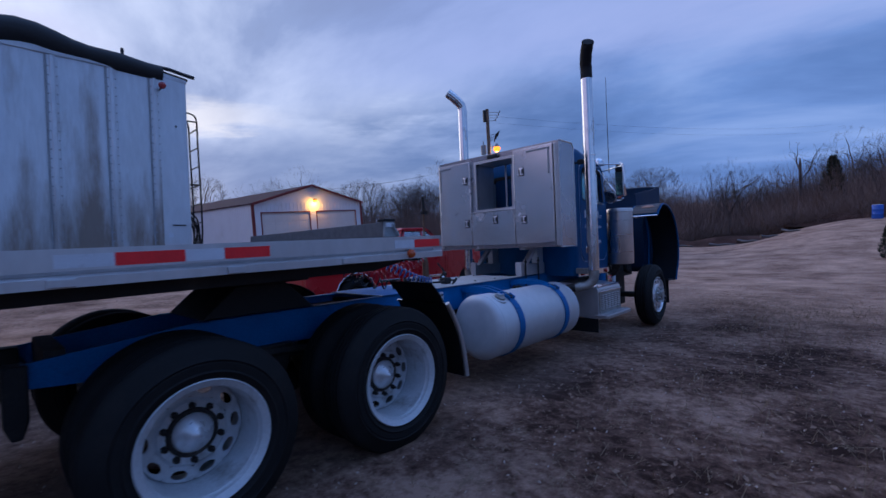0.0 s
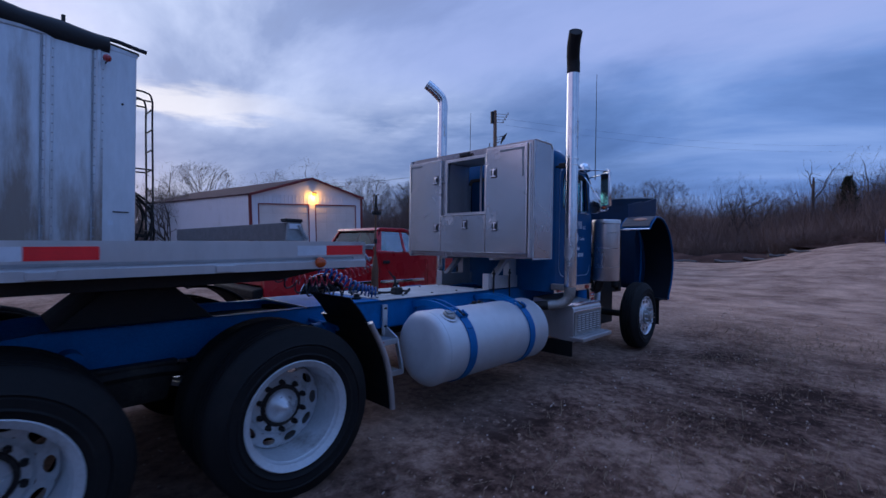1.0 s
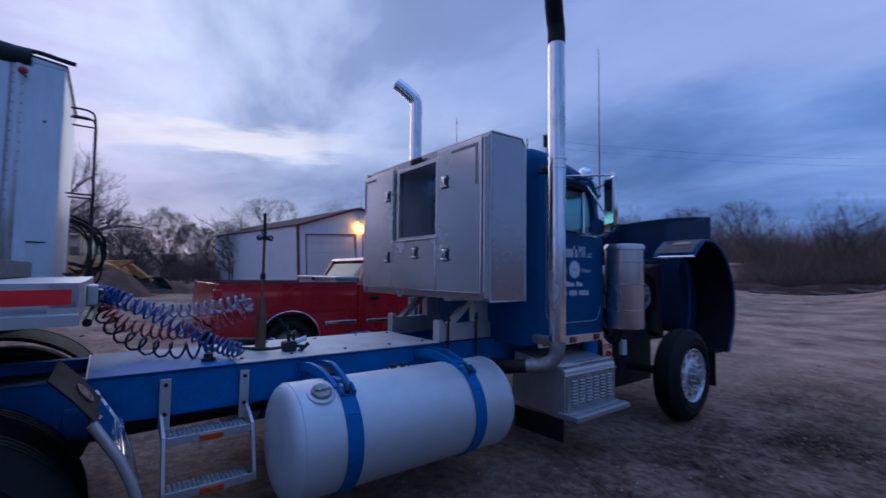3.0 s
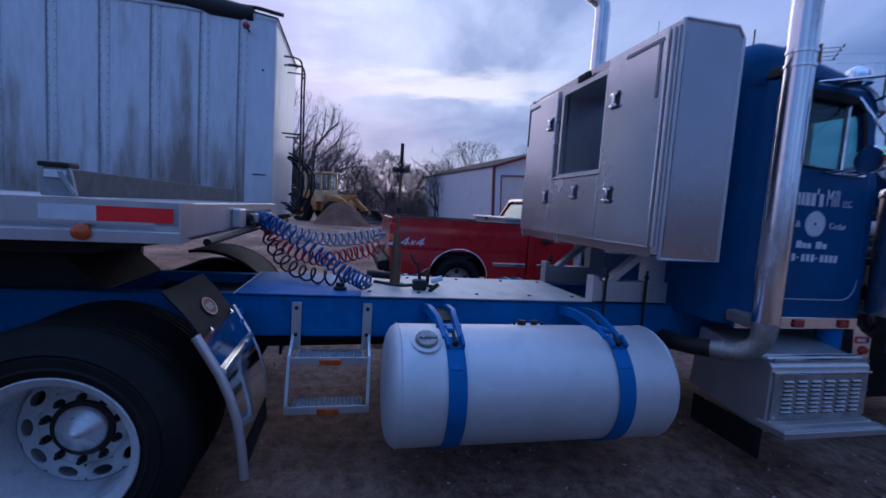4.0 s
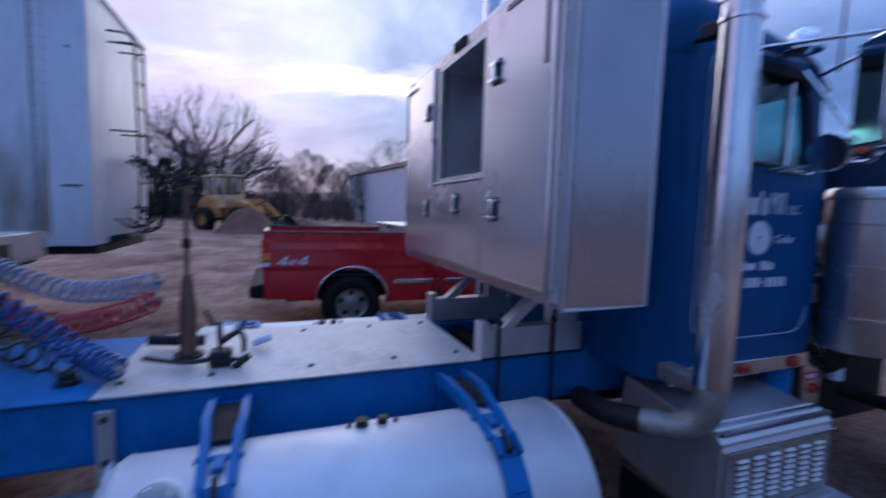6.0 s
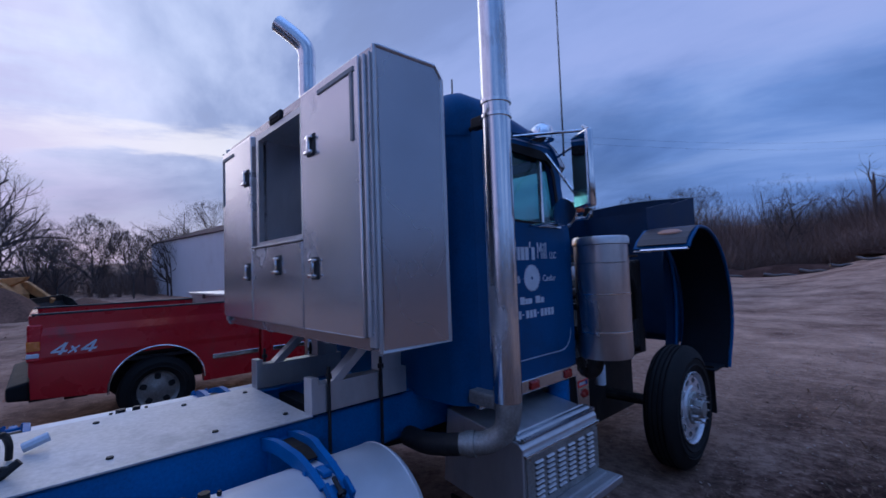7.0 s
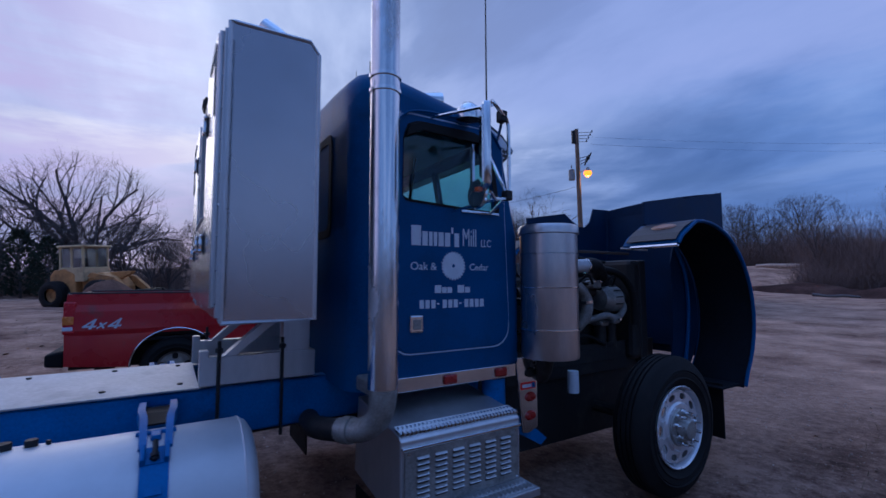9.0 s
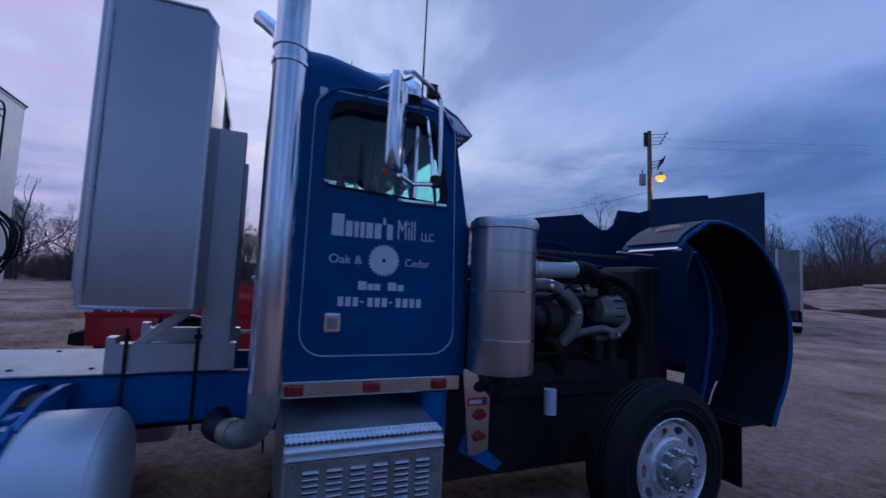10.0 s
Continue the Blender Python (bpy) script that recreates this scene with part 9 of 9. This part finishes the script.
def cedar(x, y, h, label, girth=0.24, blunt=0.75):
    root = placed("cedar_tree", x, y, 0, label, "tree", "evergreens")
    part("trunk", rod((0, 0, -0.1), (0, 0, h * 0.86), h * 0.02, 6, 0.01), BARK, root, at=Matrix.Identity(4))
    r = np.random.RandomState(int(h * 10))
    V, F = [], []
    for k in range(1500):
        f = r.uniform(0.04, 1.0)
        rad = h * girth * min(1.0, 0.35 + 2.2 * f) * (1 - f) ** blunt * r.uniform(0.35, 1.1)
        a = r.uniform(0, 2 * math.pi)
        p = np.array([rad * math.cos(a), rad * math.sin(a), f * h])
        d = np.array([math.cos(a) * 0.6, math.sin(a) * 0.6, r.uniform(0.1, 0.9)]) * h * 0.07
        w = r.normal(0, 1, 3); w *= h * 0.018 / np.linalg.norm(w)
        i = len(V)
        V += [tuple(p - w), tuple(p + w), tuple(p + d)]
        F.append((i, i + 1, i + 2))
    me = bpy.data.meshes.new("foliage")
    me.from_pydata(V, [], F)
    me.materials.append(CEDAR)
    o = new("foliage", me)
    o.parent = root


cedar(2.6, 45.5, 5.2, "dark green cedar at the edge of the brush")
for x, y, h in ((-43.0, -5.2, 4.8), (-44.5, -7.2, 5.4)):
    cedar(x, y, h, "dark dense rounded evergreen beside the oak", 0.36, 0.5)
cedar(4.75, 21.5, 1.3, "small green juniper bush beside the track")


# ---- litter on the yard ----
def litter(name, count, area, size, mat, label, seed, flat=True):
    r = np.random.RandomState(seed)
    V, F = [], []
    x0, x1, y0, y1 = area
    for k in range(count):
        x, y = r.uniform(x0, x1), r.uniform(y0, y1)
        p = SLOPE @ on_ground(x, y)
        s = size * r.uniform(0.5, 1.5)
        a = r.uniform(0, 2 * math.pi)
        u = np.array([math.cos(a), math.sin(a), r.normal(0, 0.25)]) * s
        v = np.array([-math.sin(a), math.cos(a), r.normal(0, 0.25)]) * s * r.uniform(0.35, 0.7)
        c = np.array([p.x, p.y, p.z + 0.012])
        i = len(V)
        if flat:
            V += [tuple(c - u), tuple(c + v + (0, 0, s * 0.25)), tuple(c + u), tuple(c - v + (0, 0, s * 0.1))]
            F += [(i, i + 1, i + 2), (i, i + 2, i + 3)]
        else:
            n = np.array([0, 0, s * 0.6])
            V += [tuple(c - u), tuple(c + v), tuple(c + u), tuple(c - v), tuple(c + n), tuple(c - n)]
            for q in ((0, 1, 4), (1, 2, 4), (2, 3, 4), (3, 0, 4), (1, 0, 5), (2, 1, 5), (3, 2, 5), (0, 3, 5)):
                F.append(tuple(i + t for t in q))
    me = bpy.data.meshes.new(name)
    me.from_pydata(V, [], F)
    me.materials.append(mat)
    tagged(new(name, me), label, "litter", kind="stuff")


litter("dead_leaves", 5600, (1.2, 9, -4, 13), 0.019, LEAF, "scattered curled dead leaves on dirt", 5)
spots = []
while len(spots) < 1100:
    x, y = rt.uniform(1.9, 7.5), rt.uniform(-4, 10)
    if noise.noise((x * 0.9, y * 0.9, 4.0)) > rt.uniform(-0.5, 0.4):
        spots.append((x, y, rt.uniform(0.5, 1.1)))
brush("dead_grass", spots, 16, 0.075, 0.0030, 1.6, STRAW, "short dead grass and straw matted on dirt", 14, 0.0)
litter("gravel", 5200, (-3, 10, -4, 16), 0.011, PEBBLE, "scattered pale gravel on dirt", 6, False)
litter("wood_chips", 900, (-14, -1.5, -2, 12), 0.04, LEAF, "scattered wood scraps on dirt", 7)


def grass(count, area, seed):
    r = np.random.RandomState(seed)
    V, F = [], []
    x0, x1, y0, y1 = area
    for k in range(count):
        x, y = r.uniform(x0, x1), r.uniform(y0, y1)
        if noise.noise((x * 0.7, y * 0.7, 9.0)) < -0.05:
            continue
        p = SLOPE @ on_ground(x, y)
        for q in range(5):
            a = r.uniform(0, 2 * math.pi)
            l = r.uniform(0.03, 0.09)
            t = np.array([math.cos(a) * l, math.sin(a) * l, l * r.uniform(0.2, 0.8)])
            w = np.array([-math.sin(a), math.cos(a), 0]) * 0.002
            b = np.array([p.x + r.normal(0, 0.02), p.y + r.normal(0, 0.02), p.z - 0.004])
            i = len(V)
            V += [tuple(b - w), tuple(b + w), tuple(b + t)]
            F.append((i, i + 1, i + 2))
    me = bpy.data.meshes.new("dry_grass")
    me.from_pydata(V, [], F)
    me.materials.append(STRAW)
    tagged(new("dry_grass", me), "sparse flattened dry grass blades on dirt", "grass", kind="stuff")


grass(900, (1.0, 8, -4, 10), 8)
